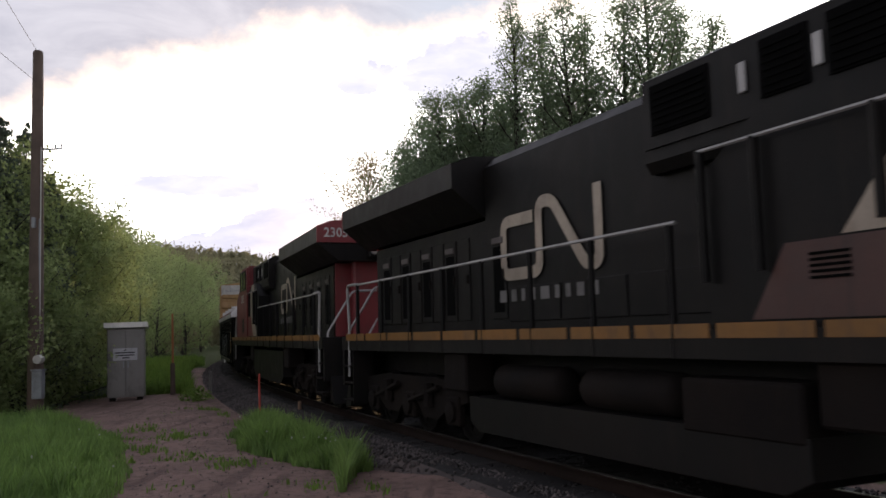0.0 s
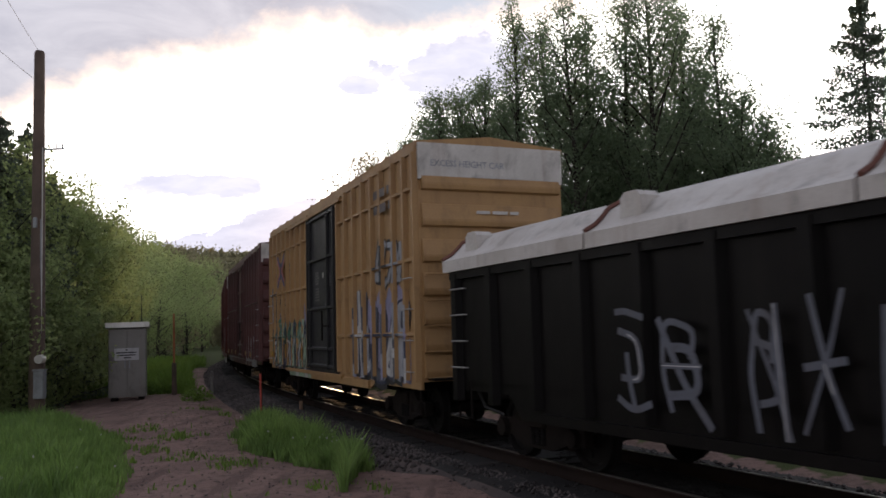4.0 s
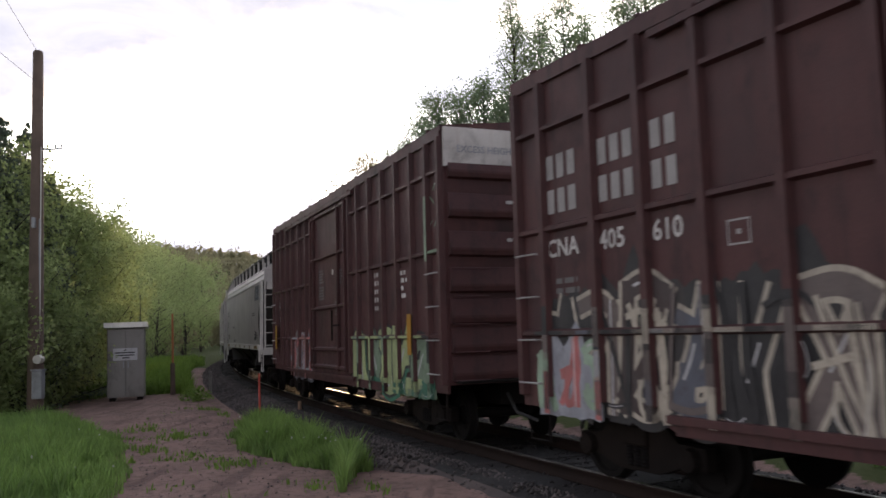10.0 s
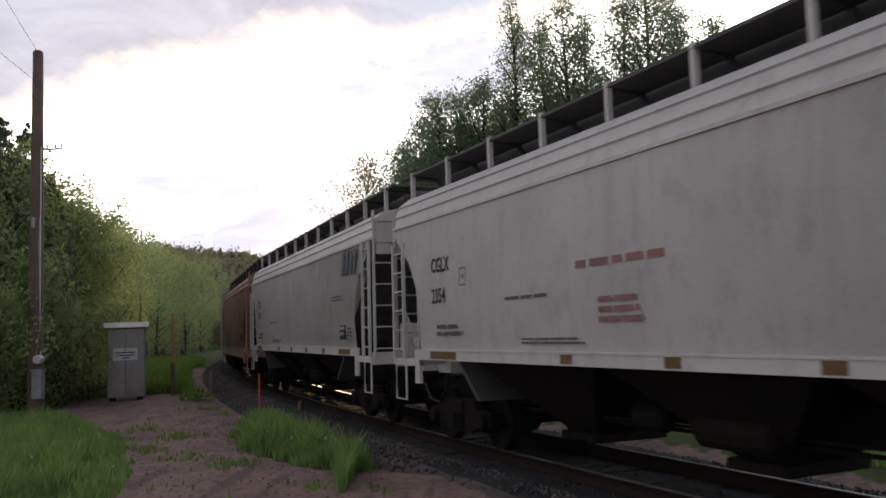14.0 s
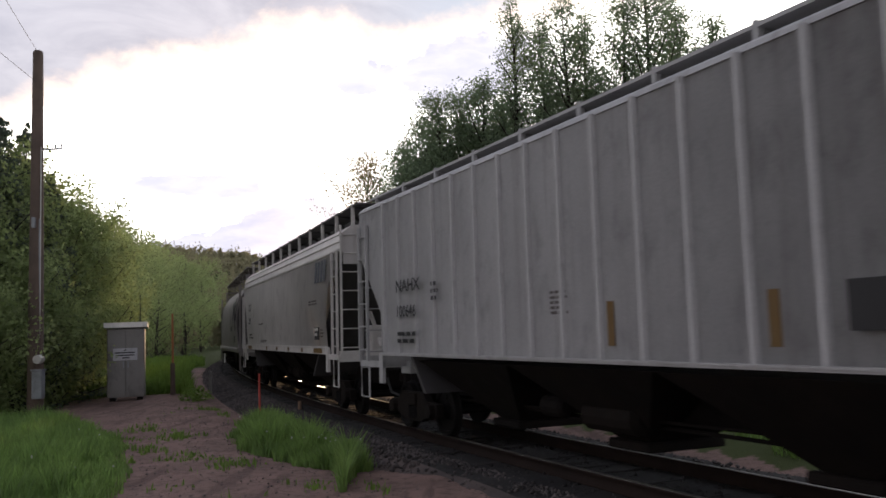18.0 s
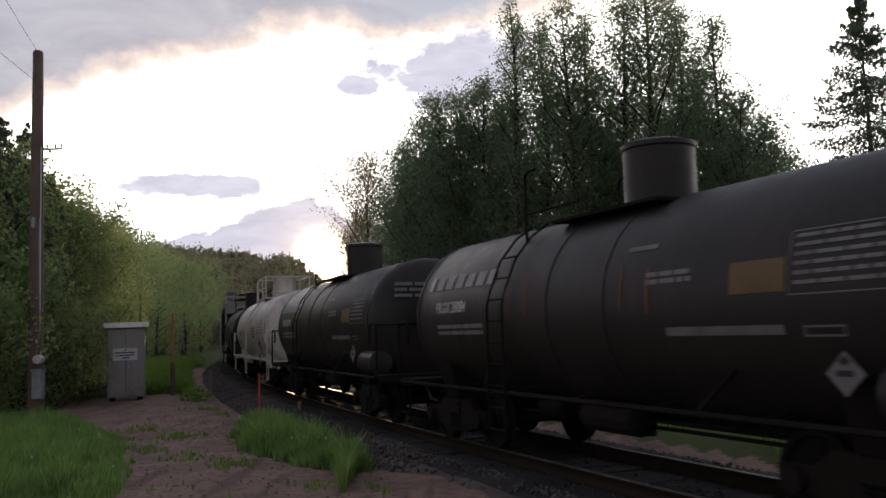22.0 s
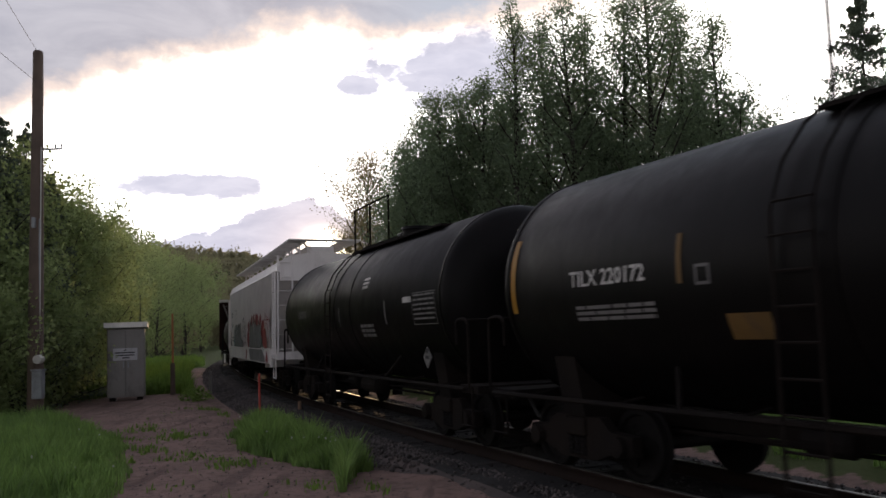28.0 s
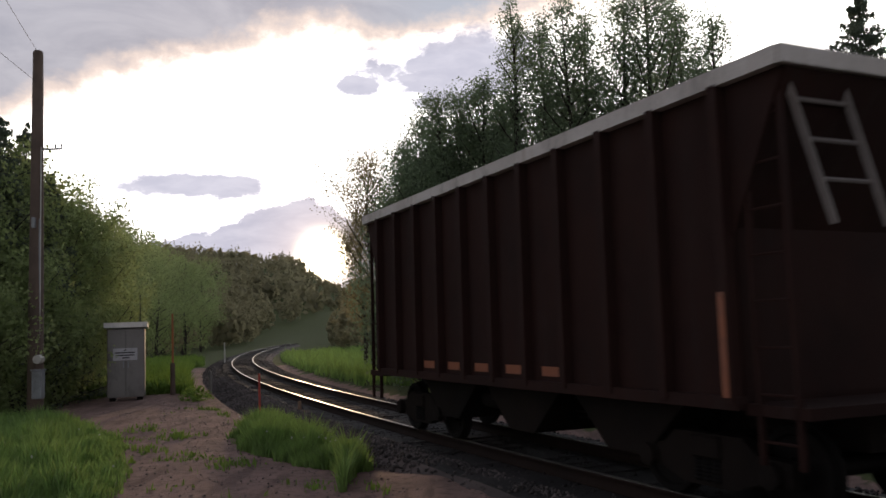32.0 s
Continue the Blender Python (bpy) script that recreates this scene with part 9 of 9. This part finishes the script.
# the smaller piece and the loose scribbles
sprayed_shape(c, [(4.9, 1.45), (4.7, 2.0), (4.2, 2.1), (4.1, 1.45)], Y + 0.003, "turquoise", "faded turquoise field")
for k, pts in enumerate([[(4.62, 1.45), (4.68, 2.1), (4.2, 2.36), (4.1, 1.45)], [(4.05, 1.45), (3.95, 2.32), (3.5, 2.34), (3.4, 1.45)], [(3.3, 1.45), (3.35, 2.3), (2.9, 2.36), (2.75, 1.8), (2.7, 1.45)], [(2.7, 1.45), (2.75, 2.3), (2.15, 2.4), (2.2, 2.0), (1.95, 1.75), (1.2, 1.6), (1.3, 1.45)]]):
    sprayed_shape(c, pts, Y + 0.006 + 0.002 * k, "grey", "small grey sprayed letter that cannot be read", "black", 0.06)
bm = bm_new()
band(bm, rounded([(0.9, 2.36), (1.05, 2.6), (1.4, 2.5), (1.38, 2.1), (1.05, 2.0)], 0.2, 5), 0.06, Y + 0.006)
for k in range(4):
    band(bm, rounded([(1.1 - 0.2 * k, 2.2), (0.95 - 0.2 * k, 2.3), (0.9 - 0.2 * k, 2.12), (1.0 - 0.15 * k, 1.85), (0.75 - 0.1 * k, 1.9)], 0.1, 3), 0.028, Y + 0.007 + 0.0005 * k)
band(bm, rounded([(0.45, 2.1), (0.3, 1.75), (0.5, 1.56), (0.8, 1.62)], 0.15, 4), 0.045, Y + 0.0095)
tagged(part("sprayed_stroke", bm, SPRAY["black"], c, "loose black scribble"), kind="stuff")
bm = bm_new()
for k in range(7):
    x = -5.2 - 0.165 * k
    band(bm, rounded([(x, 2.62 - 0.03 * k), (x + 0.02, 2.38), (x - 0.12, 2.36), (x - 0.1, 2.56 - 0.03 * k), (x - 0.17, 2.3)], 0.06, 3), 0.03, Y + 0.004 + 0.0005 * k)
band(bm, [(-5.2, 2.1), (-5.5, 2.28), (-5.8, 2.24), (-6.05, 1.95)], 0.03, Y + 0.0085)
band(bm, [(-5.8, 2.2), (-6.1, 1.9), (-6.35, 1.46)], 0.045, Y + 0.009)
tagged(part("sprayed_stroke", bm, SPRAY["red"], c, "loose red scribble"), kind="stuff")
bm = bm_new()
band(bm, [(-6.39, 2.4), (-6.46, 1.9), (-6.5, 1.48)], 0.06, Y + 0.009)
part("sprayed_stroke", bm, SPRAY["brown"], c, "brown sprayed bar")
c, h, r, ax = procor(346.1, 355.95, "15436", M_TANKB, "low", "brownish black tank car with white markings")


def ore_car():
    c = vehicle("open_hopper", "rust-brown ribbed open hopper car with a pale top rail", "hopper car", 357.75, 368.45, 7.2)
    h, Y, top, low = 5.35, 1.44, 4.15, 1.12
    for s in (1, -1):
        bm = bm_new()
        prism(bm, [(-h + 0.7, low), (h - 0.7, low), (h - 0.7, top - 0.1), (-h + 0.7, top - 0.1)], s * Y, s * (Y - 0.05), "y")
        part("side_sheet", bm, M_ORE, c)
    bm = bm_new()
    box(bm, -h + 0.7, h - 0.7, -Y + 0.06, Y - 0.06, low, low + 0.06)
    part("floor", bm, M_ORE, c)
    pb = bm_new()
    prism(pb, [(-0.07, 0), (-0.06, 0.12), (0.06, 0.12), (0.07, 0)], low, top - 0.12, "z")
    me = finish("side_post", pb, M_ORE)
    for k in range(11):
        share("side_post", me, c, Matrix.Translation((-h + 0.78 + (2 * h - 1.56) * k / 10, Y, 0)))
    bm = bm_new()
    for y in (Y - 0.02, -Y - 0.12):
        box(bm, -h, h, y, y + 0.14, top - 0.14, top + 0.02)
    for s in (-1, 1):
        box(bm, s * h - 0.06, s * h + 0.06, -Y - 0.1, Y + 0.1, top - 0.14, top + 0.02)
    part("top_rail", bm, M_TARP, c, "pale dusty top rail")
    bm = bm_new()
    box(bm, -h + 0.7, h - 0.7, Y, Y + 0.1, low - 0.06, low + 0.06)
    part("side_sill", bm, M_ORE, c)
    for s in (-1, 1):
        bm = bm_new()
        prism(bm, [(s * h, top - 0.15), (s * (h - 0.05), top - 0.15), (s * (h - 0.75), 2.7), (s * (h - 0.7), 2.7)], -Y, Y, "y")
        box(bm, s * (h - 0.73) - 0.03, s * (h - 0.73) + 0.03, -Y, Y, low, 2.72)
        for y in (Y, -Y):
            prism(bm, [(s * (h - 0.02), top - 0.14), (s * (h - 0.72), top - 0.14), (s * (h - 0.72), 2.6)], y - 0.02, y + 0.02, "y")
        part("end_sheet", bm, M_ORE, c)
        first = None
        for y in (1.4, 0.72):
            bm = bm_new()
            tube(bm, [(s * (h - 0.1), y, top - 0.05), (s * (h - 0.1), y - 0.52, 2.68)], 0.045, 4)
            brace = part("stile" if first else "end_ladder", bm, M_GREYC, first or c, "" if first else "dusty grey slanting end ladder")
            first = first or brace
        for k in range(3):
            bm = bm_new()
            q, z = 0.13 * (k + 1), top - 0.05 - 0.345 * (k + 1)
            tube(bm, [(s * (h - 0.1), 1.4 - q, z), (s * (h - 0.1), 0.72 - q, z)], 0.02, 5)
            part("rung", bm, M_GREYC, first)
        bm = bm_new()
        box(bm, s * (h - 0.35) - 0.35, s * (h - 0.35) + 0.35, -Y, Y, low - 0.1, low)
        part("end_deck", bm, M_ORE, c)
        ladder(c, min(s * (h - 0.12), s * (h - 0.55)), max(s * (h - 0.12), s * (h - 0.55)), Y - 0.02, 0.6, top - 0.3, 8, M_ORE, "side")
        coupler(c, s * (h - 0.05), s)
        truck(c, s * (h - 1.65))
    for k in range(3):
        x = -2.4 + k * 2.4
        bm = bm_new()
        prism(bm, [(x - 1.15, low), (x + 1.15, low), (x + 0.35, 0.42), (x - 0.35, 0.42)], -1.1, 1.1, "y")
        part("discharge_bay", bm, M_FRAME, c)
    underframe(c, -h + 0.4, h - 0.4, 0.28)
    reflectors(c, (2.4, 1.45, 0.5, -0.45, -1.4), Y + 0.005, low + 0.12, 0.42, 0.12, SPRAY["rust"])
    reflectors(c, (-4.55,), Y + 0.125, low + 0.05, 0.09, 0.95, SPRAY["rust"])
    bm = bm_new()
    box(bm, h - 0.02, h + 0.1, -0.25, 0.1, 0.85, 1.35, 0.02)
    part("end_marker", bm, M_RODRED, c, "red end-of-train marker box")


ore_car()

# ---- ties last, one by one near the camera ----
tb = bm_new()
box(tb, -0.115, 0.115, -1.3, 1.3, -0.36, -0.185, 0.012)
TIE = finish("tie", tb, M_TIE)
for k in range(280):
    s = -22 + k * 0.5
    share("tie", TIE, track, lie(s) @ pose(0.02 * math.sin(k * 3.1), 0.03 * math.sin(k * 1.7), 0.01 * math.sin(k * 2.3), 0, 0, 0.8 * math.sin(k * 5.3)))


def far_ties():
    vs, fs = [], []
    for s in list(np.arange(-130, -22, 0.5)) + list(np.arange(118, 330, 0.5)):
        m = lie(s)
        n = len(vs)
        vs += [tuple(m @ Vector((x, y, z))) for x in (-0.115, 0.115) for y in (-1.3, 1.3) for z in (-0.36, -0.185)]
        fs += [tuple(n + i for i in f) for f in ((0, 1, 3, 2), (4, 6, 7, 5), (0, 4, 5, 1), (2, 3, 7, 6), (1, 5, 7, 3))]
    tagged(share("far_ties", from_arrays("far_ties", vs, fs, M_TIE), track), kind="stuff")


far_ties()


def motions():
    """Every car rolls round the bend behind the locomotives."""
    times = [k * 0.5 for k in range(65)]
    for t, middle, pins in ROLLING:
        walk(t, [(q, car_pose(middle, pins, q)) for q in times])
    # the wheels turn as they roll past
    for wheel, place, q, r in WHEELS:
        seen = [0.0] + [k * 0.05 for k in range(1, 640) if -14 < place - gone(k * 0.05) < 24] + [32.0]
        first, last = (seen[1], seen[-2]) if len(seen) > 2 else (0.0, 0.0)
        walk(wheel, [(t, Matrix.Translation((q, 0, r)) @ Matrix.Rotation(-gone(min(max(t, first), last)) / r, 4, "Y")) for t in seen])


motions()
